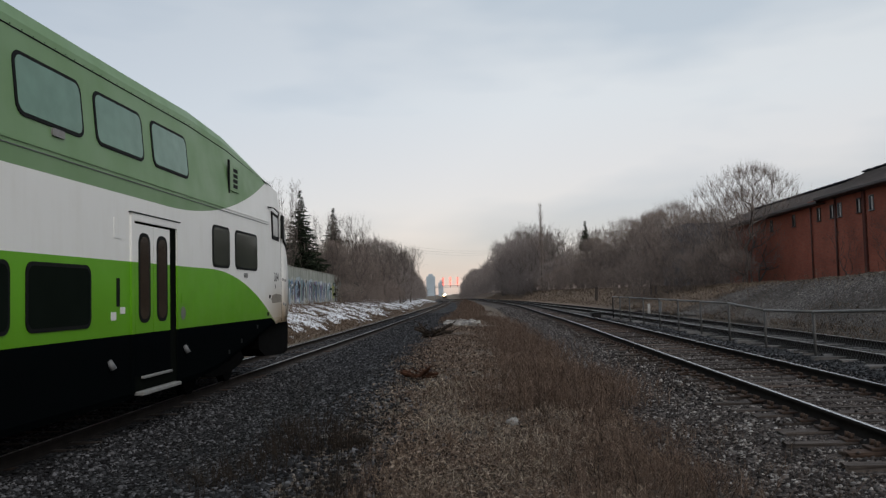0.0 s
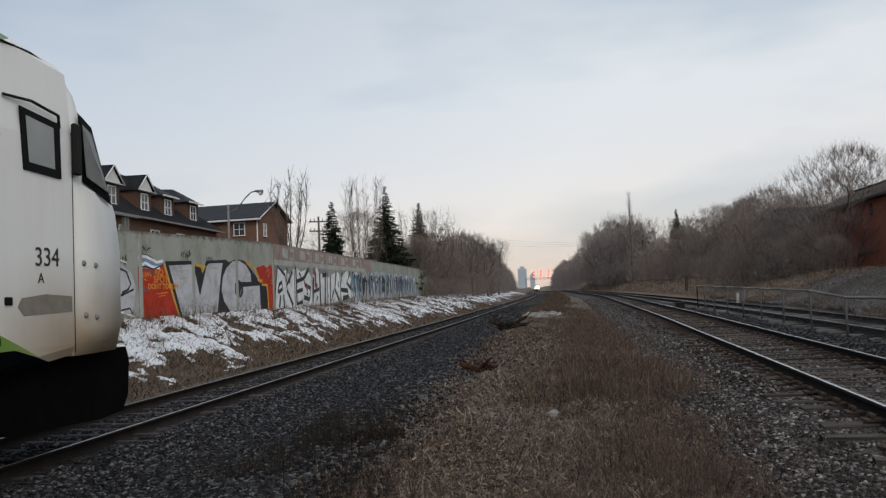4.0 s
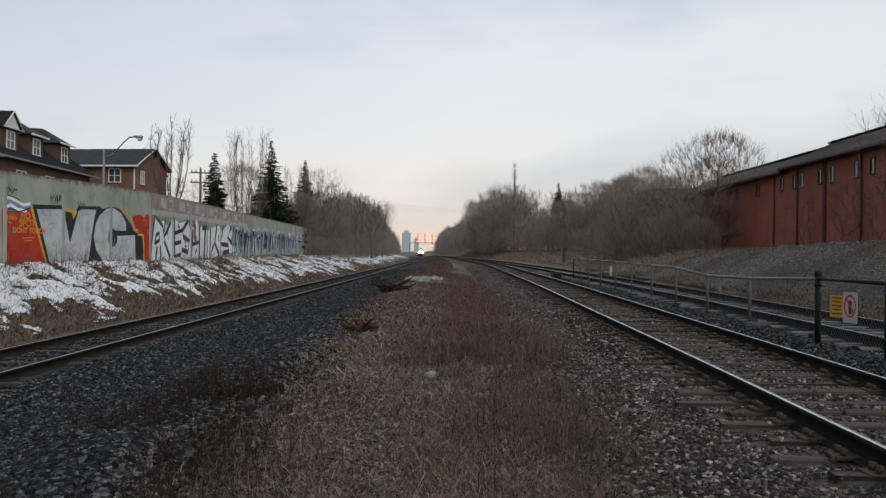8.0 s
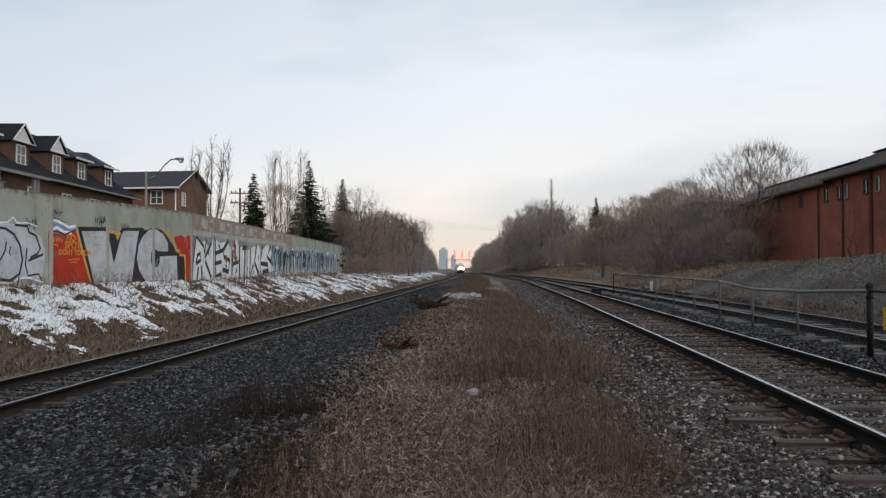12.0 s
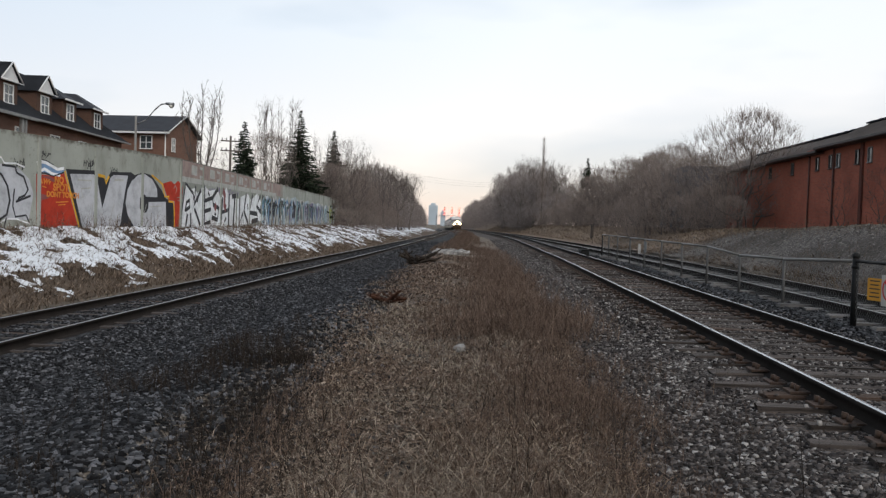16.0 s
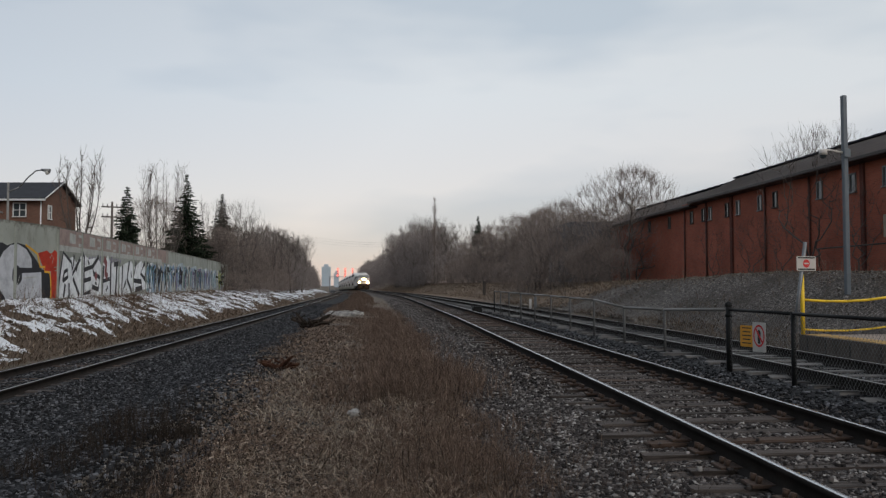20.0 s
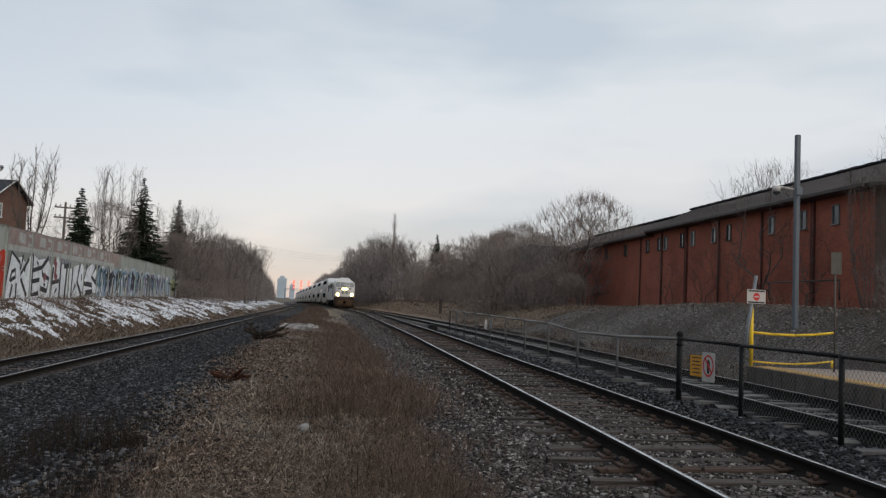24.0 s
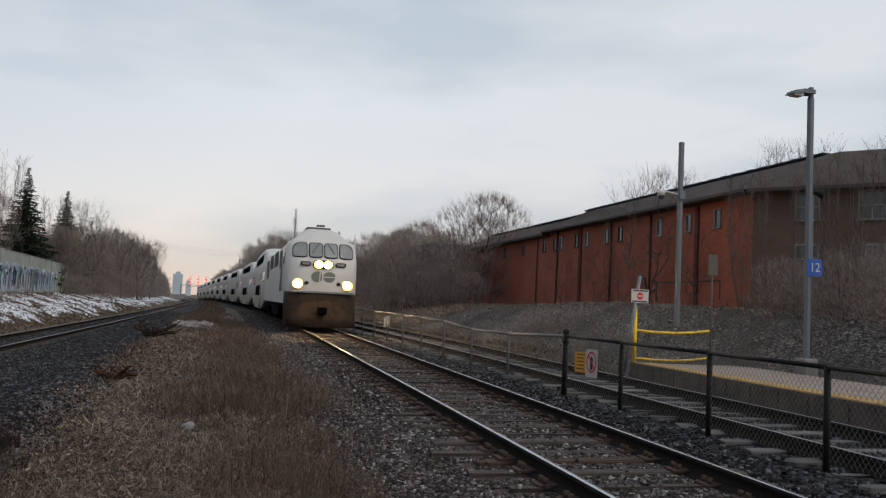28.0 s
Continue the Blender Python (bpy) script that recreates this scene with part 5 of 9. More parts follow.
def graffiti():
    # red block with handwriting
    paint("graffiti_red_field", [[(-9.35, 0.585), (-8.69, 0.578), (-7.94, 0.62), (-7.15, 0.03), (-8.27, 0.012), (-9.3, 0.012)]], P_RED, 0.003, "red painted field")
    paint("graffiti_dark_smudge", [[(-9.34, 0.39), (-8.95, 0.37), (-8.62, 0.355), (-8.79, 0.325), (-9.05, 0.31), (-9.30, 0.27)], [(-9.1, 0.56), (-8.7, 0.575), (-8.35, 0.53), (-8.5, 0.51), (-8.75, 0.54)]], P_DULLRED, 0.0045, "dark smear over the red")
    paint("graffiti_blue_cap", [[(-9.28, 0.70), (-8.95, 0.70), (-8.24, 0.645), (-7.95, 0.655), (-8.0, 0.61), (-8.4, 0.595), (-8.75, 0.60), (-9.25, 0.60)]], P_BLUE, 0.0045)
    paint("graffiti_white_cap", stroke([(-9.27, 0.72), (-8.9, 0.715), (-8.3, 0.655), (-7.95, 0.675)], 0.10) + stroke([(-9.2, 0.61), (-8.95, 0.645), (-8.55, 0.60), (-8.15, 0.59)], 0.10) + stroke([(-9.3, 0.72), (-9.22, 0.60)], 0.07), P_WHITE, 0.006)
    paint("graffiti_cap_line", stroke([(-9.33, 0.595), (-8.9, 0.60), (-8.5, 0.575), (-8.2, 0.605), (-7.95, 0.63)], 0.05) + stroke([(-9.24, 0.75), (-8.85, 0.735), (-8.5, 0.70)], 0.03), P_BLACK, 0.0075)
    scr = []
    for s0, h0, w_ in ((-9.22, 0.535, 0.62),):
        for i in range(5):
            a = s0 + w_ * i / 5
            scr += stroke([(a, h0 + random.uniform(-0.01, 0.01)), (a + 0.03, h0 - 0.055), (a + 0.08, h0 - random.uniform(0.0, 0.03))], 0.05)
    scr += stroke([(-9.05, 0.46), (-8.85, 0.445)], 0.04) + stroke([(-8.35, 0.292), (-7.7, 0.305)], 0.035) + stroke([(-8.25, 0.262), (-7.85, 0.272)], 0.03)
    paint("graffiti_scrawl", scr, P_ORANGE, 0.006, "illegible orange scrawl")
    # large silver letters on black
    paint("graffiti_shadow", [[(-7.85, 0.67), (-6.14, 0.69), (-5.9, 0.632), (-5.51, 0.59), (-5.24, 0.695), (-3.9, 0.72), (-3.62, 0.69), (-3.04, 0.737), (-2.44, 0.714), (-2.0, 0.62), (-1.52, 0.505), (-1.2, 0.411), (-0.63, 0.381), (-0.51, 0.02), (-4.15, 0.02), (-7.02, 0.01), (-7.15, 0.078)]], P_BLACK, 0.003, "black letter shadow")
    paint("graffiti_letter", [[(-7.63, 0.621), (-6.28, 0.642), (-6.07, 0.589), (-5.74, 0.247), (-5.25, 0.625), (-5.06, 0.662), (-4.1, 0.673), (-4.27, 0.49), (-4.57, 0.035), (-5.65, 0.004), (-6.89, 0.010), (-7.32, 0.375)]], P_SILVER, 0.0055, "silver block letter")
    paint("graffiti_letter", [[(-4.12, 0.491), (-3.83, 0.61), (-3.37, 0.70), (-2.87, 0.715), (-2.31, 0.654), (-1.97, 0.541), (-1.93, 0.425), (-2.76, 0.422), (-2.89, 0.452), (-3.1, 0.444), (-3.23, 0.398), (-3.24, 0.271), (-3.08, 0.211), (-2.78, 0.21), (-2.6, 0.27), (-2.6, 0.354), (-1.25, 0.372), (-1.18, 0.031), (-3.63, 0.035), (-4.06, 0.163), (-4.24, 0.323)]], P_SILVER, 0.0055, "silver rounded letter")
    drip = []
    for s_ in (-6.4, -5.2, -4.8, -3.0, -1.9):
        drip += stroke([(s_, 0.05), (s_ + 0.03, 0.16), (s_ + random.uniform(0.1, 0.4), random.uniform(0.2, 0.34))], 0.03)
    drip += stroke([(-7.2, 0.56), (-6.4, 0.565), (-6.45, 0.48), (-7.0, 0.46), (-6.9, 0.36)], 0.06) + stroke([(-5.0, 0.6), (-4.4, 0.61)], 0.07) + stroke([(-2.5, 0.29), (-1.6, 0.31)], 0.04)
    paint("graffiti_shading", drip, P_GREYCOVER, 0.0065, "faint grey shading on the silver")
    paint("graffiti_outline", stroke([(-7.91, 0.645), (-7.5, 0.34), (-7.08, 0.02)], 0.075) + stroke([(-6.04, 0.64), (-5.62, 0.63), (-5.54, 0.55), (-5.36, 0.64)], 0.11) + stroke([(-2.4, 0.714), (-1.91, 0.658), (-1.55, 0.607), (-1.34, 0.442), (-1.01, 0.444), (-1.01, 0.38), (-0.63, 0.373), (-0.54, 0.268), (-0.51, 0.026)], 0.085), P_YELLOW, 0.0075, "yellow outline")
    paint("graffiti_red_edge", [[(-1.51, 0.62), (-0.85, 0.665), (-0.56, 0.623), (-0.26, 0.68), (-0.02, 0.64), (-0.02, 0.03), (-0.47, 0.02), (-0.53, 0.389), (-1.06, 0.40), (-1.28, 0.506)]], P_RED, 0.0045, "red edge of the lettering")
    paint("graffiti_red_edge", [[(0.02, 0.64), (0.19, 0.613), (0.26, 0.548), (0.10, 0.30), (0.02, 0.03)]], P_RED, 0.0030, "red edge past the bend")
    paint("graffiti_scrawl", stroke([(-0.62, 0.56), (-0.5, 0.61), (-0.35, 0.56), (-0.45, 0.5)], 0.05) + stroke([(-0.3, 0.44), (-0.08, 0.45), (-0.10, 0.40), (-0.25, 0.40)], 0.05), P_PINK, 0.006)
    # earlier silver bubble letters, nearer
    paint("graffiti_letter", [[(-17.0, 0.60), (-13.43, 0.63), (-11.57, 0.65), (-10.85, 0.65), (-10.21, 0.635), (-9.68, 0.521), (-9.47, 0.37), (-9.62, 0.158), (-9.66, 0.09), (-10.74, 0.107), (-11.48, 0.084), (-13.4, 0.10), (-17.0, 0.10)]], P_SILVER, 0.004, "silver bubble letters")
    paint("graffiti_letter_glow", stroke([(-13.0, 0.66), (-12.2, 0.67), (-11.9, 0.72), (-11.7, 0.65), (-11.2, 0.66), (-10.95, 0.72), (-10.8, 0.66), (-10.3, 0.67), (-9.9, 0.64)], 0.05) + stroke([(-12.9, 0.09), (-12.4, 0.11), (-11.9, 0.065), (-11.0, 0.05), (-10.7, 0.10), (-10.2, 0.10), (-9.6, 0.05)], 0.045), P_WHITE, 0.005, "white edge round the bubble letters")
    ol = stroke([(-13.52, 0.60), (-12.89, 0.635), (-11.76, 0.648), (-11.83, 0.574), (-12.0, 0.461), (-12.34, 0.448), (-12.37, 0.404), (-12.47, 0.185), (-12.91, 0.135)], 0.09) + stroke([(-12.91, 0.119), (-12.47, 0.142), (-11.9, 0.097)], 0.10)
    ol += stroke([(-11.64, 0.604), (-11.28, 0.596), (-10.91, 0.541), (-10.66, 0.437), (-10.54, 0.289), (-10.67, 0.143), (-11.06, 0.077), (-11.55, 0.094), (-11.78, 0.18), (-11.84, 0.349), (-11.77, 0.433)], 0.08)
    ol += stroke([(-11.24, 0.464), (-11.29, 0.377), (-11.49, 0.281), (-11.73, 0.27), (-11.77, 0.349)], 0.06) + stroke([(-11.05, 0.42), (-11.12, 0.36), (-11.05, 0.33)], 0.05)
    ol += stroke([(-10.9, 0.64), (-10.33, 0.634), (-10.26, 0.575), (-9.94, 0.541), (-9.73, 0.409), (-9.87, 0.348), (-10.14, 0.318), (-10.28, 0.277), (-9.59, 0.348)], 0.075) + stroke([(-10.35, 0.408), (-10.41, 0.23), (-10.28, 0.122), (-9.8, 0.142), (-9.66, 0.074)], 0.06) + stroke([(-10.68, 0.114), (-10.81, -0.03)], 0.05)
    for c in (-14.6, -16.2):
        ol += stroke(arc(c, 0.36, 0.7, 0.27, 0, 360, 16), 0.08) + stroke(arc(c, 0.38, 0.22, 0.10, 0, 360, 10), 0.06)
    paint("graffiti_outline", ol, P_BLACK, 0.0062, "black outline of the bubble letters")
    # small dark tags above
    tg = []
    for s0, h0 in ((-9.2, 0.79), (-6.9, 0.74), (-6.65, 0.78), (-5.3, 0.715), (-10.4, 0.66)):
        for i in range(4):
            a = s0 + 0.13 * i
            tg += stroke([(a + random.uniform(-0.03, 0.03), h0 + random.uniform(-0.06, 0.02)), (a + random.uniform(0.0, 0.1), h0 + random.uniform(0.02, 0.07)), (a + random.uniform(0.05, 0.2), h0 + random.uniform(-0.05, 0.03)), (a + random.uniform(0.0, 0.15), h0 + random.uniform(-0.05, 0.04))], random.uniform(0.02, 0.05))
    paint("graffiti_tag", tg, P_BLACK, 0.004, "small illegible black tags")
    # rusty pink cover paint on the upper part after the bend, with paler squares left free
    cov, s = [], 0.1
    while s < 23:
        w_ = random.uniform(1.6, 2.6)
        b_ = random.uniform(0.70, 0.76)
        cov.append([(s, b_), (s + w_, b_ + random.uniform(-0.03, 0.03)), (s + w_, 0.985), (s, 0.985)])
        s += w_ + random.choice((0.02, 0.04, 0.35))
    paint("graffiti_cover", cov, P_PINK, 0.003, "rusty pink cover paint")
    cv = []
    for s in (1.5, 4.6, 7.6, 10.8, 14.2, 17.6):
        cv.append([(s, 0.80), (s + 0.9, 0.80), (s + 0.9, 0.94), (s, 0.95)])
        cv += stroke([(s + 1.3, 0.93), (s + 1.9, 0.92), (s + 1.9, 0.80), (s + 1.35, 0.79)], 0.14)
    cv += stroke([(0.1, 0.715), (5.0, 0.72), (12.0, 0.725), (22.0, 0.73)], 0.24)
    paint("graffiti_cover", cv, P_GREYCOVER, 0.0045, "pale grey patches over the cover paint")
    # white spiky lettering
    paint("graffiti_lettering", [[(0.02, 0.022), (0.08, 0.267), (0.61, 0.651), (1.29, 0.573), (2.01, 0.613), (2.55, 0.531), (3.54, 0.68), (4.54, 0.6), (6.05, 0.65), (6.7, 0.51), (7.93, 0.70), (8.51, 0.571), (9.68, 0.621), (10.46, 0.521), (11.59, 0.593), (13.07, 0.647), (13.98, 0.541), (15.64, 0.69), (16.64, 0.579), (17.64, 0.268), (18.3, 0.144), (12.95, 0.06), (11.4, 0.02), (6.39, 0.02), (3.24, 0.02)]], P_WHITE, 0.006, "white spiky lettering")
    bl = []
    for pts, w_ in (([(0.06, 0.02), (0.20, 0.284), (0.66, 0.66), (1.82, 0.525), (1.98, 0.423)], 0.16), ([(0.64, 0.25), (0.83, 0.384), (1.27, 0.42), (1.34, 0.318), (0.73, 0.267)], 0.18), ([(1.0, 0.217), (0.78, 0.025)], 0.2), ([(1.51, 0.233), (1.56, 0.02)], 0.2),
                    ([(2.2, 0.64), (1.97, 0.354), (3.13, 0.60)], 0.2), ([(2.06, 0.302), (3.05, 0.054)], 0.2), ([(3.45, 0.70), (3.73, 0.629), (3.74, 0.068), (4.87, 0.1)], 0.22), ([(3.7, 0.43), (5.15, 0.492)], 0.2), ([(3.77, 0.267), (4.91, 0.305)], 0.2),
                    ([(6.2, 0.66), (5.15, 0.492), (5.35, 0.38), (6.44, 0.325), (6.19, 0.133), (5.1, 0.174)], 0.24), ([(7.16, 0.52), (6.85, 0.02)], 0.28), ([(8.51, 0.6), (8.53, 0.02)], 0.28), ([(7.13, 0.267), (8.34, 0.308)], 0.2), ([(9.14, 0.56), (10.47, 0.585)], 0.26),
                    ([(9.8, 0.57), (9.56, 0.02)], 0.3), ([(11.02, 0.56), (10.92, 0.033), (11.81, 0.268)], 0.28), ([(12.62, 0.65), (12.11, 0.311), (13.26, 0.066)], 0.3), ([(14.32, 0.65), (13.61, 0.29), (15.71, 0.268), (16.02, 0.149), (14.2, 0.108)], 0.3), ([(16.66, 0.66), (15.58, 0.432), (17.28, 0.268)], 0.3),
                    ([(2.7, 0.5), (2.5, 0.40)], 0.15), ([(4.3, 0.58), (4.6, 0.52)], 0.15), ([(5.6, 0.24), (5.9, 0.22)], 0.14), ([(8.0, 0.18), (7.6, 0.10)], 0.16), ([(13.0, 0.45), (13.2, 0.34)], 0.2), ([(10.2, 0.3), (10.4, 0.15)], 0.18)):
        bl += stroke(pts, w_)
    paint("graffiti_lettering_edge", bl, P_BLACK, 0.0078, "black edges and cuts of the lettering")
    paint("graffiti_accent", stroke([(7.2, 0.64), (7.6, 0.56), (7.5, 0.40), (7.9, 0.33)], 0.42) + stroke([(5.6, 0.38), (5.9, 0.31)], 0.4), P_DULLRED, 0.009, "dull red accents")
    vt = []
    for i in range(14):
        a = 4.6 + 0.45 * i
        vt += stroke([(a, 0.58), (a + 0.1, 0.66 + random.uniform(-0.02, 0.03))], 0.16)
    paint("graffiti_accent", vt, P_VIOLET, 0.0052, "violet brush marks behind the letters")
    # farther pieces: pale fields, then blue, violet, teal and dark strokes
    fld, s = [], 17.2
    while s < 54:
        w_ = random.uniform(2.2, 4.0)
        t0, t1 = random.uniform(0.60, 0.72), random.uniform(0.60, 0.72)
        fld.append([(s, 0.04), (s + w_, 0.04), (s + w_, t1), (s + w_ * 0.6, t0 + 0.05), (s, t0)])
        s += w_ + 0.05
    paint("graffiti_piece", fld[::2], P_PALEBLUE, 0.003, "pale blue painted fields")
    paint("graffiti_piece", fld[1::2], P_GREYCOVER, 0.003, "pale grey painted fields")
    for mt, n_, s0, s1, lf in ((P_WHITE, 42, 17.0, 52.0, 0.0044), (P_BLUE, 60, 17.0, 48.0, 0.0056), (P_VIOLET, 46, 26.0, 54.0, 0.0068), (P_TEAL, 46, 17.0, 57.0, 0.0080), (P_BLACK, 60, 17.0, 48.0, 0.0092), (P_LIME, 10, 52.0, 56.5, 0.0104)):
        st_ = []
        for _ in range(n_):
            a = random.uniform(s0, s1)
            st_ += stroke([(a, random.uniform(0.05, 0.3)), (a + random.uniform(-0.5, 0.5), random.uniform(0.3, 0.45)), (a + random.uniform(-0.5, 0.6), random.uniform(0.45, 0.68)), (a + random.uniform(-0.2, 0.9), random.uniform(0.4, 0.66))], random.uniform(0.12, 0.30))
        paint("graffiti_piece", st_, mt, lf, "overlapping coloured strokes")


graffiti()

# ---- houses behind the wall ----


def window_unit(parent, w, h, at, bars=True, frame_mat=M_WHITE):
    """A window set in a wall: frame, sill and panes; local x along the wall, y out of it."""
    bm = nb()
    t = 0.07 if bars else 0.05
    for a in ((-w / 2 - t, -w / 2, -h / 2, h / 2), (w / 2, w / 2 + t, -h / 2, h / 2), (-w / 2 - t, w / 2 + t, h / 2, h / 2 + t)):
        box(bm, a[0], a[1], -0.02, 0.06, a[2], a[3], 0.008)
    if bars:
        box(bm, -0.03, 0.03, -0.01, 0.035, -h / 2, h / 2)
        box(bm, -w / 2, w / 2, -0.01, 0.03, -0.025, 0.025)
    win = part("window", bm, frame_mat, parent, at=at)
    bm = nb()
    box(bm, -w / 2 - t - 0.04, w / 2 + t + 0.04, -0.02, 0.10, -h / 2 - t, -h / 2, 0.008)
    part("sill", bm, frame_mat, win)
    bm = nb()
    box(bm, -w / 2, w / 2, -0.012, 0.004, -h / 2, h / 2)
    part("pane", bm, M_WINDOW, win)
    return win


def gable_prism(bm, x0, x1, y0, y1, z0, z1, over=0.25, slot=0, thick=0.12):
    """Two roof slopes with the ridge along x."""
    ym = (y0 + y1) / 2
    for ya, yb in ((y0 - over, ym), (y1 + over, ym)):
        zz = z0 - over * (z1 - z0) / ((y1 - y0) / 2)
        v = [bm.verts.new(c) for c in ((x0 - over, ya, zz), (x1 + over, ya, zz), (x1 + over, yb, z1), (x0 - over, yb, z1), (x0 - over, ya, zz + thick), (x1 + over, ya, zz + thick), (x1 + over, yb, z1 + thick), (x0 - over, yb, z1 + thick))]
        for f in ((0, 1, 2, 3), (7, 6, 5, 4), (0, 4, 5, 1), (1, 5, 6, 2), (2, 6, 7, 3), (3, 7, 4, 0)):
            bm.faces.new([v[i] for i in f]).material_index = slot
    return bm


def row_house():
    """A brick terrace with a charcoal roof; local x runs along it, y points to the tracks."""
    a, b = Vector((-24.69, 36.4)), Vector((-25.5, 63.4))
    d = (b - a).normalized()
    ln = (b - a).length
    rz = math.degrees(math.atan2(d.y, d.x))
    hs = thing("row_house", "brown brick terrace with charcoal roof and white-trimmed dormers", "house", at=pose(b.x, b.y, 0.0, 0, 0, rz))
    # local frame: x from -ln to 0 along the terrace; the front is at y = 0 and faces -y
    bm = nb()
    box(bm, -ln, 0, 0.0, 9.0, 0.9, 7.2)
    part("wall", bm, M_BRICK_BROWN, hs)
    bm = nb()
    # long roof with a hipped far end
    v = [bm.verts.new(c) for c in ((-ln, -0.5, 7.02), (0.4, -0.5, 7.02), (-3.4, 4.5, 11.0), (-ln, 4.5, 11.0), (0.4, 9.5, 7.02), (-ln, 9.5, 7.02))]
    for f in ((0, 1, 2, 3), (1, 4, 2), (4, 5, 3, 2)):
        bm.faces.new([v[i] for i in f])
    bmesh.ops.solidify(bm, geom=bm.faces[:], thickness=0.12)
    part("roof", bm, M_SHINGLE_DARK, hs)
    bm = nb()
    box(bm, -ln, 0.4, -0.60, -0.5, 6.93, 7.05, 0.01)
    part("gutter", bm, M_STEPGREY, hs)
    # dormers
    for i, (x, gab) in enumerate(((-3.75, False), (-8.3, False), (-11.95, True), (-16.4, True), (-20.2, False), (-24.6, True))):
        w = 1.05
        bm = nb()
        box(bm, x - w, x + w, 0.42, 4.2, 7.2, 8.98)
        dm = part("dormer", bm, M_BRICK_DORMER, hs)
        bm = nb()
        if gab:
            v = [bm.verts.new(c) for c in ((x - w - 0.2, 0.15, 8.92), (x, 0.15, 10.05), (x + w + 0.2, 0.15, 8.92), (x - w - 0.2, 3.4, 8.92), (x, 4.0, 10.05), (x + w + 0.2, 3.4, 8.92))]
            for f in ((0, 1, 4, 3), (1, 2, 5, 4)):
                bm.faces.new([v[k] for k in f])
            bmesh.ops.solidify(bm, geom=bm.faces[:], thickness=0.1)
            part("dormer_roof", bm, M_SHINGLE_DARK, dm)
            bm = nb()
            slab(bm, [(x - w, 8.93), (x + w, 8.93), (x, 9.92)], lambda u, vv, t: Vector((u, 0.28 + t, vv)), 0.1)
            part("pediment", bm, M_WHITE, dm, "white boarded pediment")
            bm = nb()
            pipe(bm, [(x - w - 0.22, 0.16, 8.93), (x, 0.16, 10.03), (x + w + 0.22, 0.16, 8.93), (x - w - 0.22, 0.16, 8.93)], 0.045, 6)
            part("trim", bm, M_WHITE, dm, "white dormer trim")
        else:
            v = [bm.verts.new(c) for c in ((x - w - 0.25, 0.15, 8.98), (x + w + 0.25, 0.15, 8.98), (x + w + 0.25, 3.6, 8.98), (x - w - 0.25, 3.6, 8.98), (x - 0.2, 1.9, 10.1), (x + 0.2, 1.9, 10.1), (x + 0.2, 4.2, 10.2), (x - 0.2, 4.2, 10.2))]
            for f in ((0, 1, 5, 4), (1, 2, 6, 5), (3, 0, 4, 7), (4, 5, 6, 7), (0, 3, 2, 1)):
                bm.faces.new([v[k] for k in f])
            part("dormer_roof", bm, M_SHINGLE_DARK, dm)
            bm = nb()
            box(bm, x - w - 0.28, x + w + 0.28, 0.08, 0.16, 8.90, 9.02, 0.01)
            part("trim", bm, M_WHITE, dm, "white dormer trim")
        window_unit(dm, 0.95, 1.0, pose(x, 0.42, 8.22, 0, 0, 180))
    # porch roof on white posts
    bm = nb()
    v = [bm.verts.new(c) for c in ((-ln, -2.4, 6.62), (-18.8, -2.4, 6.62), (-18.8, 0.0, 7.25), (-ln, 0.0, 7.25))]
    bm.faces.new(v)
    bmesh.ops.solidify(bm, geom=bm.faces[:], thickness=0.14)
    part("porch_roof", bm, M_SHINGLE_DARK, hs)
    bm = nb()
    box(bm, -ln, -18.8, -2.46, -2.38, 6.44, 6.60, 0.01)
    part("porch_fascia", bm, M_STEPGREY, hs)
    for x in (-19.95, -20.3, -23.9, -24.25, -26.7):
        bm = nb()
        box(bm, x - 0.1, x + 0.1, -2.35, -2.18, 0.9, 6.45, 0.01)
        part("porch_post", bm, M_STEPGREY, hs)
    for x in (-3.0, -7.2, -11.4, -15.8, -19.5, -22.2, -25.5):
        window_unit(hs, 1.2, 1.3, pose(x, 0.0, 5.7, 0, 0, 180))
    return hs


row_house()


def end_house():
    """A plain two-storey brick house, gable end towards the east."""
    hs = thing("brick_house", "brown brick house with dark gable roof behind the noise wall", "house", at=pose(-22.9, 66.0, -0.55, 0, 0, -6))
    bm = nb()
    box(bm, -11.0, 0, 0.0, 5.8, 1.0, 8.9)
    slab(bm, [(0.0, 8.9), (5.8, 8.9), (2.9, 10.25)], lambda u, vv, t: Vector((-0.25 + t, u, vv)), 0.25)
    part("wall", bm, M_BRICK_BROWN, hs)
    part("roof", gable_prism(nb(), -11.0, 0.0, 0.0, 5.8, 8.9, 10.3, 0.35), M_SHINGLE_DARK, hs)
    bm = nb()
    box(bm, -11.0, 0.35, -0.45, -0.33, 8.62, 8.77, 0.01)
    part("gutter", bm, M_WHITE, hs)
    bm = nb()
    pipe(bm, [(0.37, -0.38, 8.80), (0.37, 2.9, 10.45), (0.37, 6.18, 8.80)], 0.05, 6)
    part("rake_trim", bm, M_WHITE, hs)
    bm = nb()
    tube(bm, (-0.12, -0.06, 1.2), (-0.12, -0.06, 8.62), 0.05, 0.05, 6)
    part("downpipe", bm, M_WHITE, hs)
    window_unit(hs, 0.9, 0.98, pose(-1.75, 0.0, 7.95, 0, 0, 180))
    window_unit(hs, 0.5, 0.98, pose(0.0, 1.1, 7.85, 0, 0, -90))
    return hs


end_house()


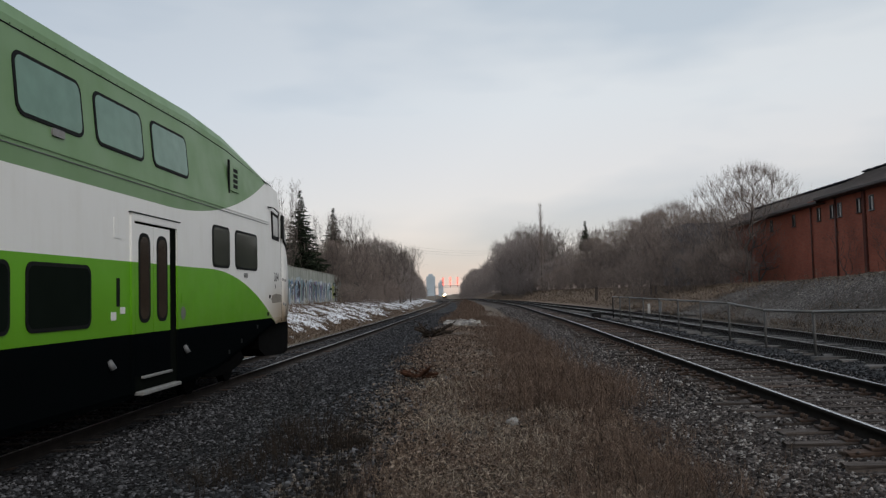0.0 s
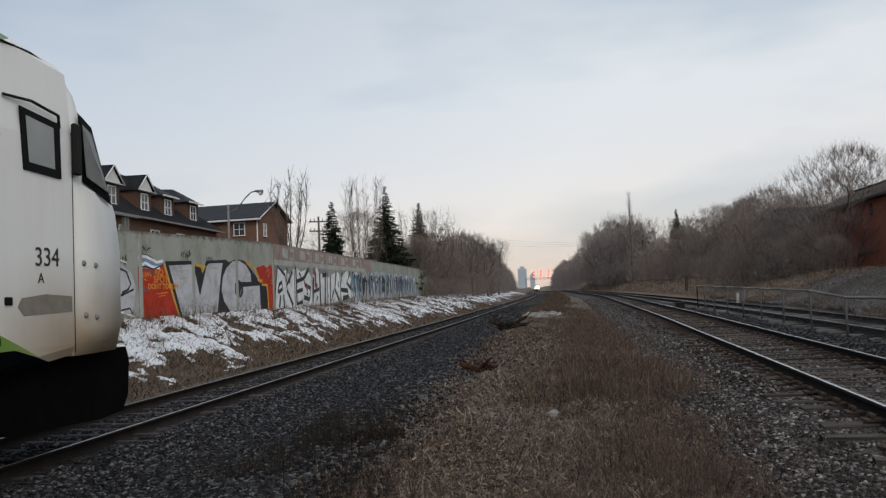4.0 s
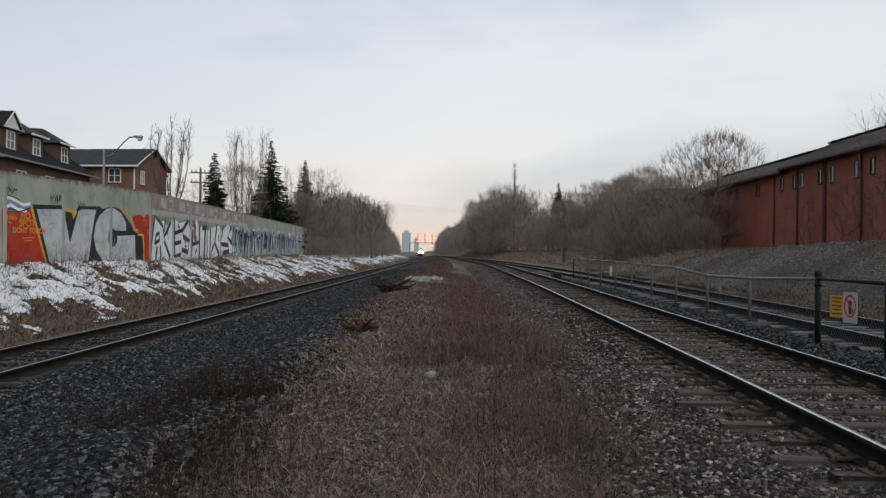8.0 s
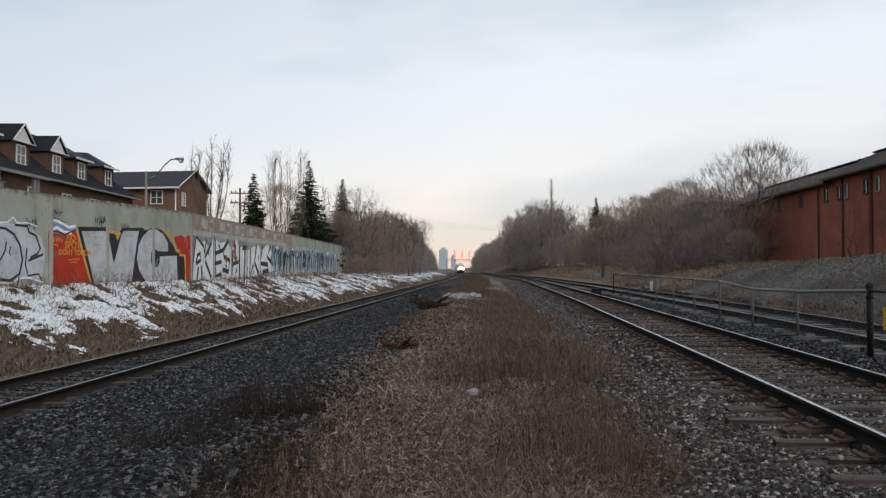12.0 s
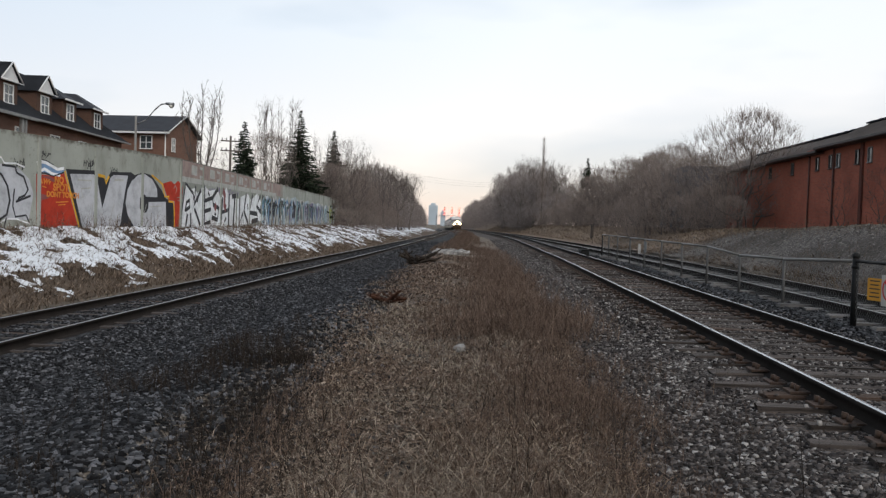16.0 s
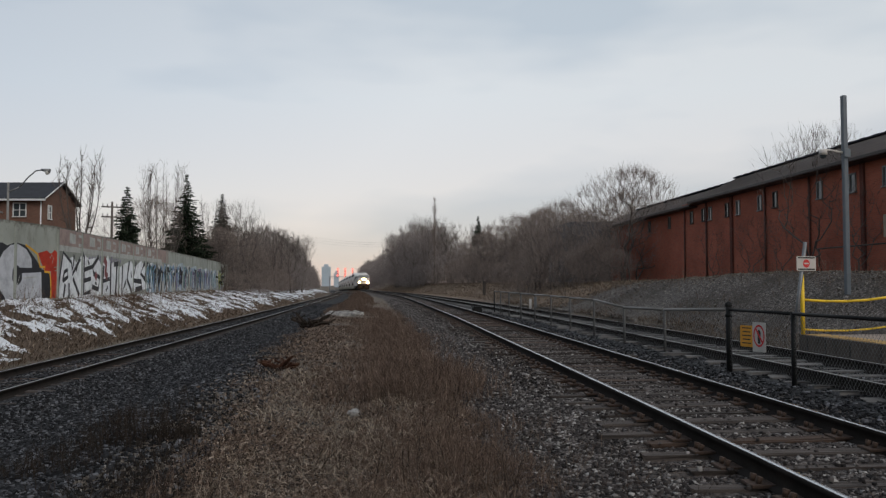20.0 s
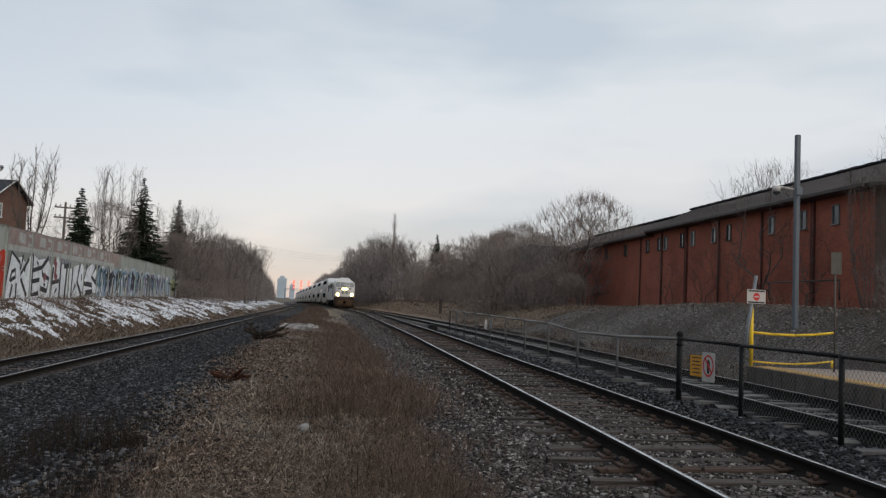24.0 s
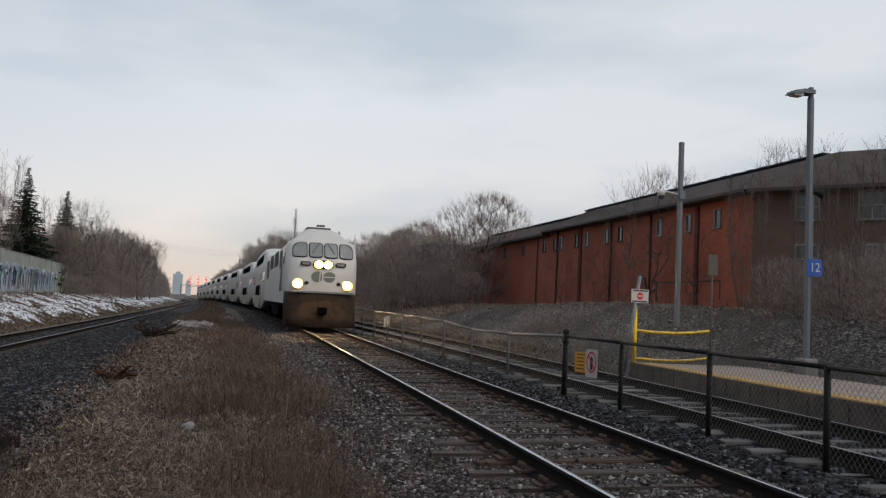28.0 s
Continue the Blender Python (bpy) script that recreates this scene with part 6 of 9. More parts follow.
def street_lamp():
    lp = thing("street_lamp", "grey cobra-head street lamp behind the noise wall", "street lamp", at=pose(-17.35, 45.0, 1.0))
    bm = nb()
    tube(bm, (0, 0, 0), (0, 0, 6.0), 0.085, 0.06, 8)
    part("pole", bm, M_CONCRETE, lp, smooth=False)
    bm = nb()
    pipe(bm, [(0, 0, 5.5), (0.55, 0, 5.75), (1.0, 0, 6.3), (1.35, 0, 6.62), (1.7, 0, 6.68)], 0.035, 6)
    part("arm", bm, M_GALV, lp)
    bm = nb()
    tube(bm, (1.62, 0, 6.68), (2.05, 0, 6.62), 0.06, 0.12, 8)
    part("lamp_head", bm, M_GALV, lp)
    bm = nb()
    bmesh.ops.create_uvsphere(bm, u_segments=10, v_segments=6, radius=0.12, matrix=Matrix.Translation((1.92, 0, 6.54)))
    part("lens", bm, M_SODIUM, lp, "pale glass bowl")


street_lamp()


def utility_pole(x, y, z, h, arms):
    up = thing("utility_pole", "grey wooden utility pole with cross-arms", "utility pole", at=pose(x, y, z, 0, 0, 20))
    bm = nb()
    tube(bm, (0, 0, 0), (0, 0, h), 0.12, 0.07, 8)
    part("pole", bm, M_BARK, up)
    for k in range(arms):
        bm = nb()
        box(bm, -0.7, 0.7, -0.04, 0.04, h - 0.42 - 0.7 * k, h - 0.33 - 0.7 * k, 0.01)
        part("cross_arm", bm, M_BARK, up)
        for s in (-0.6, -0.3, 0.3, 0.6):
            bm = nb()
            tube(bm, (s, 0, h - 0.33 - 0.7 * k), (s, 0, h - 0.15 - 0.7 * k), 0.04, 0.03, 6)
            part("insulator", bm, M_STEPGREY, up)


utility_pole(-16.2, 60.0, 1.0, 6.5, 2)
utility_pole(-10.6, 190.0, 1.0, 10.8, 1)
utility_pole(19.0, 208.0, 1.0, 10.8, 1)
for k in range(3):
    bm = nb()
    pts = [(-10.6 + 29.6 * q + 0.5 * k, 190.0 + 18.0 * q, 10.9 + 1.0 + 0.5 * k - 4 * 1.1 * q * (1 - q)) for q in np.linspace(0, 1, 13)]
    pipe(bm, pts, 0.012, 4)
    tagged(part("overhead_wire", bm, M_BLACKMETAL), "thin dark overhead wire crossing above the railway", "wire")

# ---- trees ----


def grown(seed, roots, pts, climb=0.35):
    """Joins crown points into a branching skeleton: each point hangs on the node with the shortest way to it and down to the root."""
    P = np.concatenate([np.asarray(roots, float), pts])
    n, k0 = len(P), len(roots)
    up, way = np.full(n, -1), np.zeros(n)
    base = P[:k0].mean(0)
    order = np.argsort(np.linalg.norm(pts - base, axis=1)) + k0
    done = list(range(k0))
    for i in order:
        q = np.array(done)
        d = P[i] - P[q]
        ln = np.linalg.norm(d, axis=1)
        cost = ln + climb * way[q] + np.where(d[:, 2] < 0, 4.0 * -d[:, 2], 0)
        j = int(np.argmin(cost))
        up[i], way[i] = q[j], way[q[j]] + ln[j]
        done.append(i)
    load = np.ones(n)
    for i in order[::-1]:
        load[up[i]] += load[i]
    return P, up, load, order


def wood_mesh(name, P0, P1, R0, R1, sides):
    """Tapering pieces between point pairs; sides = 2 gives flat slips for fine twigs."""
    ax = P1 - P0
    ax /= np.maximum(np.linalg.norm(ax, axis=1, keepdims=True), 1e-6)
    ref = np.where(np.abs(ax[:, 2:3]) > 0.9, np.array([[1.0, 0, 0]]), np.array([[0, 0, 1.0]]))
    a = np.cross(ax, ref)
    a /= np.linalg.norm(a, axis=1, keepdims=True)
    b = np.cross(ax, a)
    if sides == 2:
        t = np.random.default_rng(len(P0)).uniform(0, 3.14, (len(P0), 1))
        a = a * np.cos(t) + b * np.sin(t)
    v = []
    for P_, R_ in ((P0, R0), (P1, R1)):
        for k in range(sides):
            t = 2 * math.pi * k / sides
            v.append(P_ + (a * math.cos(t) + b * math.sin(t)) * R_[:, None])
    v = np.stack(v, 1).reshape(-1, 3)
    base = (np.arange(len(P0)) * 2 * sides)[:, None]
    if sides == 2:
        return mesh_np(name, v, base + np.array([[0, 1, 3, 2]]))
    f = np.stack([base + np.array([k, (k + 1) % sides, sides + (k + 1) % sides, sides + k]) for k in range(sides)], 1).reshape(-1, 4)
    return mesh_np(name, v, f)


def crown_points(g, n, h, low, rx, shape):
    """Points in a lumpy crown from low * h to h; shape: broad, vase or column."""
    t = g.random(n) ** (0.62 if shape == "vase" else 0.85)
    if shape == "vase":
        wide = 0.25 + 0.75 * t ** 0.8
        wide = np.where(t > 0.72, wide * np.sqrt(np.clip(1 - ((t - 0.72) / 0.29) ** 2, 0, 1)) * 0.6 + wide * 0.4, wide)
    elif shape == "column":
        wide = 0.45 + 0.55 * np.sin(np.clip(t * 1.15, 0, 1) * math.pi)
    else:
        wide = np.sqrt(np.clip(1 - (2 * t - 0.92) ** 2 / 1.18, 0.02, 1))
    a = g.uniform(0, 2 * math.pi, n)
    lump = 1 + 0.20 * np.sin(3 * a + 5 * t + g.uniform(0, 6)) + 0.13 * np.sin(5 * a - 9 * t + g.uniform(0, 6))
    q = np.sqrt(g.random(n)) ** 0.8 * wide * lump * rx
    return np.stack([np.cos(a) * q, np.sin(a) * q, h * (low + (1 - low) * t)], -1)


def bare_tree(name, label, h, seed, rx, low=0.2, shape="broad", stems=1, n=620, sprays=4, spray=0.5, twig=M_TWIG, rtwig=0.0055, rise=0.7, category="tree", r0=0.11, climb=0.35):
    """A leafless tree: stems, limbs and a crown of fine twigs that all reach the same rounded outline."""
    g = np.random.default_rng(seed)
    pts = crown_points(g, n, h, low, rx, shape)
    roots, stem = [], []
    for k in range(stems):
        f = np.array([*g.normal(0, 0.10 * rx if stems > 1 else 0.01, 2), 0.0])
        roots.append(f)
        lean = g.normal(0, 0.10 if stems > 1 else 0.03, 2)
        for z in np.arange(0.35, h * max(low, 0.12) + 0.6, 0.4):
            stem.append(f + np.array([*(lean * z + g.normal(0, 0.03, 2)), z]))
    P, up, load, order = grown(seed, roots, np.concatenate([np.array(stem), pts]), climb)
    R = np.maximum(rtwig, r0 * (load / load.max()) ** 0.56)
    kid, dad = order, up[order]
    P0, P1, R0, R1 = P[dad], P[kid], np.minimum(R[dad], R[kid] * 1.35), R[kid]
    tr = thing(name, label, category)
    big = R1 > r0 * 0.30
    tagged(part("trunk" if stems == 1 else "stem_clump", wood_mesh("trunk", P0[big], P1[big], R0[big], R1[big], 5), M_BARK, tr), kind="" if stems == 1 else "stuff")
    mid = ~big & (R1 > rtwig * 1.7)
    if mid.sum():
        tagged(part("branchwork", wood_mesh("branchwork", P0[mid], P1[mid], R0[mid], R1[mid], 3), M_BARK, tr), kind="stuff")
    fine = ~big & ~mid
    A, B, RA, RB = [P0[fine]], [P1[fine]], [R0[fine]], [R1[fine]]
    out = P1[~big]
    d = out - np.array([0, 0, h * (low + 0.18)])
    d /= np.maximum(np.linalg.norm(d, axis=1, keepdims=True), 1e-6)
    for _ in range(sprays):
        v = d * 0.6 + g.normal(0, 0.42, out.shape) + np.array([0, 0, rise])
        v /= np.linalg.norm(v, axis=1, keepdims=True)
        ln = spray * g.uniform(0.35, 1.15, (len(out), 1))
        m = out + v * ln
        e = m + (v + g.normal(0, 0.30, out.shape)) * ln * 0.6
        for p_, q_, k in ((out, m, 1.0), (m, e, 0.7)):
            A.append(p_)
            B.append(q_)
            RA.append(np.full(len(out), rtwig * k))
            RB.append(np.full(len(out), rtwig * k * 0.7))
    me = wood_mesh("twig_crown", np.concatenate(A), np.concatenate(B), np.concatenate(RA), np.concatenate(RB), 2)
    tagged(part("twig_crown", me, twig, tr, "bare branching twigs"), kind="stuff")
    return tr


def whip_tree(label, h, seed, limbs, rx, fork, twig, rtwig, stems=1, r0=0.11):
    """A street tree of straight steep limbs: each rises from the fork and carries short upright shoots."""
    g = np.random.default_rng(seed)
    tr = thing("bare_tree", label, "tree")
    A, B, RA, RB, C, D, RC, RD = [], [], [], [], [], [], [], []
    for k in range(limbs):
        a = 2 * math.pi * (k + g.uniform(-0.3, 0.3)) / limbs
        foot = np.array([0.12 * stems * math.cos(a), 0.12 * stems * math.sin(a), 0.0]) if stems > 1 else np.array([0, 0, fork * h * g.uniform(0.75, 1.15)])
        tip = np.array([math.cos(a) * rx * g.uniform(0.35, 1.1), math.sin(a) * rx * g.uniform(0.35, 1.1), h * g.uniform(0.84, 1.0)])
        bow = np.array([math.cos(a), math.sin(a), 0]) * rx * 0.22
        q = np.linspace(0, 1, 9)[:, None]
        pts = foot + (tip - foot) * q + bow * np.sin(q * math.pi) + g.normal(0, 0.016, (9, 3))
        rr = r0 * (0.55 if stems == 1 else 0.7) * (1 - q[:, 0]) + rtwig
        A.append(pts[:-1]); B.append(pts[1:]); RA.append(rr[:-1]); RB.append(rr[1:])
        m = 42
        t = g.uniform(0.22, 1.0, m)
        base = np.stack([np.interp(t, q[:, 0], pts[:, i]) for i in range(3)], -1)
        v = g.normal(0, 0.42, (m, 3)) + np.array([0, 0, 1.0])
        ln = g.uniform(0.35, 1.0, (m, 1)) * h * 0.13
        end = base + v / np.linalg.norm(v, axis=1, keepdims=True) * ln
        C.append(base); D.append(end); RC.append(np.full(m, rtwig * 1.3)); RD.append(np.full(m, rtwig * 0.7))
        for _ in range(2):
            mid = base + (end - base) * g.uniform(0.3, 0.9, (m, 1))
            C.append(mid); D.append(mid + (g.normal(0, 0.35, (m, 3)) + np.array([0, 0, 0.7])) * ln * 0.45); RC.append(np.full(m, rtwig)); RD.append(np.full(m, rtwig * 0.5))
    if stems == 1:
        z = np.linspace(0, fork * h * 1.15, 5)
        tp = np.stack([0 * z, 0 * z, z], -1)
        A.append(tp[:-1]); B.append(tp[1:]); RA.append(np.full(4, r0)); RB.append(np.full(4, r0 * 0.9))
    tagged(part("trunk", wood_mesh("trunk", np.concatenate(A), np.concatenate(B), np.concatenate(RA), np.concatenate(RB), 5), M_BARK, tr), kind="" if stems == 1 else "stuff")
    tagged(part("twig_crown", wood_mesh("twig_crown", np.concatenate(C), np.concatenate(D), np.concatenate(RC), np.concatenate(RD), 2), twig, tr, "steep bare twigs"), kind="stuff")
    return tr


def spruce(label, h, r, seed, start=0.06):
    """A spruce: trunk and tiers of drooping boughs set with needle tufts."""
    rnd = random.Random(seed)
    tr = thing("spruce_tree", label, "tree")
    bm = nb()
    tube(bm, (0, 0, 0), (0, 0, h * 0.985), h * 0.014, 0.012, 7)
    part("trunk", bm, M_BARK, tr)
    V, F = [], []
    z = h * start
    while z < h * 0.995:
        t = z / h
        reach = r * (1.0 - t) ** 1.02 * rnd.uniform(0.70, 1.10) + 0.03
        for k in range(int(11 * (1 - t) + 6)):
            a = rnd.uniform(0, 6.283)
            rr = reach * rnd.uniform(0.55, 1.12)
            n_ = max(2, int(rr * 5))
            for i in range(n_):
                q = (i + 0.6) / n_
                c = Vector((math.cos(a) * rr * q, math.sin(a) * rr * q, z - 0.30 * rr * q + 0.16 * rr * q * q))
                s = 0.14 + 0.42 * (1 - t) * (1.1 - 0.4 * q)
                for _ in range(6):
                    d1 = Vector((math.cos(a) * 0.8 + rnd.gauss(0, 0.6), math.sin(a) * 0.8 + rnd.gauss(0, 0.6), rnd.gauss(-0.22, 0.28))).normalized() * s * rnd.uniform(0.8, 1.4)
                    d2 = Vector((rnd.gauss(0, 1), rnd.gauss(0, 1), rnd.gauss(0, 0.7))).normalized() * s * 0.34
                    j = len(V)
                    V += [c - d2, c + d2, c + d1]
                    F.append((j, j + 1, j + 2))
        z += 0.16 + 0.012 * h * (1 - t)
    part("crown", mesh_np("crown", [tuple(v) for v in V], F), M_NEEDLE, tr, "dark drooping needled boughs")
    return tr


def plant(src, x, y, s=1.0, rz=None, z=None, group="", sz=None):
    m = pose(x, y, float(ground_z(x, y)) - 0.05 if z is None else z, 0, 0, random.uniform(0, 360) if rz is None else rz) @ Matrix.Diagonal((s, s, sz or s, 1))
    ob = copy_thing(src, m)
    if group:
        ob["group"] = group
    return ob


def place(src, x, y, s=1.0, z=None):
    src.matrix_basis = pose(x, y, float(ground_z(x, y)) - 0.05 if z is None else z, 0, 0, random.uniform(0, 360)) @ Matrix.Diagonal((s, s, s, 1))
    return src


# behind the wall
place(spruce("tall dark green spruce behind the noise wall", 12.3, 4.5, 3, 0.12), -16.3, 88.0, 1.0, 1.0)
place(spruce("small thin spruce behind the noise wall", 7.9, 2.5, 4, 0.2), -15.7, 62.0, 1.0, 1.0)
place(spruce("dark spruce half hidden among bare trees", 12.2, 4.2, 5, 0.14), -15.3, 106.0, 1.0, 1.0)
t1 = whip_tree("pruned bare street tree with upright branches", 8.0, 14, 7, 1.35, 0.26, M_TWIG_DARK, 0.011, 1, 0.08)
place(t1, -15.45, 50.5, 1.0, 1.0)
t2 = whip_tree("tall slender pale birch clump", 11.2, 15, 14, 2.0, 0.2, M_TWIG_DARK, 0.009, 3, 0.045)
place(t2, -16.4, 76.5, 1.0, 1.0)
plant(t2, -14.2, 93.0, 0.86, z=1.0)

# woods: a few grown trees and thickets, planted along both sides; each kind is grown 8 m tall
W1 = bare_tree("bare_tree", "grey-brown leafless tree with a dense rounded crown", 8.0, 21, 3.9, 0.14, "broad", 5, 1150, 6, 0.50, M_TWIG, 0.0055, r0=0.13)
W2 = bare_tree("bare_tree", "leafless tree with fine spreading twigs", 8.0, 22, 2.9, 0.20, "vase", 3, 700, 5, 0.55, M_TWIG, 0.0055, r0=0.12)
W3 = bare_tree("bare_tree", "tall leafless tree with an open crown", 8.0, 23, 2.3, 0.30, "vase", 1, 300, 4, 0.55, M_TWIG_DARK, 0.006, r0=0.12)
W4 = bare_tree("bare_tree", "leafless tree with a narrow twiggy crown", 8.0, 26, 2.1, 0.15, "column", 2, 520, 5, 0.5, M_TWIG, 0.0055, r0=0.11)
S1 = bare_tree("shrub_thicket", "dense brown leafless thicket", 4.0, 31, 2.5, 0.06, "broad", 9, 620, 6, 0.42, M_TWIG, 0.0055, category="shrub", r0=0.035)
S2 = bare_tree("shrub_thicket", "low tangled thicket of brown scrub", 3.0, 32, 2.2, 0.05, "broad", 9, 460, 6, 0.40, M_TWIG, 0.0055, category="shrub", r0=0.03)
T3 = bare_tree("bare_tree", "slender spreading leafless tree before the brick wall", 5.6, 37, 2.3, 0.12, "vase", 2, 120, 3, 0.5, M_TWIG_DARK, 0.006, r0=0.07)
F1 = bare_tree("bare_tree", "distant leafless tree with a rounded twiggy crown", 8.0, 24, 3.2, 0.14, "broad", 3, 480, 5, 0.60, M_TWIG_HAZE, 0.013, r0=0.13)
F2 = bare_tree("bare_tree", "distant leafless tree in a dense row", 8.0, 25, 2.6, 0.18, "vase", 2, 420, 5, 0.60, M_TWIG_HAZE, 0.013, r0=0.13)
G1 = bare_tree("shrub_thicket", "distant leafless thicket along the line", 4.0, 33, 2.8, 0.05, "broad", 7, 330, 6, 0.5, M_TWIG_HAZE, 0.013, category="shrub", r0=0.05)
for k in (F1, F2, W1, W2, W3, W4):
    k["group"] = "leafless trees along the railway"
for k in (S1, S2, G1):
    k["group"] = "scrub along the railway"
place(W1, 19.9, 56.0, 0.99)
place(W2, 18.6, 71.0, 0.80)
place(W3, 24.5, 104.0, 1.0)
place(W4, 18.6, 79.0, 0.82)
place(S1, 15.9, 60.5, 0.9)
place(S2, 14.6, 67.0)
place(F1, 17.0, 150.0, 1.28)
place(F2, 14.0, 158.0, 1.25)
place(G1, 13.0, 154.0)
wr = random.Random(5)
FAR_KIND = bare_tree("bare_tree", "far leafless tree with a rounded crown", 8.0, 27, 3.1, 0.12, "broad", 2, 230, 4, 0.7, M_TWIG_HAZE, 0.026, r0=0.13)
place(FAR_KIND, 13.2, 196.0, 1.1)
FAR_KIND["group"] = "leafless trees along the railway"
far_spots = []


def woods(y0, y1, side, first, edge_of, tall_of):
    """Rows of trees with scrub before and behind them; past 200 m they are gathered for one joined mass."""
    yy = y0
    while yy < y1:
        edge, tall = edge_of(yy), tall_of(yy)
        near = yy < 138
        for row in range(5):
            x = edge + side * ((0.0, 2.2, 4.8, 8.0, 11.5)[row] + wr.uniform(-0.6, 1.2) + (first if yy < 90 else 0))
            y, rz = yy + wr.uniform(-1.4, 1.4), wr.uniform(0, 360)
            if 16.4 < x < 28.5 and 60.0 < y < 75.0:
                continue                    # the grey shed stands here
            low = row in (0, 4)
            s = wr.uniform(0.55, 1.05) * (1.0 if near else 1.25) if low else tall / 8.0 * wr.choice((0.55, 0.66, 0.74, 0.82, 0.90, 0.96)) * wr.uniform(0.95, 1.05) * (1, 0.95, 1.1, 1.15)[row]
            if yy > 200:
                if row in (1, 3) or wr.random() < 0.5:
                    far_spots.append((x, y, s * (0.5 if low else 1.0), rz))
            elif low:
                plant(wr.choice((S1, S2)) if near else G1, x, y, s, rz)
            else:
                plant(wr.choice((W1, W2, W4, W1)) if near else wr.choice((F1, F2)), x, y, s, rz)
        yy += np.interp(yy, [60, 150, 470], [3.3, 5.6, 9.5])


woods(61.0, 470.0, 1, 1.0, lambda y: float(max(x_third(y) if y < 170 else 0, x_right(y))) + np.interp(y, [60, 100, 160, 300, 500], [8.8, 8.8, 7.4, 6.2, 5.6]),
      lambda y: np.interp(y, [60, 75, 90, 110, 135, 160, 210, 265, 350, 470], [7.6, 8.6, 8.4, 8.0, 7.0, 7.4, 9.6, 10.2, 10.4, 10.4]))
woods(90.0, 480.0, -1, 0.0, lambda y: float(x_left(y)) - np.interp(y, [88, 120, 200, 480], [7.0, 6.4, 7.0, 8.0]),
      lambda y: np.interp(y, [88, 105, 145, 240, 480], [8.6, 8.0, 7.6, 8.0, 8.4]))


def far_woods():
    """The distant rows joined into one mass of crowns."""
    V, F, n0 = [], [], 0
    me = [c for c in FAR_KIND.children if c.name.startswith("twig_crown")][0].data
    co = np.empty(len(me.vertices) * 3)
    me.vertices.foreach_get("co", co)
    co = co.reshape(-1, 3)
    fc = np.empty(len(me.polygons) * 4, dtype=np.int64)
    me.polygons.foreach_get("vertices", fc)
    fc = fc.reshape(-1, 4)
    for x, y, s, rz in far_spots:
        c, sn = math.cos(radians(rz)), math.sin(radians(rz))
        z = float(ground_z(x, y)) - 0.1
        V.append(np.stack([x + s * (co[:, 0] * c - co[:, 1] * sn), y + s * (co[:, 0] * sn + co[:, 1] * c), z + s * co[:, 2]], -1))
        F.append(fc + n0)
        n0 += len(co)
    tagged(part("far_woods", mesh_np("far_woods", np.concatenate(V), np.concatenate(F)), M_TWIG_HAZE), "distant grey-brown leafless woods on both sides of the line", "woods", kind="stuff")


far_woods()
for x, y, s in ((-9.6, 118.0, 1.02), (-8.4, 132.0, 1.12), (-7.6, 150.0, 1.2), (17.6, 160.0, 1.5), (16.0, 172.0, 1.64), (19.5, 150.0, 1.3), (-12.4, 96.0, 1.2), (-11.2, 98.5, 1.05)):
    plant(W3, x, y, s)
for k, (x, y, s) in enumerate(((-13.6, 93.0, 0.95), (-14.4, 98.0, 1.05), (-13.0, 101.0, 0.9), (-14.0, 106.0, 1.1), (-12.6, 110.0, 0.95), (-13.4, 116.0, 1.05))):
    plant((W2, W4)[k % 2], x, y, s)
# scrub at the far end of the brick building, saplings on the berm, and crowns rising behind the roof
for x, y, s in ((15.9, 57.5, 0.70), (18.0, 53.6, 0.62), (17.0, 56.0, 0.8), (18.6, 58.0, 0.9), (14.4, 62.5, 0.7)):
    plant(S1, x, y, s)
plant(W1, 18.6, 60.5, 0.70)
plant(W1, 16.9, 62.5, 0.58)
for x, y, s in ((22.4, 63.0, 0.8), (15.2, 64.0, 0.8)):
    plant(W2, x, y, s)
for x, y, s in ((18.5, 24.6, 0.42), (17.2, 18.6, 0.40), (18.8, 15.4, 0.46), (19.4, 18.6, 0.46), (19.0, 22.0, 0.40)):
    plant(t2, x, y, s)
for x, y, s in ((16.0, 19.5, 0.5), (15.2, 16.4, 0.5), (17.0, 16.0, 0.7), (15.0, 13.2, 0.7), (16.5, 13.0, 0.7), (17.9, 19.4, 0.6), (18.4, 21.6, 0.5), (19.3, 20.2, 0.7), (19.6, 16.6, 0.8)):
    plant(S2, x, y, s)
place(T3, 19.1, 32.3)
for x, y, s in ((19.8, 38.2, 0.55), (19.2, 29.0, 0.62), (20.0, 43.0, 0.5), (19.3, 34.6, 0.5)):
    plant(T3, x, y, s)
for x, y, s in ((31.0, 50.5, 1.2), (31.0, 37.0, 1.14), (33.0, 29.5, 1.2)):
    plant(W3, x, y, s, z=1.8)


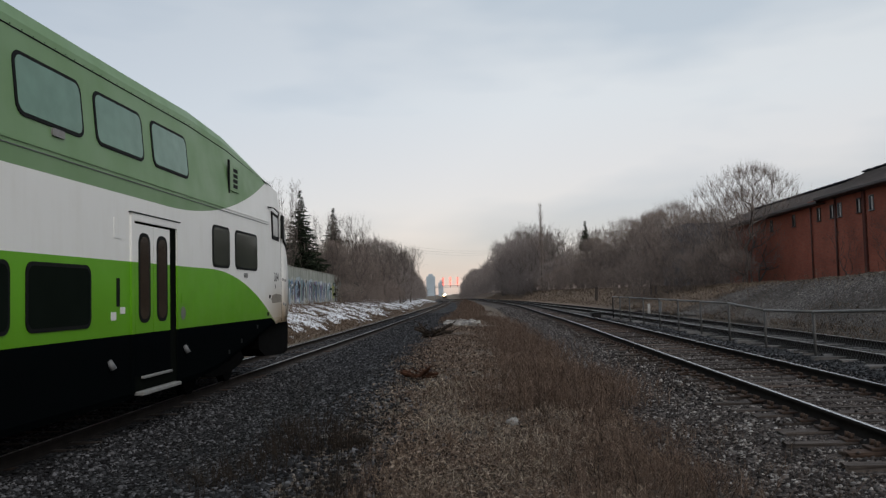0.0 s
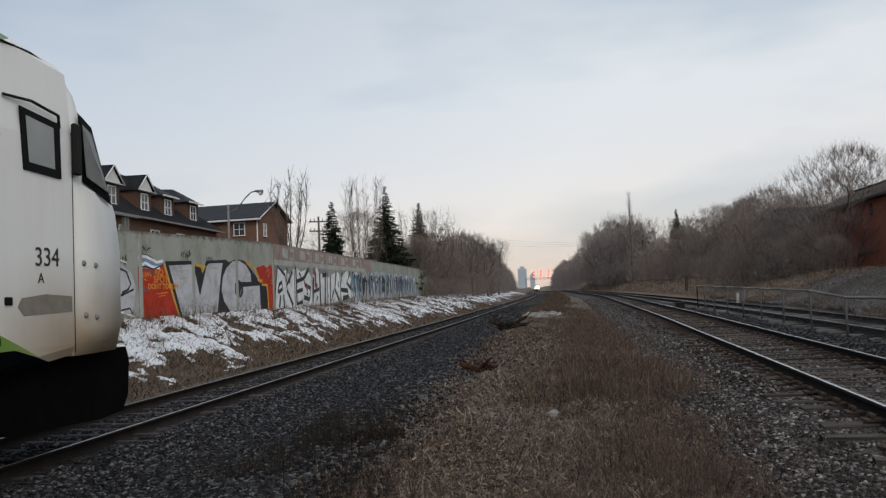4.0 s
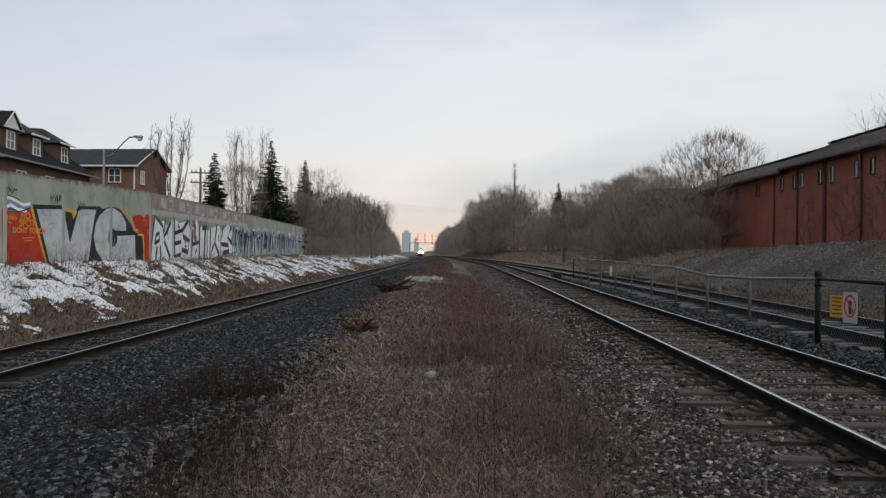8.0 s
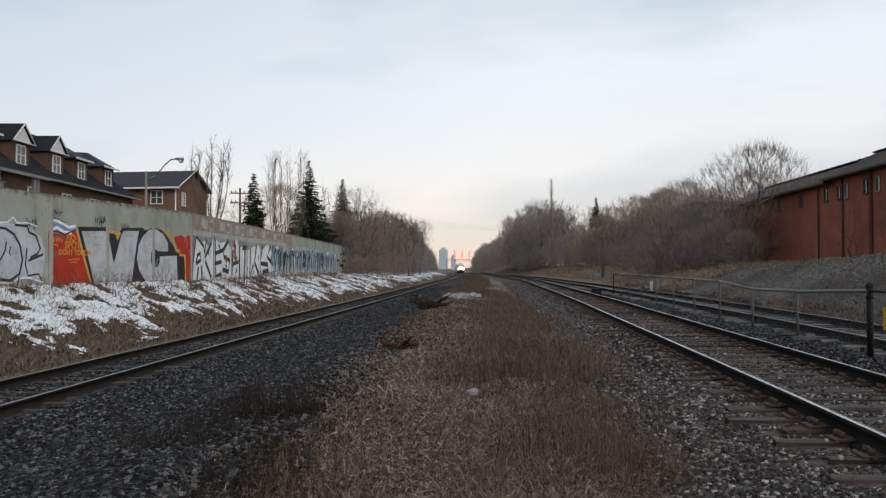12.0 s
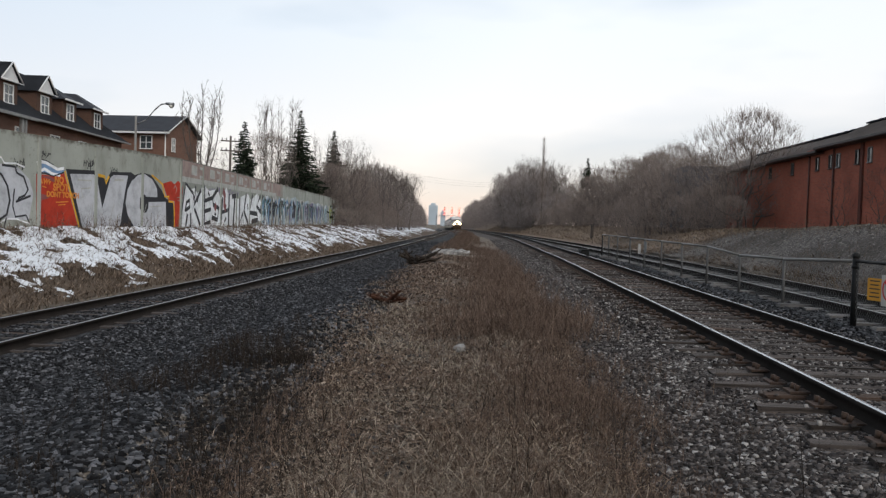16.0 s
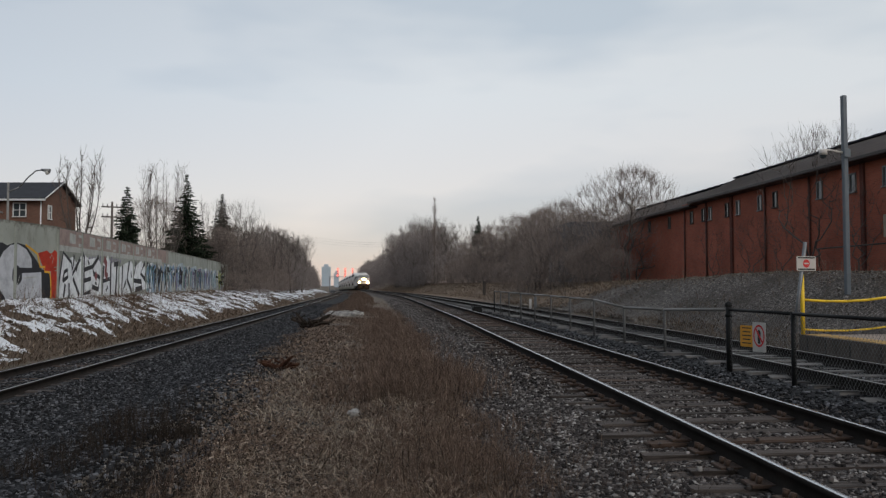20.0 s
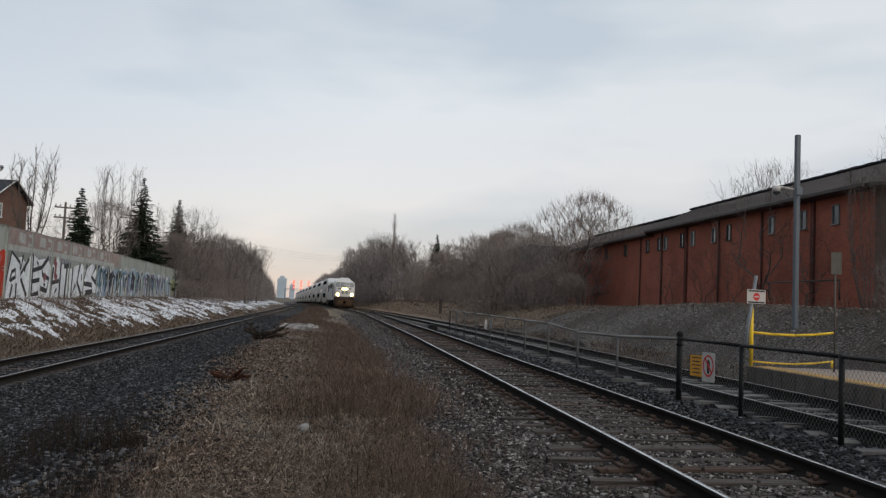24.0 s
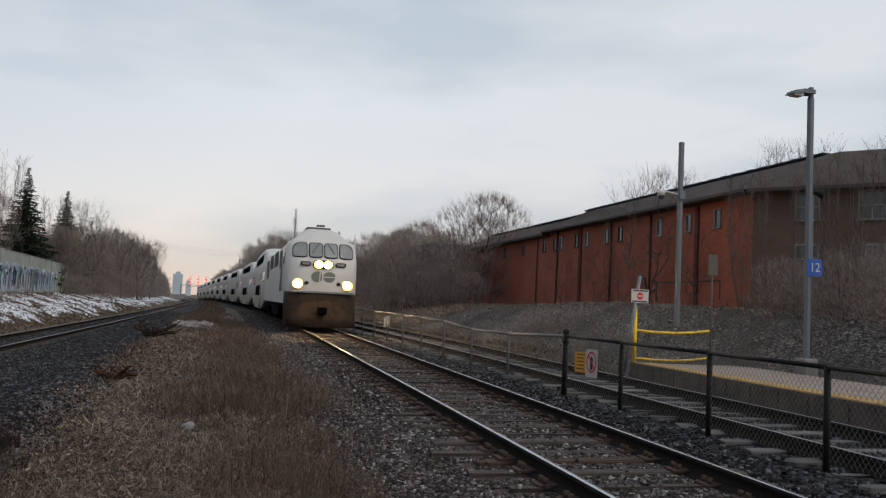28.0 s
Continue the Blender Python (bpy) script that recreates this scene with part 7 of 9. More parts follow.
def poplar(x, y, z, h):
    """A narrow upright poplar: a straight stem wrapped in steep bare twigs."""
    rnd = random.Random(77)
    tr = thing("poplar_tree", "tall narrow leafless poplar above the woods", "tree", at=pose(x, y, z))
    bm = nb()
    tube(bm, (0, 0, 0), (0.1, 0, h * 0.93), 0.13, 0.015, 7)
    part("trunk", bm, M_BARK, tr)
    V, F = [], []
    for _ in range(420):
        t = rnd.uniform(0.22, 0.97)
        a, wa = rnd.uniform(0, 6.283), rnd.uniform(0, 6.283)
        out, ln = rnd.uniform(0.15, 1.05) * (1.08 - t) ** 0.5, rnd.uniform(0.8, 2.4) * (1.12 - t * 0.75)
        p0 = Vector((0.1 * t + math.cos(a) * out * 0.3, math.sin(a) * out * 0.3, h * t))
        p1 = p0 + Vector((math.cos(a) * out, math.sin(a) * out, min(ln, h * 1.02 - p0.z)))
        w = Vector((math.cos(wa), math.sin(wa), 0)) * 0.017
        k = len(V)
        V += [tuple(p0 - w), tuple(p0 + w), tuple(p1 + w * 0.5), tuple(p1 - w * 0.5)]
        F.append((k, k + 1, k + 2, k + 3))
    tagged(part("twig_crown", mesh_np("twig_crown", V, F), M_TWIG, tr, "steep bare twigs"), kind="stuff")


poplar(15.4, 142.0, 1.9, 15.0)
for x, y, s in ((13.5, 165.0, 1.05), (15.0, 178.0, 1.23), (12.0, 190.0, 1.1), (13.5, 205.0, 1.2), (16.5, 150.0, 0.95)):
    plant(F1 if s > 1.22 else F2, x, y, s)
place(spruce("distant dark spruce top above the woods", 11.6, 3.6, 9, 0.58), 22.8, 140.0, 1.0, 1.9)


def grey_shed():
    """A flat-roofed shed of dark metal sheet behind the end of the brick building."""
    sh = thing("shed", "dark grey flat-roofed metal shed behind bare trees", "shed", at=pose(18.6, 66.0, 1.0))
    part("wall", box(nb(), 0, 10.0, 0, 8.0, 0, 5.7), M_SHED, sh)
    part("roof_edge", box(nb(), -0.02, 10.02, -0.04, 8.02, 5.7, 5.82), M_SHED, sh)
    for k in range(33):
        part("rib", box(nb(), 0.3 * k + 0.1, 0.3 * k + 0.16, -0.035, 0.0, 0.0, 5.7), M_SHED, sh)


def marker_board(x, y):
    mk = thing("marker_board", "small white marker board on a short post", "sign", at=pose(x, y, float(ground_z(x, y))))
    part("post", tube(nb(), (0, 0.03, -0.1), (0, 0.03, 0.5), 0.03, 0.03, 8), M_PIPE, mk)
    part("board", box(nb(), -0.075, 0.075, -0.01, 0.01, 0.08, 0.74, 0.004), M_MARKER, mk)


grey_shed()
marker_board(11.15, 49.0)
# ---- brick building on the berm ----
BX0, BY0, BX1, BY1 = 20.0, 26.5, 21.3, 57.0
B_ANG = math.atan2(BY1 - BY0, BX1 - BX0)


def brick_building():
    """Local x runs along the long wall away from the viewer; local -y is the side to the tracks (after the turn, y points away from them)."""
    ob = thing("brick_building", "long two-storey red brick building with brown shingle roof", "building", at=pose(BX0, BY0, 0, 0, 0, math.degrees(B_ANG)))
    # local: x along wall, track side is +y, the building lies at y < 0
    def blk(x0, x1, y0, y1, z0, z1, mt, name="wall"):
        bm = nb()
        box(bm, x0, x1, y0, y1, z0, z1)
        return part(name, bm, mt, ob)
    blk(-0.3, 23.0, -11.0, 0, 1.2, 6.6, M_BRICK_RED)
    blk(23.0, 52.0, -11.0, -0.12, 1.2, 6.5, M_BRICK_RED)
    # the near wing turns 40 degrees away from the tracks
    ca, sa = math.cos(radians(40)), math.sin(radians(40))
    wing = part("wing_wall", box(nb(), -16.0, 0.0, -11.0, 0.0, 0.6, 6.58), M_VINEWALL, ob, "vine-stained dark brick wing", at=pose(-0.3, 0.01, 0, 0, 0, 40))
    bm = nb()
    e0, r0_ = Vector((-0.5, 0.55, 6.55)), Vector((1.67, -5.4, 8.88))
    run = Vector((-ca, -sa, 0)) * 17.0
    back = Vector((3.9, -11.5, 6.55))
    v = [bm.verts.new(c) for c in (e0, r0_, r0_ + run, e0 + run, back, back + run)]
    for f in ((0, 1, 2, 3), (1, 4, 5, 2)):
        bm.faces.new([v[i] for i in f])
    bmesh.ops.solidify(bm, geom=bm.faces[:], thickness=0.15)
    part("wing_roof", bm, M_SHINGLE, ob)
    bm = nb()
    box(bm, -16.6, 0.1, 0.50, 0.63, 6.42, 6.57, 0.02)
    part("wing_gutter", bm, M_GUTTER, ob, at=pose(-0.3, 0.0, 0, 0, 0, 40))
    for x_, z_, w_, h_ in ((-1.93, 5.88, 0.72, 0.95), (-1.93, 3.98, 0.72, 0.95), (-4.06, 5.88, 0.78, 0.95), (-4.06, 3.98, 0.78, 0.95), (-6.9, 5.88, 0.78, 0.95), (-6.9, 3.98, 0.78, 0.95)):
        window_unit(wing, w_, h_, pose(x_, 0.0, z_, 0, 0, 0), frame_mat=M_STEPGREY)
    # roofs
    bm = nb()
    v = [bm.verts.new(c) for c in ((-0.5, 0.55, 6.55), (20.4, 0.55, 6.55), (27.2, -5.4, 8.88), (1.67, -5.4, 8.88), (20.4, -11.5, 6.55), (3.9, -11.5, 6.55))]
    for f in ((0, 1, 2, 3), (4, 5, 3, 2)):
        bm.faces.new([v[i] for i in f])
    bmesh.ops.solidify(bm, geom=bm.faces[:], thickness=0.15)
    part("roof", bm, M_SHINGLE, ob)
    bm = nb()
    v = [bm.verts.new(c) for c in ((20.4, 0.4, 6.40), (52.5, 0.4, 6.40), (49.0, -5.4, 8.62), (20.4, -5.4, 8.62), (52.5, -11.5, 6.40), (20.4, -11.5, 6.40))]
    for f in ((0, 1, 2, 3), (1, 4, 2), (4, 5, 3, 2)):
        bm.faces.new([v[i] for i in f])
    bmesh.ops.solidify(bm, geom=bm.faces[:], thickness=0.15)
    part("roof", bm, M_SHINGLE, ob)
    bm = nb()
    v = [bm.verts.new(c) for c in ((-0.62, 0.5, 6.56), (-0.62, -14.4, 6.56), (2.4, -14.4, 8.88), (2.4, -5.4, 8.88))]
    bm.faces.new(v)
    bmesh.ops.solidify(bm, geom=bm.faces[:], thickness=0.15)
    part("roof", bm, M_SHINGLE, ob)
    for a, b in (((2.4, -5.4, 8.89), (27.2, -5.4, 8.89)), ((27.2, -5.4, 8.66), (49.0, -5.4, 8.66))):
        bm = nb()
        n_ = int((b[0] - a[0]) / 0.55)
        for k in range(n_):
            x = a[0] + (b[0] - a[0]) * k / n_
            box(bm, x + 0.01, x + 0.54, -5.62, -5.18, a[2] - 0.02, a[2] + 0.07 + 0.02 * (k % 2), 0.02)
        tagged(part("ridge_cap", bm, M_SHINGLE_DARK, ob, "dark ridge shingles"), kind="stuff")
    for x0, x1, y, z in ((-0.5, 20.4, 0.55, 6.42), (20.4, 52.5, 0.42, 6.27)):
        bm = nb()
        box(bm, x0, x1, y, y + 0.13, z, z + 0.15, 0.02)
        part("gutter", bm, M_GUTTER, ob)
        bm = nb()
        box(bm, x0, x1, 0.004, y, z - 0.02, z + 0.03)
        part("soffit", bm, M_GUTTER, ob)
    for y, w in ((48.9, 0.10), (45.5, 0.12), (42.1, 0.28), (38.2, 0.10), (34.0, 0.10), (30.0, 0.24)):
        x = (y - BY0) / math.sin(B_ANG)
        bm = nb()
        if w > 0.2:
            box(bm, x - w / 2, x + w / 2, 0.0, 0.10, 1.4, 6.40, 0.01)
            part("pilaster", bm, M_BRICK_DARK, ob, "dark brick pilaster")
        else:
            tube(bm, (x, 0.07, 1.4), (x, 0.07, 6.40), w / 2, w / 2, 6)
            part("downpipe", bm, M_PIPE, ob)
    for y, lit in ((56.0, 0), (52.0, 0), (47.8, 0), (46.0, 0), (45.0, 1), (42.7, 0), (41.3, 1), (38.8, 1), (37.2, 0), (33.2, 1), (30.7, 1), (28.5, 1)):
        x = (y - BY0) / math.sin(B_ANG)
        window_unit(ob, 0.36, 0.70, pose(x, 0.0 if x < 23 else -0.12, 5.70, 0, 0, 0), bars=False, frame_mat=M_STEPGREY if lit else M_GUTTER)
    bm = nb()
    pipe(bm, [(1.0, 0.5, 2.4), (1.0, 0.5, 3.15), (6.0, 0.5, 3.15), (6.0, 0.5, 2.4)], 0.03, 6)
    part("handrail", bm, M_GUTTER, ob)
    return ob


brick_building()

# ---- platform, gate, lamp posts and signs ----


def platform():
    pf = thing("platform_1", "low station platform with worn yellow edge", "platform", kind="structure")
    x = lambda y: float(x_third(y)) + 1.62
    yy = [-14, -8, -3, 2, 6, 10, 13, 15, 16.45]
    bm = nb()
    for a, b in zip(yy, yy[1:]):
        for (p0, p1, z0, z1) in ((0.0, 2.9, 0.05, 0.60),):
            v = [bm.verts.new(c) for c in ((x(a) + p0, a, z0), (x(a) + p1, a, z0), (x(b) + p1, b, z0), (x(b) + p0, b, z0), (x(a) + p0, a, z1), (x(a) + p1, a, z1), (x(b) + p1, b, z1), (x(b) + p0, b, z1))]
            for f in ((4, 5, 6, 7), (0, 4, 7, 3), (1, 2, 6, 5), (0, 1, 5, 4), (2, 3, 7, 6)):
                bm.faces.new([v[i] for i in f])
    part("deck", bm, M_PLATFORM, pf)
    for a, b in zip(yy, yy[1:]):
        n_ = max(1, round((b - a) / 1.6))
        for k in range(n_):
            c, d = a + (b - a) * k / n_ + 0.012, a + (b - a) * (k + 1) / n_ - 0.012
            bm = nb()
            v = [bm.verts.new(q) for q in ((x(c) - 0.07, c, 0.10), (x(c) + 0.02, c, 0.10), (x(d) + 0.02, d, 0.10), (x(d) - 0.07, d, 0.10), (x(c) - 0.07, c, 0.612), (x(c) + 0.02, c, 0.612), (x(d) + 0.02, d, 0.612), (x(d) - 0.07, d, 0.612))]
            for f in ((4, 5, 6, 7), (0, 4, 7, 3), (1, 2, 6, 5), (0, 1, 5, 4), (2, 3, 7, 6)):
                bm.faces.new([v[i] for i in f])
            part("edge_block", bm, M_EDGEBLOCK, pf)
            for j in range(2):
                e = c + (d - c) * (0.25 + 0.5 * j)
                part("joint", box(nb(), x(e) - 0.074, x(e) - 0.060, e - 0.022, e + 0.022, 0.11, 0.56), M_PLATJOINT, pf)
            bm = nb()
            v = [bm.verts.new(q) for q in ((x(c) + 0.06, c, 0.604), (x(c) + 0.50, c, 0.604), (x(d) + 0.50, d, 0.604), (x(d) + 0.06, d, 0.604), (x(c) + 0.06, c, 0.618), (x(c) + 0.50, c, 0.618), (x(d) + 0.50, d, 0.618), (x(d) + 0.06, d, 0.618))]
            for f in ((4, 5, 6, 7), (0, 4, 7, 3), (1, 2, 6, 5), (0, 1, 5, 4), (2, 3, 7, 6)):
                bm.faces.new([v[i] for i in f])
            part("yellow_tile", bm, M_PLATYELLOW, pf, "worn yellow warning strip")


platform()
def yellow_gate():
    g = thing("safety_gate", "yellow tubular swing gate at the platform end", "gate", at=pose(9.56, 16.4, 0.60))
    bm = nb()
    tube(bm, (0, 0, 0.0), (0, 0, 1.27), 0.042, 0.042, 10)
    part("post", bm, M_YELLOW, g)
    for z in (0.74, 0.12):
        bm = nb()
        pts = [(0.0, 0, z), (0.5, 0, z - 0.03), (1.0, 0, z - 0.035), (1.5, 0, z - 0.005), (1.95, 0, z + 0.05)]
        pipe(bm, pts, 0.028 if z > 0.5 else 0.020, 8)
        part("rail", bm, M_YELLOW, g)
    bm = nb()
    tube(bm, (1.92, 0, 0.17), (1.92, 0, 0.02), 0.028, 0.028, 8)
    part("end_bar", bm, M_YELLOW, g)


yellow_gate()


def flat_sign(parent, name, w, h, at, material, t=0.006):
    bm = nb()
    slab(bm, rounded(w, h, min(w, h) * 0.06, 2), lambda u, v, q: Vector((u, -q, v)), t)
    return part(name, bm, material, parent, at=at)


def disc(r, n=24):
    return [(r * math.cos(2 * math.pi * i / n), r * math.sin(2 * math.pi * i / n)) for i in range(n)]


def no_entry():
    s = thing("warning_sign", "white no-entry warning sign on a leaning grey post", "sign", at=pose(9.40, 16.25, 0.5))
    bm = nb()
    tube(bm, (-0.16, 0, -0.1), (0.16, 0, 2.05), 0.04, 0.04, 8)
    part("post", bm, M_GALV, s)
    pl = flat_sign(s, "panel", 0.50, 0.30, pose(0.14, -0.05, 1.60, 0, 0, 12), M_SIGNWHITE)
    for z in (0.12, -0.12):
        bm = nb()
        slab(bm, rounded(0.44, 0.03, 0.008, 2), lambda u, v, q: Vector((u, -0.006 - q, v + z)), 0.003)
        part("text_bar", bm, M_INK, pl)
    bm = nb()
    slab(bm, disc(0.085), lambda u, v, q: Vector((u, -0.006 - q, v)), 0.003)
    part("no_entry_disc", bm, M_RED, pl, "red disc with white bar")
    bm = nb()
    slab(bm, rounded(0.115, 0.03, 0.004, 2), lambda u, v, q: Vector((u, -0.009 - q, v)), 0.003)
    part("bar", bm, M_SIGNWHITE, pl)


no_entry()


def text_mesh(words, size, bold=0.0):
    cu = bpy.data.curves.new("words", "FONT")
    cu.body, cu.size, cu.align_x, cu.align_y, cu.extrude = words, size, "CENTER", "CENTER", 0.002
    cu.offset = bold
    tmp = bpy.data.objects.new("words", cu)
    scene.collection.objects.link(tmp)
    dg = bpy.context.evaluated_depsgraph_get()
    me = bpy.data.meshes.new_from_object(tmp.evaluated_get(dg))
    bpy.data.objects.remove(tmp)
    me.materials.clear()
    return me


for words, s_, h_, sz in (("NO", -8.20, 0.535, 0.30), ("SPOT", -8.10, 0.455, 0.34), ("DONT TOUCH", -7.98, 0.375, 0.25)):
    p_, (_, d_) = on_wall(s_, h_, 0.007), wall_point(s_)
    part("graffiti_words", text_mesh(words, sz, 0.012), P_ORANGE, WALL_OB, "orange hand lettering", at=pose(p_.x, p_.y, p_.z, 90, 0, math.degrees(math.atan2(d_.y, d_.x))))


def platform_lamp():
    lp = thing("platform_lamp_post", "tall blue-grey platform lamp post with flat head", "lamp post", at=pose(12.42, 14.32, 0.0))
    bm = nb()
    box(bm, -0.17, 0.17, -0.17, 0.17, 0.35, 0.94, 0.03)
    part("footing", bm, M_CONCRETE, lp)
    bm = nb()
    box(bm, -0.058, 0.058, -0.058, 0.058, 0.93, 6.50, 0.02)
    part("pole", bm, M_GREYPOLE, lp)
    bm = nb()
    box(bm, -0.045, 0.045, -0.045, 0.045, 6.50, 6.72, 0.01)
    part("top_tenon", bm, M_GREYPOLE, lp)
    bm = nb()
    slab(bm, [(-0.56, 6.50), (-0.50, 6.58), (-0.25, 6.64), (0.02, 6.64), (0.02, 6.56), (-0.25, 6.55)], lambda u, v, q: Vector((u, q - 0.13, v)), 0.26)
    hd = part("lamp_head", bm, M_GREYPOLE, lp)
    bm = nb()
    box(bm, -0.50, -0.26, -0.10, 0.10, 6.48, 6.55, 0.01)
    part("lens", bm, M_SODIUM, hd)
    sg = flat_sign(lp, "platform_sign", 0.38, 0.36, pose(0.10, -0.085, 2.85), M_BLUE)
    part("number", text_mesh("12", 0.27), M_SIGNWHITE, sg, "white platform number", at=pose(0, -0.010, -0.005, 90, 0, 0))
    bm = nb()
    tube(bm, (0.06, 0, 4.45), (0.15, 0, 4.45), 0.03, 0.03, 8)
    tube(bm, (0.13, -0.02, 4.45), (0.27, -0.10, 4.42), 0.035, 0.115, 12)
    part("loudspeaker_horn", bm, M_BLACKMETAL, lp)
    bm = nb()
    tube(bm, (0.085, -0.02, 1.0), (0.085, -0.02, 4.4), 0.014, 0.014, 6)
    part("conduit", bm, M_GREYPOLE, lp)


platform_lamp()


def camera_pole():
    cp = thing("camera_pole", "square blue-grey pole with a dome camera on an arm", "pole", at=pose(12.46, 19.3, 0.0))
    bm = nb()
    box(bm, -0.060, 0.060, -0.060, 0.060, 1.4, 6.42, 0.015)
    part("pole", bm, M_GREYPOLE, cp)
    bm = nb()
    pipe(bm, [(-0.05, 0, 4.97), (-0.40, 0, 5.03), (-0.58, 0, 5.02)], 0.028, 8)
    part("arm", bm, M_SIGNWHITE, cp)
    bm = nb()
    tube(bm, (-0.58, 0, 5.03), (-0.58, 0, 4.90), 0.09, 0.105, 14)
    part("housing", bm, M_SIGNWHITE, cp)
    bm = nb()
    bmesh.ops.create_uvsphere(bm, u_segments=14, v_segments=8, radius=0.09, matrix=Matrix.Translation((-0.58, 0, 4.90)))
    part("dome", bm, M_WINDOW, cp, "dark camera dome")
    bm = nb()
    box(bm, -0.08, 0.09, -0.12, -0.08, 4.84, 5.06, 0.01)
    part("junction_box", bm, M_GREYPOLE, cp)


camera_pole()


def thin_sign():
    s = thing("sign_post", "thin dark steel post with a dull plate", "sign", at=pose(10.9, 15.5, 0.6))
    bm = nb()
    tube(bm, (0, 0, -0.05), (0, 0, 2.45), 0.022, 0.022, 6)
    part("post", bm, M_DULLPLATE, s)
    flat_sign(s, "plate", 0.24, 0.46, pose(0, -0.03, 2.25), M_DULLPLATE)


thin_sign()

# ---- mesh fence between the tracks ----


def fence_x(y):
    return float(x_third(y)) - float(np.interp(y, [8.95, 11.3, 12.2, 13.4, 18], [1.10, 1.20, 1.26, 1.29, 1.21]))


def fence_top(y):
    return float(np.interp(y, [0, 13.4, 17, 20, 23, 42.4], [1.27, 1.25, 1.14, 1.11, 1.24, 1.33]))


def chain_fence():
    near = thing("chain_link_fence", "black steel chain-link fence between the tracks", "fence")
    far = thing("chain_link_fence", "grey pipe fence with mesh between the tracks", "fence")
    ny = [13.4, 11.3, 8.95, 6.75, 4.5, 2.2, 0.0, -2.3]
    fy = [13.4, 16.9, 20.0, 23.0, 26.0, 29.0, 32.0, 35.0, 38.0, 40.4, 42.4]
    for i, y in enumerate(ny):
        bm = nb()
        r, tp = (0.05, 1.32) if i == 0 else (0.036, fence_top(y))
        tube(bm, (fence_x(y), y, 0.05), (fence_x(y), y, tp), r, r, 10)
        if i == 0:
            bmesh.ops.create_uvsphere(bm, u_segments=10, v_segments=6, radius=0.062, matrix=Matrix.Translation((fence_x(y), y, tp)))
            tube(bm, (fence_x(y), y, 1.12), (fence_x(y), y, 1.17), 0.06, 0.06, 10)
        part("post", bm, M_BLACKMETAL, near)
    for y in fy[1:]:
        bm = nb()
        tube(bm, (fence_x(y), y, 0.05), (fence_x(y), y, fence_top(y)), 0.031, 0.031, 8)
        part("post", bm, M_BLACKMETAL if y == 42.4 else M_FENCEPOST, far)
    for own, ys_, mt, r in ((near, ny, M_BLACKMETAL, 0.026), (far, fy, M_FENCEGREY, 0.03)):
        for a, b in zip(ys_, ys_[1:]):
            bm = nb()
            tube(bm, (fence_x(a), a, fence_top(a) - 0.01), (fence_x(b), b, fence_top(b) - 0.01), r, r, 8)
            part("top_rail", bm, mt, own)
            # diamond mesh in this bay
            V, F = [], []
            ln = abs(b - a)
            step = 0.075 if own is near else 0.12
            hh = 0.78
            k = -hh
            while k < ln:
                for sg in (1, -1):
                    # a wire rising one unit along per unit up, clipped to the bay
                    t0, t1 = max(0.0, -k), min(hh, ln - k)
                    if t1 - t0 > 0.05:
                        pts = []
                        for t in (t0, t1):
                            al = k + t
                            yv = a + (b - a) * al / ln
                            zb, zt = 0.30, min(fence_top(a), fence_top(b)) - 0.02
                            q = t / hh
                            pts.append((fence_x(yv), yv, zb + (zt - zb) * (q if sg > 0 else 1 - q)))
                        j, w = len(V), 0.0040 if own is near else 0.0045
                        V += [(pts[0][0], pts[0][1], pts[0][2] - w), (pts[0][0], pts[0][1], pts[0][2] + w), (pts[1][0], pts[1][1], pts[1][2] + w), (pts[1][0], pts[1][1], pts[1][2] - w)]
                        F.append((j, j + 1, j + 2, j + 3))
                k += step
            part("wire_mesh", mesh_np("wire_mesh", V, F), M_WIRE, own, "thin diamond wire mesh")


chain_fence()


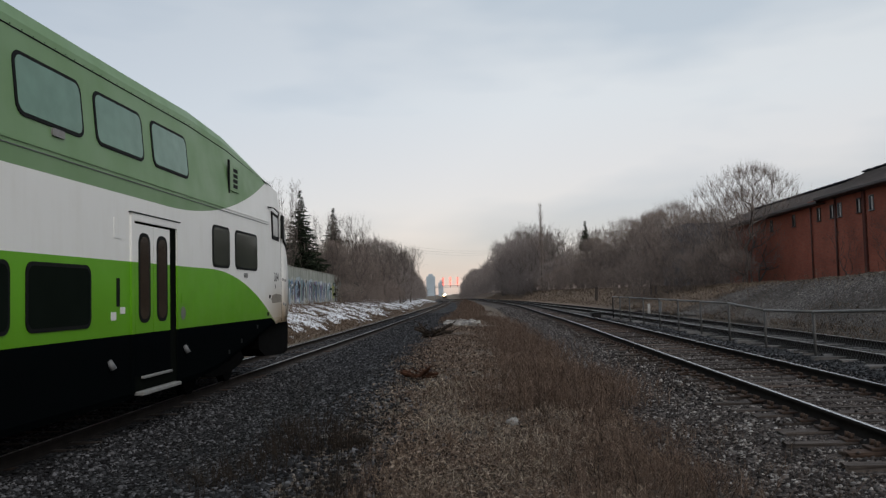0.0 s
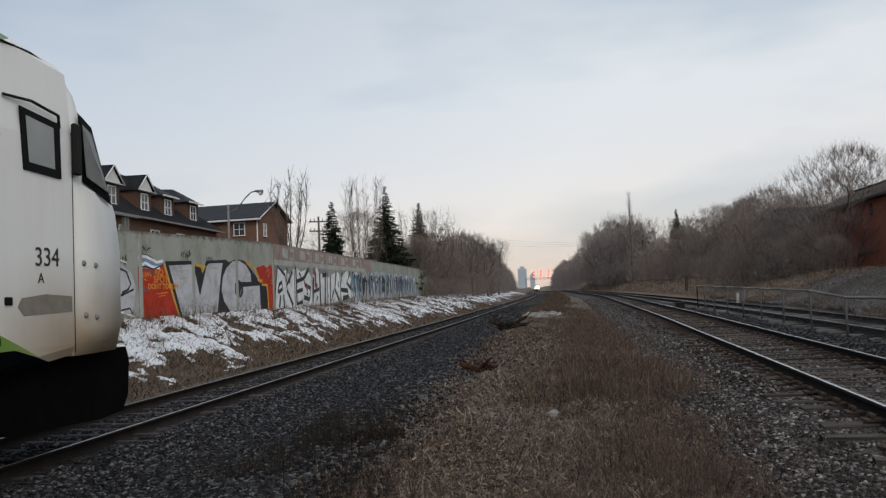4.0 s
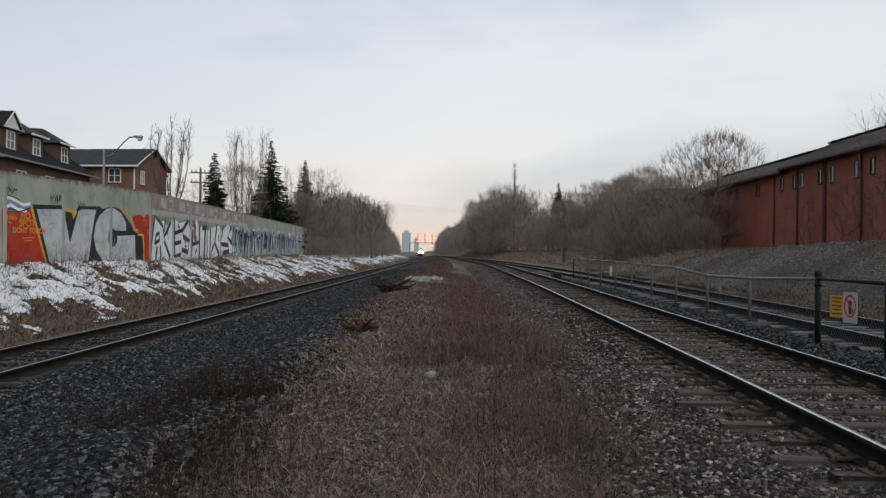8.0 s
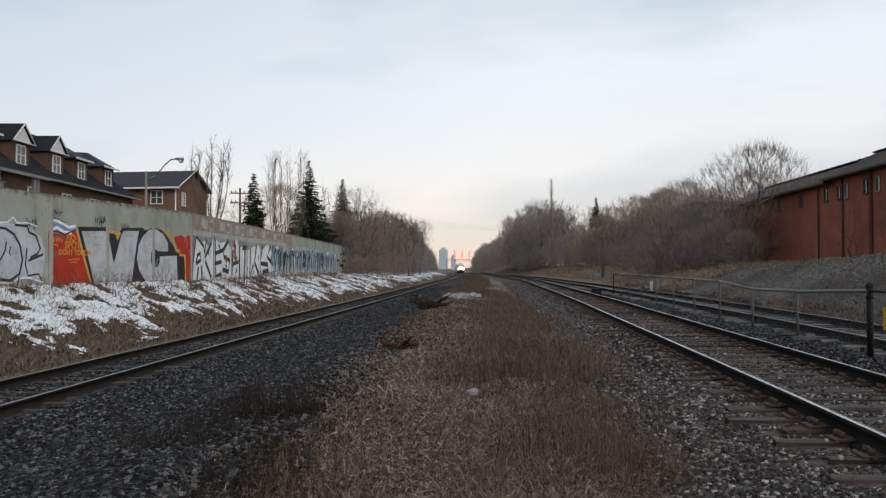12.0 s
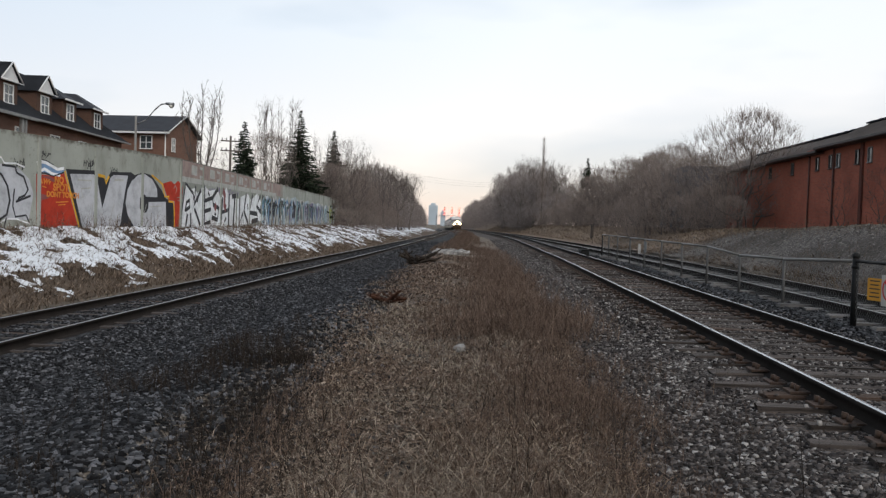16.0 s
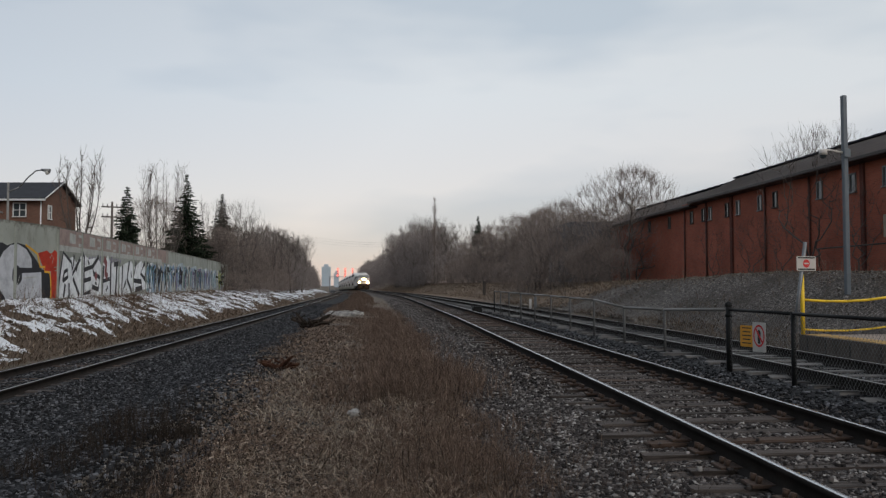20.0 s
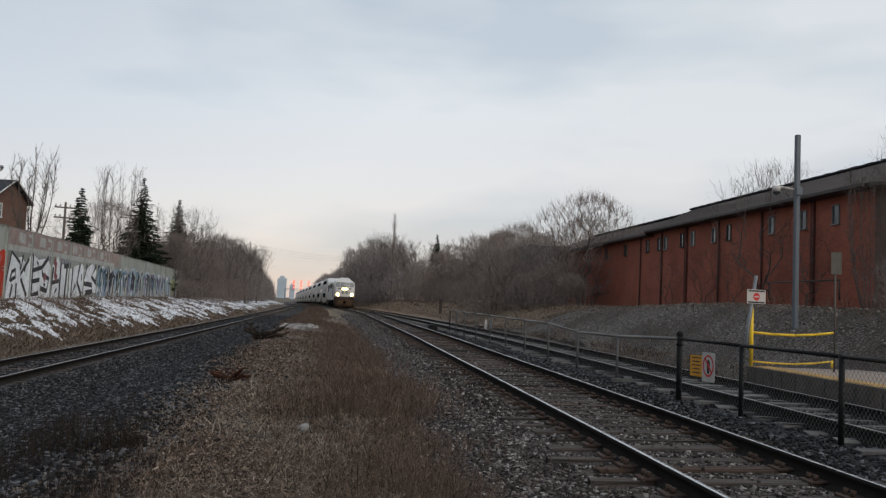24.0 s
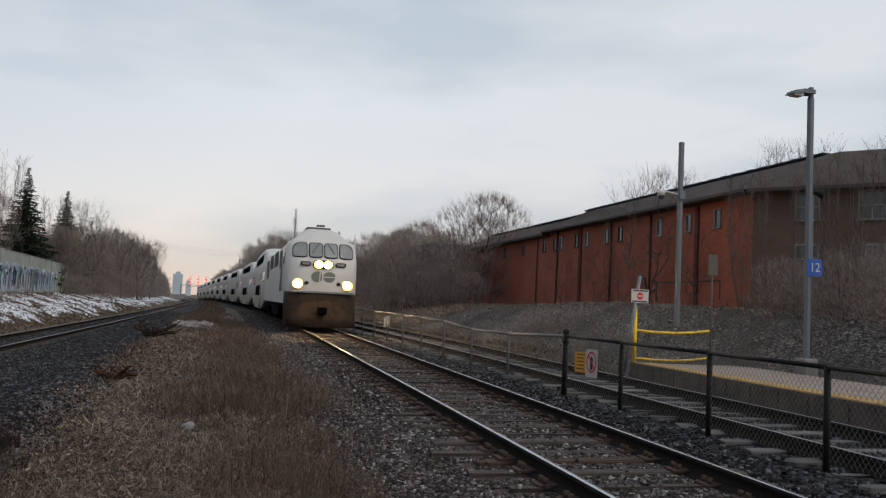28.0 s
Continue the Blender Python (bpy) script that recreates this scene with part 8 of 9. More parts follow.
def fence_signs():
    def along(y):
        return math.degrees(math.atan2(fence_x(y + 0.5) - fence_x(y - 0.5), 1.0))
    y = 12.62
    s = thing("notice_sign", "yellow notice with dark lettering on the fence", "sign", at=pose(fence_x(y) - 0.05, y, 0.84, 0, 0, -90 - along(y) + 18))
    flat_sign(s, "panel", 0.28, 0.34, pose(0, 0, 0), M_ORANGESIGN)
    for k in range(5):
        bm = nb()
        slab(bm, rounded(0.20 - 0.03 * (k % 2), 0.018, 0.003, 1), lambda u, v, q: Vector((u, -0.006 - q, v + 0.13 - 0.06 * k)), 0.002)
        part("text_bar", bm, M_INK, s)
    y = 12.18
    s = thing("no_trespassing_sign", "white no-trespassing sign with red ring on the fence", "sign", at=pose(fence_x(y) - 0.055, y, 0.85, 0, 0, -90 - along(y) + 18))
    flat_sign(s, "panel", 0.27, 0.46, pose(0, 0, 0), M_SIGNWHITE)
    bm = nb()
    o, i_ = [(u * 1.0, v * 1.5) for u, v in disc(0.115, 28)], [(u, v * 1.55) for u, v in disc(0.092, 28)]
    for k in range(28):
        q = (k + 1) % 28
        bm.faces.new([bm.verts.new(Vector((a, -0.0085, b + 0.02))) for a, b in (o[k], o[q], i_[q], i_[k])])
    part("red_ring", bm, M_RED, s)
    bm = nb()
    slab(bm, [(-0.08, 0.11), (-0.06, 0.13), (0.08, -0.09), (0.06, -0.11)], lambda u, v, q: Vector((u, -0.008 - q, v + 0.02)), 0.002)
    part("slash", bm, M_RED, s)
    bm = nb()
    slab(bm, [(-0.025, -0.12), (-0.03, 0.0), (-0.035, 0.06), (0, 0.10), (0.035, 0.06), (0.03, 0.0), (0.025, -0.12)], lambda u, v, q: Vector((u, -0.006 - q, v + 0.02)), 0.001)
    part("pictogram", bm, M_INK, s, "plain dark pictogram shape")
    y = 31.6
    s = thing("white_marker", "small white marker plate on the fence", "sign", at=pose(fence_x(y) - 0.04, y, 0.98, 0, 0, -70))
    flat_sign(s, "panel", 0.16, 0.42, pose(0, 0, 0), M_STEPGREY, 0.02)


fence_signs()

# ---- small things by the tracks ----


def lump(name, label, category, x, y, z, r, material, seed, squash=0.7):
    rnd = random.Random(seed)
    bm = nb()
    bmesh.ops.create_icosphere(bm, subdivisions=2, radius=r)
    for v in bm.verts:
        v.co *= 1 + 0.28 * noise.noise(v.co * (2.2 / r) + Vector((seed, 0, 0)))
        v.co.z *= squash
        if v.co.z < -r * 0.35:
            v.co.z = -r * 0.35
    return tagged(part(name, bm, material, at=pose(x, y, z, 0, 0, rnd.uniform(0, 360))), label, category)


lump("white_rock", "pale whitish rock lying in the dead grass", "rock", 0.10, 10.45, float(ground_z(0.1, 10.45)) + 0.04, 0.085, M_STONE_PALE, 3, 0.75)
lump("dark_rock", "small dark rock at the ballast edge", "rock", -2.1, 9.6, float(ground_z(-2.1, 9.6)) + 0.02, 0.07, M_CONCRETE, 5)


def stump_post():
    s = thing("wooden_post", "short dark weathered wooden post", "post", at=pose(13.6, 80.0, float(ground_z(13.6, 80.0)), 0, 2, 0))
    bm = nb()
    box(bm, -0.13, 0.13, -0.13, 0.13, -0.1, 1.5, 0.03)
    part("timber", bm, M_TIE, s)


stump_post()
n = 420
a, q = rng.uniform(0, 6.28, n), np.sqrt(rng.random(n))
x, y = 0.0 + 1.0 * q * np.cos(a), 45.0 + 2.2 * q * np.sin(a)
stones("pale_rubble", x, y, ground_z(x, y) + 0.02, 0.06, 0.24, M_RUBBLE, "patch of pale broken concrete rubble in the weeds")


def fallen_branch(x, y, r, label, material, seed):
    """A broken branch lying flat: crooked limbs spread from one end, with short shoots."""
    rnd = random.Random(seed)
    br = thing("fallen_branch", label, "branch", at=pose(x, y, float(ground_z(x, y)) + 0.03, 0, 0, rnd.uniform(-20, 20)))
    for k in range(11):
        a = rnd.uniform(-0.6, 0.6) + (math.pi if k % 2 else 0.0)
        pts, p_ = [], Vector((rnd.uniform(-0.3, 0.3) * r, rnd.uniform(-0.25, 0.25) * r, rnd.uniform(0.0, 0.05)))
        for _ in range(4):
            pts.append(tuple(p_))
            p_ = p_ + Vector((math.cos(a), math.sin(a) * 1.4, rnd.uniform(-0.10, 0.95))) * r * rnd.uniform(0.18, 0.30)
            p_.z = max(p_.z, 0.0)
            a += rnd.uniform(-0.5, 0.5)
        bm = nb()
        pipe(bm, pts, r * rnd.uniform(0.04, 0.085), 5)
        for _ in range(4):
            b = Vector(rnd.choice(pts[1:]))
            pipe(bm, [tuple(b), tuple(b + Vector((rnd.uniform(-0.3, 0.3), rnd.uniform(-0.3, 0.3), rnd.uniform(0.02, 0.25))) * r)], r * 0.022, 4)
        part("limb", bm, material, br)


fallen_branch(-1.42, 31.8, 0.85, "blackish fallen branch tangle by the path", M_STEM, 4)
fallen_branch(-1.26, 16.7, 0.40, "reddish-brown clump of broken twigs by the path", M_DEADBRANCH, 9)


def switch_machine():
    s = thing("rail_lubricator", "small black trackside box beside the rail", "trackside box", at=pose(float(x_right(41)) + 1.15, 41.0, 0.22))
    bm = nb()
    box(bm, -0.22, 0.22, -0.3, 0.3, 0, 0.32, 0.04)
    part("box", bm, M_BLACKMETAL, s)
    bm = nb()
    box(bm, -0.24, 0.24, -0.32, 0.32, 0.32, 0.36, 0.015)
    part("lid", bm, M_BLACKMETAL, s)


switch_machine()


def signal_bridge():
    g = thing("signal_gantry", "distant signal gantry with red lights over the tracks", "railway signal", at=pose(0, 480.0, float(drop(480))))
    for x in (-8.5, 7.5):
        bm = nb()
        box(bm, x - 0.25, x + 0.25, -0.25, 0.25, -1.0, 8.2, 0.03)
        part("leg", bm, M_GALV, g)
    for z in (7.4, 8.2):
        bm = nb()
        box(bm, -8.5, 7.5, -0.15, 0.15, z - 0.1, z + 0.1, 0.02)
        part("beam", bm, M_GALV, g)
    for x in (-3.76, 0.45, 4.67):
        bm = nb()
        box(bm, x - 0.12, x + 0.12, -0.3, -0.2, 7.4, 12.6)
        mast = part("mast", bm, M_BLACKMETAL, g)
        for z in (8.9, 10.7, 12.3):
            bm = nb()
            box(bm, x - 0.42, x + 0.42, -0.42, -0.3, z - 0.75, z + 0.75, 0.05)
            part("signal_head", bm, M_BLACKMETAL, g)
            bm = nb()
            tube(bm, (x, -0.42, z), (x, -0.62, z), 0.30, 0.30, 12)
            part("red_lens", bm, M_SIGNALRED, g, "lit red signal lens")


signal_bridge()
for x, h, w in ((-25.0, 37.0, 16.0), (-11.0, 25.0, 9.0)):
    tw = thing("distant_tower", "pale blue-grey tower block on the far horizon", "tower", at=pose(x * 1.3, 1500.0, -3))
    bm = nb()
    box(bm, -w / 2, w / 2, -6, 6, 0, h, 0.2)
    part("wall", bm, M_TOWER, tw)
    bm = nb()
    box(bm, -w / 4, w / 4, -3, 3, h, h + 4, 0.2)
    part("roof_plant", bm, M_TOWER, tw)

# ---- trains ----
# A car's space: y forward along the track, x to its right, z up from the rail top; y = 0 is the seam behind the nose.


def hull(bm, stations):
    """Skins a car body through stations (y, z bottom, z edge, z top, half width)."""
    rings = []
    for y, zb, ze, zt, hw in stations:
        pr = [(hw - 0.04, zb), (hw, zb + 0.10), (hw, 3.85), (hw - 0.115 * (ze - 3.85) / 1.28, ze), (hw * 0.86, ze + (zt - ze) * 0.55), (hw * 0.55, ze + (zt - ze) * 0.90), (0, zt)]
        full = pr + [(-a, b) for a, b in pr[-2::-1]]
        rings.append([bm.verts.new((a, y, b)) for a, b in full])
    n = len(rings[0])
    for r0, r1 in zip(rings, rings[1:]):
        for i in range(n):
            bm.faces.new((r0[i], r0[(i + 1) % n], r1[(i + 1) % n], r1[i]))
    bm.faces.new(rings[0])
    bm.faces.new(rings[-1][::-1])
    bmesh.ops.recalc_face_normals(bm, faces=bm.faces[:])
    return bm


def nose(bm, rows):
    """Skins a cab front: rows of (z, side y, front y, half width at the side, half width at the front)."""
    rings = []
    for z, ys_, yf, hs, hf in rows:
        half = [(hs, ys_), (hs * 0.985, ys_ + (yf - ys_) * 0.40), (hf, ys_ + (yf - ys_) * 0.80), (hf * 0.62, yf - 0.03), (0.0, yf)]
        full = half + [(-a, b) for a, b in half[-2::-1]]
        rings.append([bm.verts.new((a, b, z)) for a, b in full])
    n = len(rings[0])
    for r0, r1 in zip(rings, rings[1:]):
        for i in range(n - 1):
            f = bm.faces.new((r0[i], r0[i + 1], r1[i + 1], r1[i]))
            f.smooth = True
        bm.faces.new((r0[n - 1], r0[0], r1[0], r1[n - 1]))
    bm.faces.new(rings[0][::-1])
    bm.faces.new(rings[-1])
    bmesh.ops.recalc_face_normals(bm, faces=bm.faces[:])
    return bm


def side_map(sd, hw, u0, z0, lean=0.0, lift=0.0):
    """Places a flat outline on a car's side: u runs back from the seam, v up; lean: the wall's inward tilt."""
    ca, sa = math.cos(lean), math.sin(lean)
    return lambda u, v, q: Vector((sd * (hw - v * sa + (q + lift) * ca), -(u0 + u), z0 + v * ca + (q + lift) * sa))


def side_panel(name, outline, mp, depth, material, parent, label=""):
    bm = slab(nb(), outline, mp, depth)
    bmesh.ops.recalc_face_normals(bm, faces=bm.faces[:])
    return part(name, bm, material, parent, label)


def coach_window(car, sd, u0, u1, z0, z1, lean, glass, rad=0.14, hw=1.5):
    w, h = u1 - u0, z1 - z0
    base = hw if lean == 0 else hw - 0.09 * ((z0 + z1) / 2 - 3.85)
    mp = side_map(sd, base, (u0 + u1) / 2, (z0 + z1) / 2, lean)
    win = side_panel("window", rounded(w, h, rad), mp, 0.014, M_RUBBER, car, "black rubber window seal")
    mp = side_map(sd, base, (u0 + u1) / 2, (z0 + z1) / 2, lean, 0.006)
    side_panel("pane", rounded(w - 0.10, h - 0.10, rad * 0.8), mp, 0.012, glass, win)
    return win


def bogie(car, u):
    bm = nb()
    for sd in (-1, 1):
        slab(bm, [(-1.75, 0.50), (-1.4, 0.72), (-0.5, 0.50), (0.5, 0.50), (1.4, 0.72), (1.75, 0.50), (1.4, 0.38), (0.6, 0.26), (-0.6, 0.26), (-1.4, 0.38)], lambda a, b, q: Vector((sd * 0.98 + q, -u + a, b)), 0.13)
    box(bm, -0.98, 0.98, -u - 0.35, -u + 0.35, 0.42, 0.80, 0.04)
    bg = part("bogie", bm, M_TRUCK, car)
    for a in (-1.25, 1.25):
        for sd in (-1, 1):
            bm = nb()
            tube(bm, (sd * 0.72, -u + a, 0.42), (sd * 0.85, -u + a, 0.42), 0.42, 0.42, 20)
            tube(bm, (sd * 0.69, -u + a, 0.42), (sd * 0.72, -u + a, 0.42), 0.455, 0.455, 20)
            part("wheel", bm, M_TRUCK, bg)
    return bg


LEAN = math.atan2(0.115, 1.28)
BODY_BOTTOM = [(0.0, 1.28), (1.2, 1.16), (2.2, 0.98), (5.6, 0.46), (7.0, 0.42), (19.2, 0.42), (20.6, 0.46), (24.0, 0.98), (25.2, 1.16), (26.0, 1.2)]


def body_z(u):
    return float(np.interp(u, [a for a, _ in BODY_BOTTOM], [b for _, b in BODY_BOTTOM]))


def doors(car, sd, u0, paint_mt, detail=True):
    """A double sliding door in a shallow frame; u0 is its forward edge."""
    fr = nb()
    slab(fr, [(0, 0.50), (0.10, 0.50), (0.10, 3.16), (1.88, 3.16), (1.88, 0.50), (1.98, 0.50), (1.98, 3.28), (0, 3.28)], side_map(sd, 1.5, u0, 0.0), 0.035)
    bmesh.ops.recalc_face_normals(fr, faces=fr.faces[:])
    dr = part("door", fr, paint_mt, car)
    # No recess is cut: a flat near-black sheet carries the doorway's shade.
    side_panel("shade_sheet", [(0.10, 0.52), (1.88, 0.52), (1.88, 3.16), (0.10, 3.16)], side_map(sd, 1.5, u0, 0.0), 0.004, M_DOORSHADE, dr, "near-black sheet drawn as the doorway's shade")
    for a in (0.40, 1.12):
        side_panel("leaf", [(a, 0.75), (a + 0.70, 0.75), (a + 0.70, 3.12), (a, 3.12)], side_map(sd, 1.5, u0, 0.0, 0, 0.005), 0.010, paint_mt, dr)
        side_panel("leaf_seal", [(u + a + 0.35, v + 2.28) for u, v in rounded(0.46, 1.42, 0.17)], side_map(sd, 1.5, u0, 0.0, 0, 0.014), 0.006, M_RUBBER, dr)
        side_panel("leaf_pane", [(u + a + 0.35, v + 2.28) for u, v in rounded(0.34, 1.30, 0.13)], side_map(sd, 1.5, u0, 0.0, 0, 0.018), 0.006, M_DOORGLASS, dr, "dark brownish door window")
    bm = nb()
    box(bm, sd * 1.5 - 0.01, sd * 1.5 + 0.05, -(u0 + 2.02), -(u0 - 0.04), 3.275, 3.295, 0.006)
    part("drip_rail", bm, M_RUBBER, dr)
    if detail:
        bm = nb()
        box(bm, sd * 1.5 - 0.02, sd * 1.5 + 0.13, -(u0 + 1.80), -(u0 + 0.20), 0.46, 0.52, 0.008)
        part("step", bm, M_STEPGREY, dr, "worn grey step edge")
        bm = nb()
        box(bm, sd * 1.5 - 0.02, sd * 1.5 + 0.05, -(u0 + 1.60), -(u0 + 0.40), 0.70, 0.74, 0.006)
        part("step", bm, M_STEPGREY, dr, "worn grey step edge")
    return dr


def cab_car():
    car = thing("commuter_cab_car", "green and white double-deck commuter cab car", "train")
    st = []
    for u in (0.0, 1.0, 1.8, 2.6, 3.4, 4.3, 5.3, 6.4, 7.5, 9.0, 13, 18.5, 20, 22, 24, 25.9):
        k = min(u, 25.9 - u + 1.2)
        ze = float(np.interp(k, [0, 1.2, 2.6, 4.3, 6.4, 9], [4.74, 4.87, 5.06, 5.26, 5.35, 5.32]))
        zt = float(np.interp(k, [0, 1.0, 2.6, 4.3, 6.4, 9], [4.97, 5.10, 5.32, 5.55, 5.67, 5.66]))
        st.append((-u, body_z(u), ze, zt, 1.5))
    part("body", hull(nb(), st), M_CABPAINT, car)
    # nose
    rows = [(1.26, -0.02, 1.40, 1.495, 1.37), (1.6, 0.0, 1.52, 1.495, 1.40), (2.6, 0.0, 1.52, 1.495, 1.40), (3.1, 0.0, 1.44, 1.495, 1.38), (3.5, 0.0, 1.26, 1.49, 1.34), (4.1, -0.02, 0.92, 1.46, 1.26), (4.52, -0.04, 0.55, 1.42, 1.16), (4.78, -0.08, 0.24, 1.34, 1.04), (4.92, -0.12, 0.02, 1.05, 0.82)]
    part("nose", nose(nb(), rows), M_CABPAINT, car, "white moulded cab front")
    for sd in (-1, 1):
        # windscreen quarter light seen past the corner
        bm = nb()
        v = [bm.verts.new(c) for c in ((sd * 1.485, 0.16, 4.30), (sd * 1.50, 0.22, 3.42), (sd * 1.43, 1.00, 3.20), (sd * 1.385, 0.62, 4.20))]
        bm.faces.new(v)
        bmesh.ops.solidify(bm, geom=bm.faces[:], thickness=0.02)
        part("quarter_light", bm, M_RUBBER, car, "black-framed corner windscreen")
        bm = nb()
        v = [bm.verts.new(c) for c in ((sd * 1.500, 0.24, 4.16), (sd * 1.515, 0.28, 3.50), (sd * 1.464, 0.86, 3.36), (sd * 1.42, 0.56, 4.10))]
        bm.faces.new(v)
        bmesh.ops.solidify(bm, geom=bm.faces[:], thickness=0.012)
        part("quarter_pane", bm, M_TINT_SKY, car)
        # cab side window, slanting, with its open pane
        side_panel("cab_window", [(0.24, 3.40), (0.92, 3.43), (0.98, 4.14), (0.26, 4.06)], side_map(sd, 1.5, 0, 0), 0.02, M_RUBBER, car)
        side_panel("cab_pane", [(0.37, 3.50), (0.84, 3.52), (0.89, 4.05), (0.39, 3.99)], side_map(sd, 1.5, 0, 0), 0.026, M_TINT_SKY, car)
        bm = nb()
        pipe(bm, [(sd * 1.49, -1.22, 4.22), (sd * 1.53, -0.8, 4.23), (sd * 1.53, -0.30, 4.16), (sd * 1.50, -0.24, 4.02)], 0.018, 6)
        part("rain_gutter", bm, M_BLACKMETAL, car)
        bm = nb()
        box(bm, sd * 1.55 - 0.035, sd * 1.55 + 0.035, -0.05, 0.10, 3.48, 4.12, 0.02)
        pipe(bm, [(sd * 1.48, 0.02, 4.0), (sd * 1.56, 0.0, 4.0)], 0.015, 6)
        pipe(bm, [(sd * 1.48, 0.02, 3.55), (sd * 1.56, 0.0, 3.55)], 0.015, 6)
        part("mirror", bm, M_BLACKMETAL, car, "black folded mirror")
        bm = nb()
        pipe(bm, [(sd * 1.38, -1.55, 4.90), (sd * 1.43, -1.2, 4.84), (sd * 1.38, -0.6, 4.86), (sd * 1.33, -0.2, 4.82)], 0.014, 6)
        part("roof_handrail", bm, M_BLACKMETAL, car)
        # passenger windows
        coach_window(car, sd, 2.35, 4.1, 2.56, 3.42, 0, M_CABGLASS)
        coach_window(car, sd, 4.5, 5.62, 2.56, 3.42, 0, M_CABGLASS)
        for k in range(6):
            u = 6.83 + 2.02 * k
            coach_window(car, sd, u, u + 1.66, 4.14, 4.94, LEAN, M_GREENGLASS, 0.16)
        for k in range(4):
            u = 10.75 + 1.95 * k
            coach_window(car, sd, u, u + 1.62, 1.56, 2.42, 0, M_TINT_DARK)
        doors(car, sd, 7.50, M_CABPAINT)
        # vent, belt moulding, small fittings
        bm = nb()
        slab(bm, [(3.72, 4.26), (4.34, 4.26), (4.34, 4.82), (3.72, 4.82)], side_map(sd, 1.5 - 0.04, 0, 0), 0.03)
        vt = part("vent", bm, M_CABPAINT, car)
        for k in range(4):
            side_panel("vent_slot", [(3.82, 4.34 + 0.115 * k), (4.12, 4.34 + 0.115 * k), (4.12, 4.42 + 0.115 * k), (3.82, 4.42 + 0.115 * k)], side_map(sd, 1.5 - 0.04, 0, 0), 0.034, M_RUBBER, vt)
        bm = nb()
        slab(bm, [(4.34, 4.20), (4.40, 4.20), (4.40, 4.92), (4.34, 4.92)], side_map(sd, 1.5 - 0.05, 0, 0), 0.035)
        part("vent_flange", bm, M_RUBBER, vt)
        for z, mt in ((3.83, M_CABPAINT), (3.76, M_FITGREY)):
            bm = nb()
            hz = 0.012 if mt is M_CABPAINT else 0.005
            box(bm, sd * 1.5 - 0.01, sd * 1.5 + 0.012, -25.0, -1.3, z - hz, z + hz)
            part("belt_moulding", bm, mt, car)
        bm = nb()
        for k in range(72):
            u = 6.0 + 0.26 * k
            zz = float(np.interp(u, [5.9, 6.6, 9], [5.19, 5.22, 5.20]))
            tube(bm, (sd * 1.34, -u, zz + 0.03), (sd * 1.384, -u, zz + 0.03), 0.010, 0.008, 5)
        tagged(part("riveted_seam", bm, M_RUBBER, car, "seam of small rivets under the roof edge"), kind="stuff")
        bm = nb()
        pipe(bm, [(sd * 1.384, -24.0, 5.19), (sd * 1.382, -6.6, 5.21), (sd * 1.388, -4.3, 5.13), (sd * 1.40, -1.2, 4.85)], 0.009, 5)
        part("roof_seam", bm, M_RUBBER, car)
        bm = nb()
        box(bm, sd * 1.5 - 0.012, sd * 1.5 + 0.003, -0.006, 0.006, 1.3, 3.85)
        part("nose_seam", bm, M_RUBBER, car)
        part("fleet_number", text_mesh("334", 0.31), M_INK, car, "black fleet number", at=pose(sd * 1.505, -0.52, 2.44, 90, 0, 90 * sd))
        part("fleet_letter", text_mesh("A", 0.17), M_INK, car, "", at=pose(sd * 1.505, -0.64, 2.20, 90, 0, 90 * sd))
        # dirt panel, sockets and lamps on the side
        side_panel("dirt_smear", [(0.05, 1.80), (0.95, 1.78), (1.05, 1.88), (0.98, 1.98), (0.55, 2.02), (0.05, 1.99)], side_map(sd, 1.5, 0, 0), 0.003, simple("grey_road_dirt", (0.20, 0.18, 0.15), 0.9, 0, 0.2), car, "smear of grey dirt")
        for u, z, w, h in ((9.9, 2.05, 0.10, 0.42), (10.05, 1.70, 0.16, 0.12), (9.75, 1.78, 0.16, 0.10), (7.25, 1.95, 0.20, 0.18), (9.9, 3.0, 0.26, 0.30), (3.3, 2.44, 0.28, 0.10), (11.6, 4.08, 0.30, 0.10)):
            side_panel("placard" if w > 0.2 else "fitting", [(a + u, b + z) for a, b in rounded(w, h, 0.015, 2)], side_map(sd, 1.5 - (0.02 if z > 3.9 else 0), 0, 0), 0.010 + (0.02 if z > 3.9 else 0), M_CABPAINT if w in (0.26, 0.20) else M_WHITE if 0.15 < w < 0.2 else M_STEPGREY if w > 0.15 else M_RUBBER, car)
        side_panel("emblem", [(a + 7.25, b + 1.68) for a, b in disc(0.12, 16)], side_map(sd, 1.5, 0, 0), 0.006, M_LOGO, car)
        for u, z in ((10.2, 1.02), (7.2, 1.05)):
            bm = nb()
            tube(bm, (sd * 1.5, -u, z + 0.05), (sd * 1.56, -u + 0.03, z - 0.08), 0.045, 0.05, 8)
            part("step_light", bm, M_FITGREY, car)
        for u, z in ((2.4, 1.24), (3.7, 0.98), (4.6, 0.80), (1.2, 1.95), (1.4, 1.52)):
            side_panel("jacking_plate", [(a + u, b + z) for a, b in rounded(0.12, 0.09, 0.01, 1)], side_map(sd, 1.5, 0, 0), 0.01, M_RUBBER, car)
        for u, z in ((-0.22, 2.4), (-0.25, 1.75), (-0.5, 2.38), (-0.5, 1.72)):
            bm = nb()
            bmesh.ops.create_uvsphere(bm, u_segments=8, v_segments=5, radius=0.04, matrix=Matrix.Translation((sd * (1.485 if u > -0.4 else 1.475), -u, z)))
            part("stud", bm, M_STEPGREY, car)
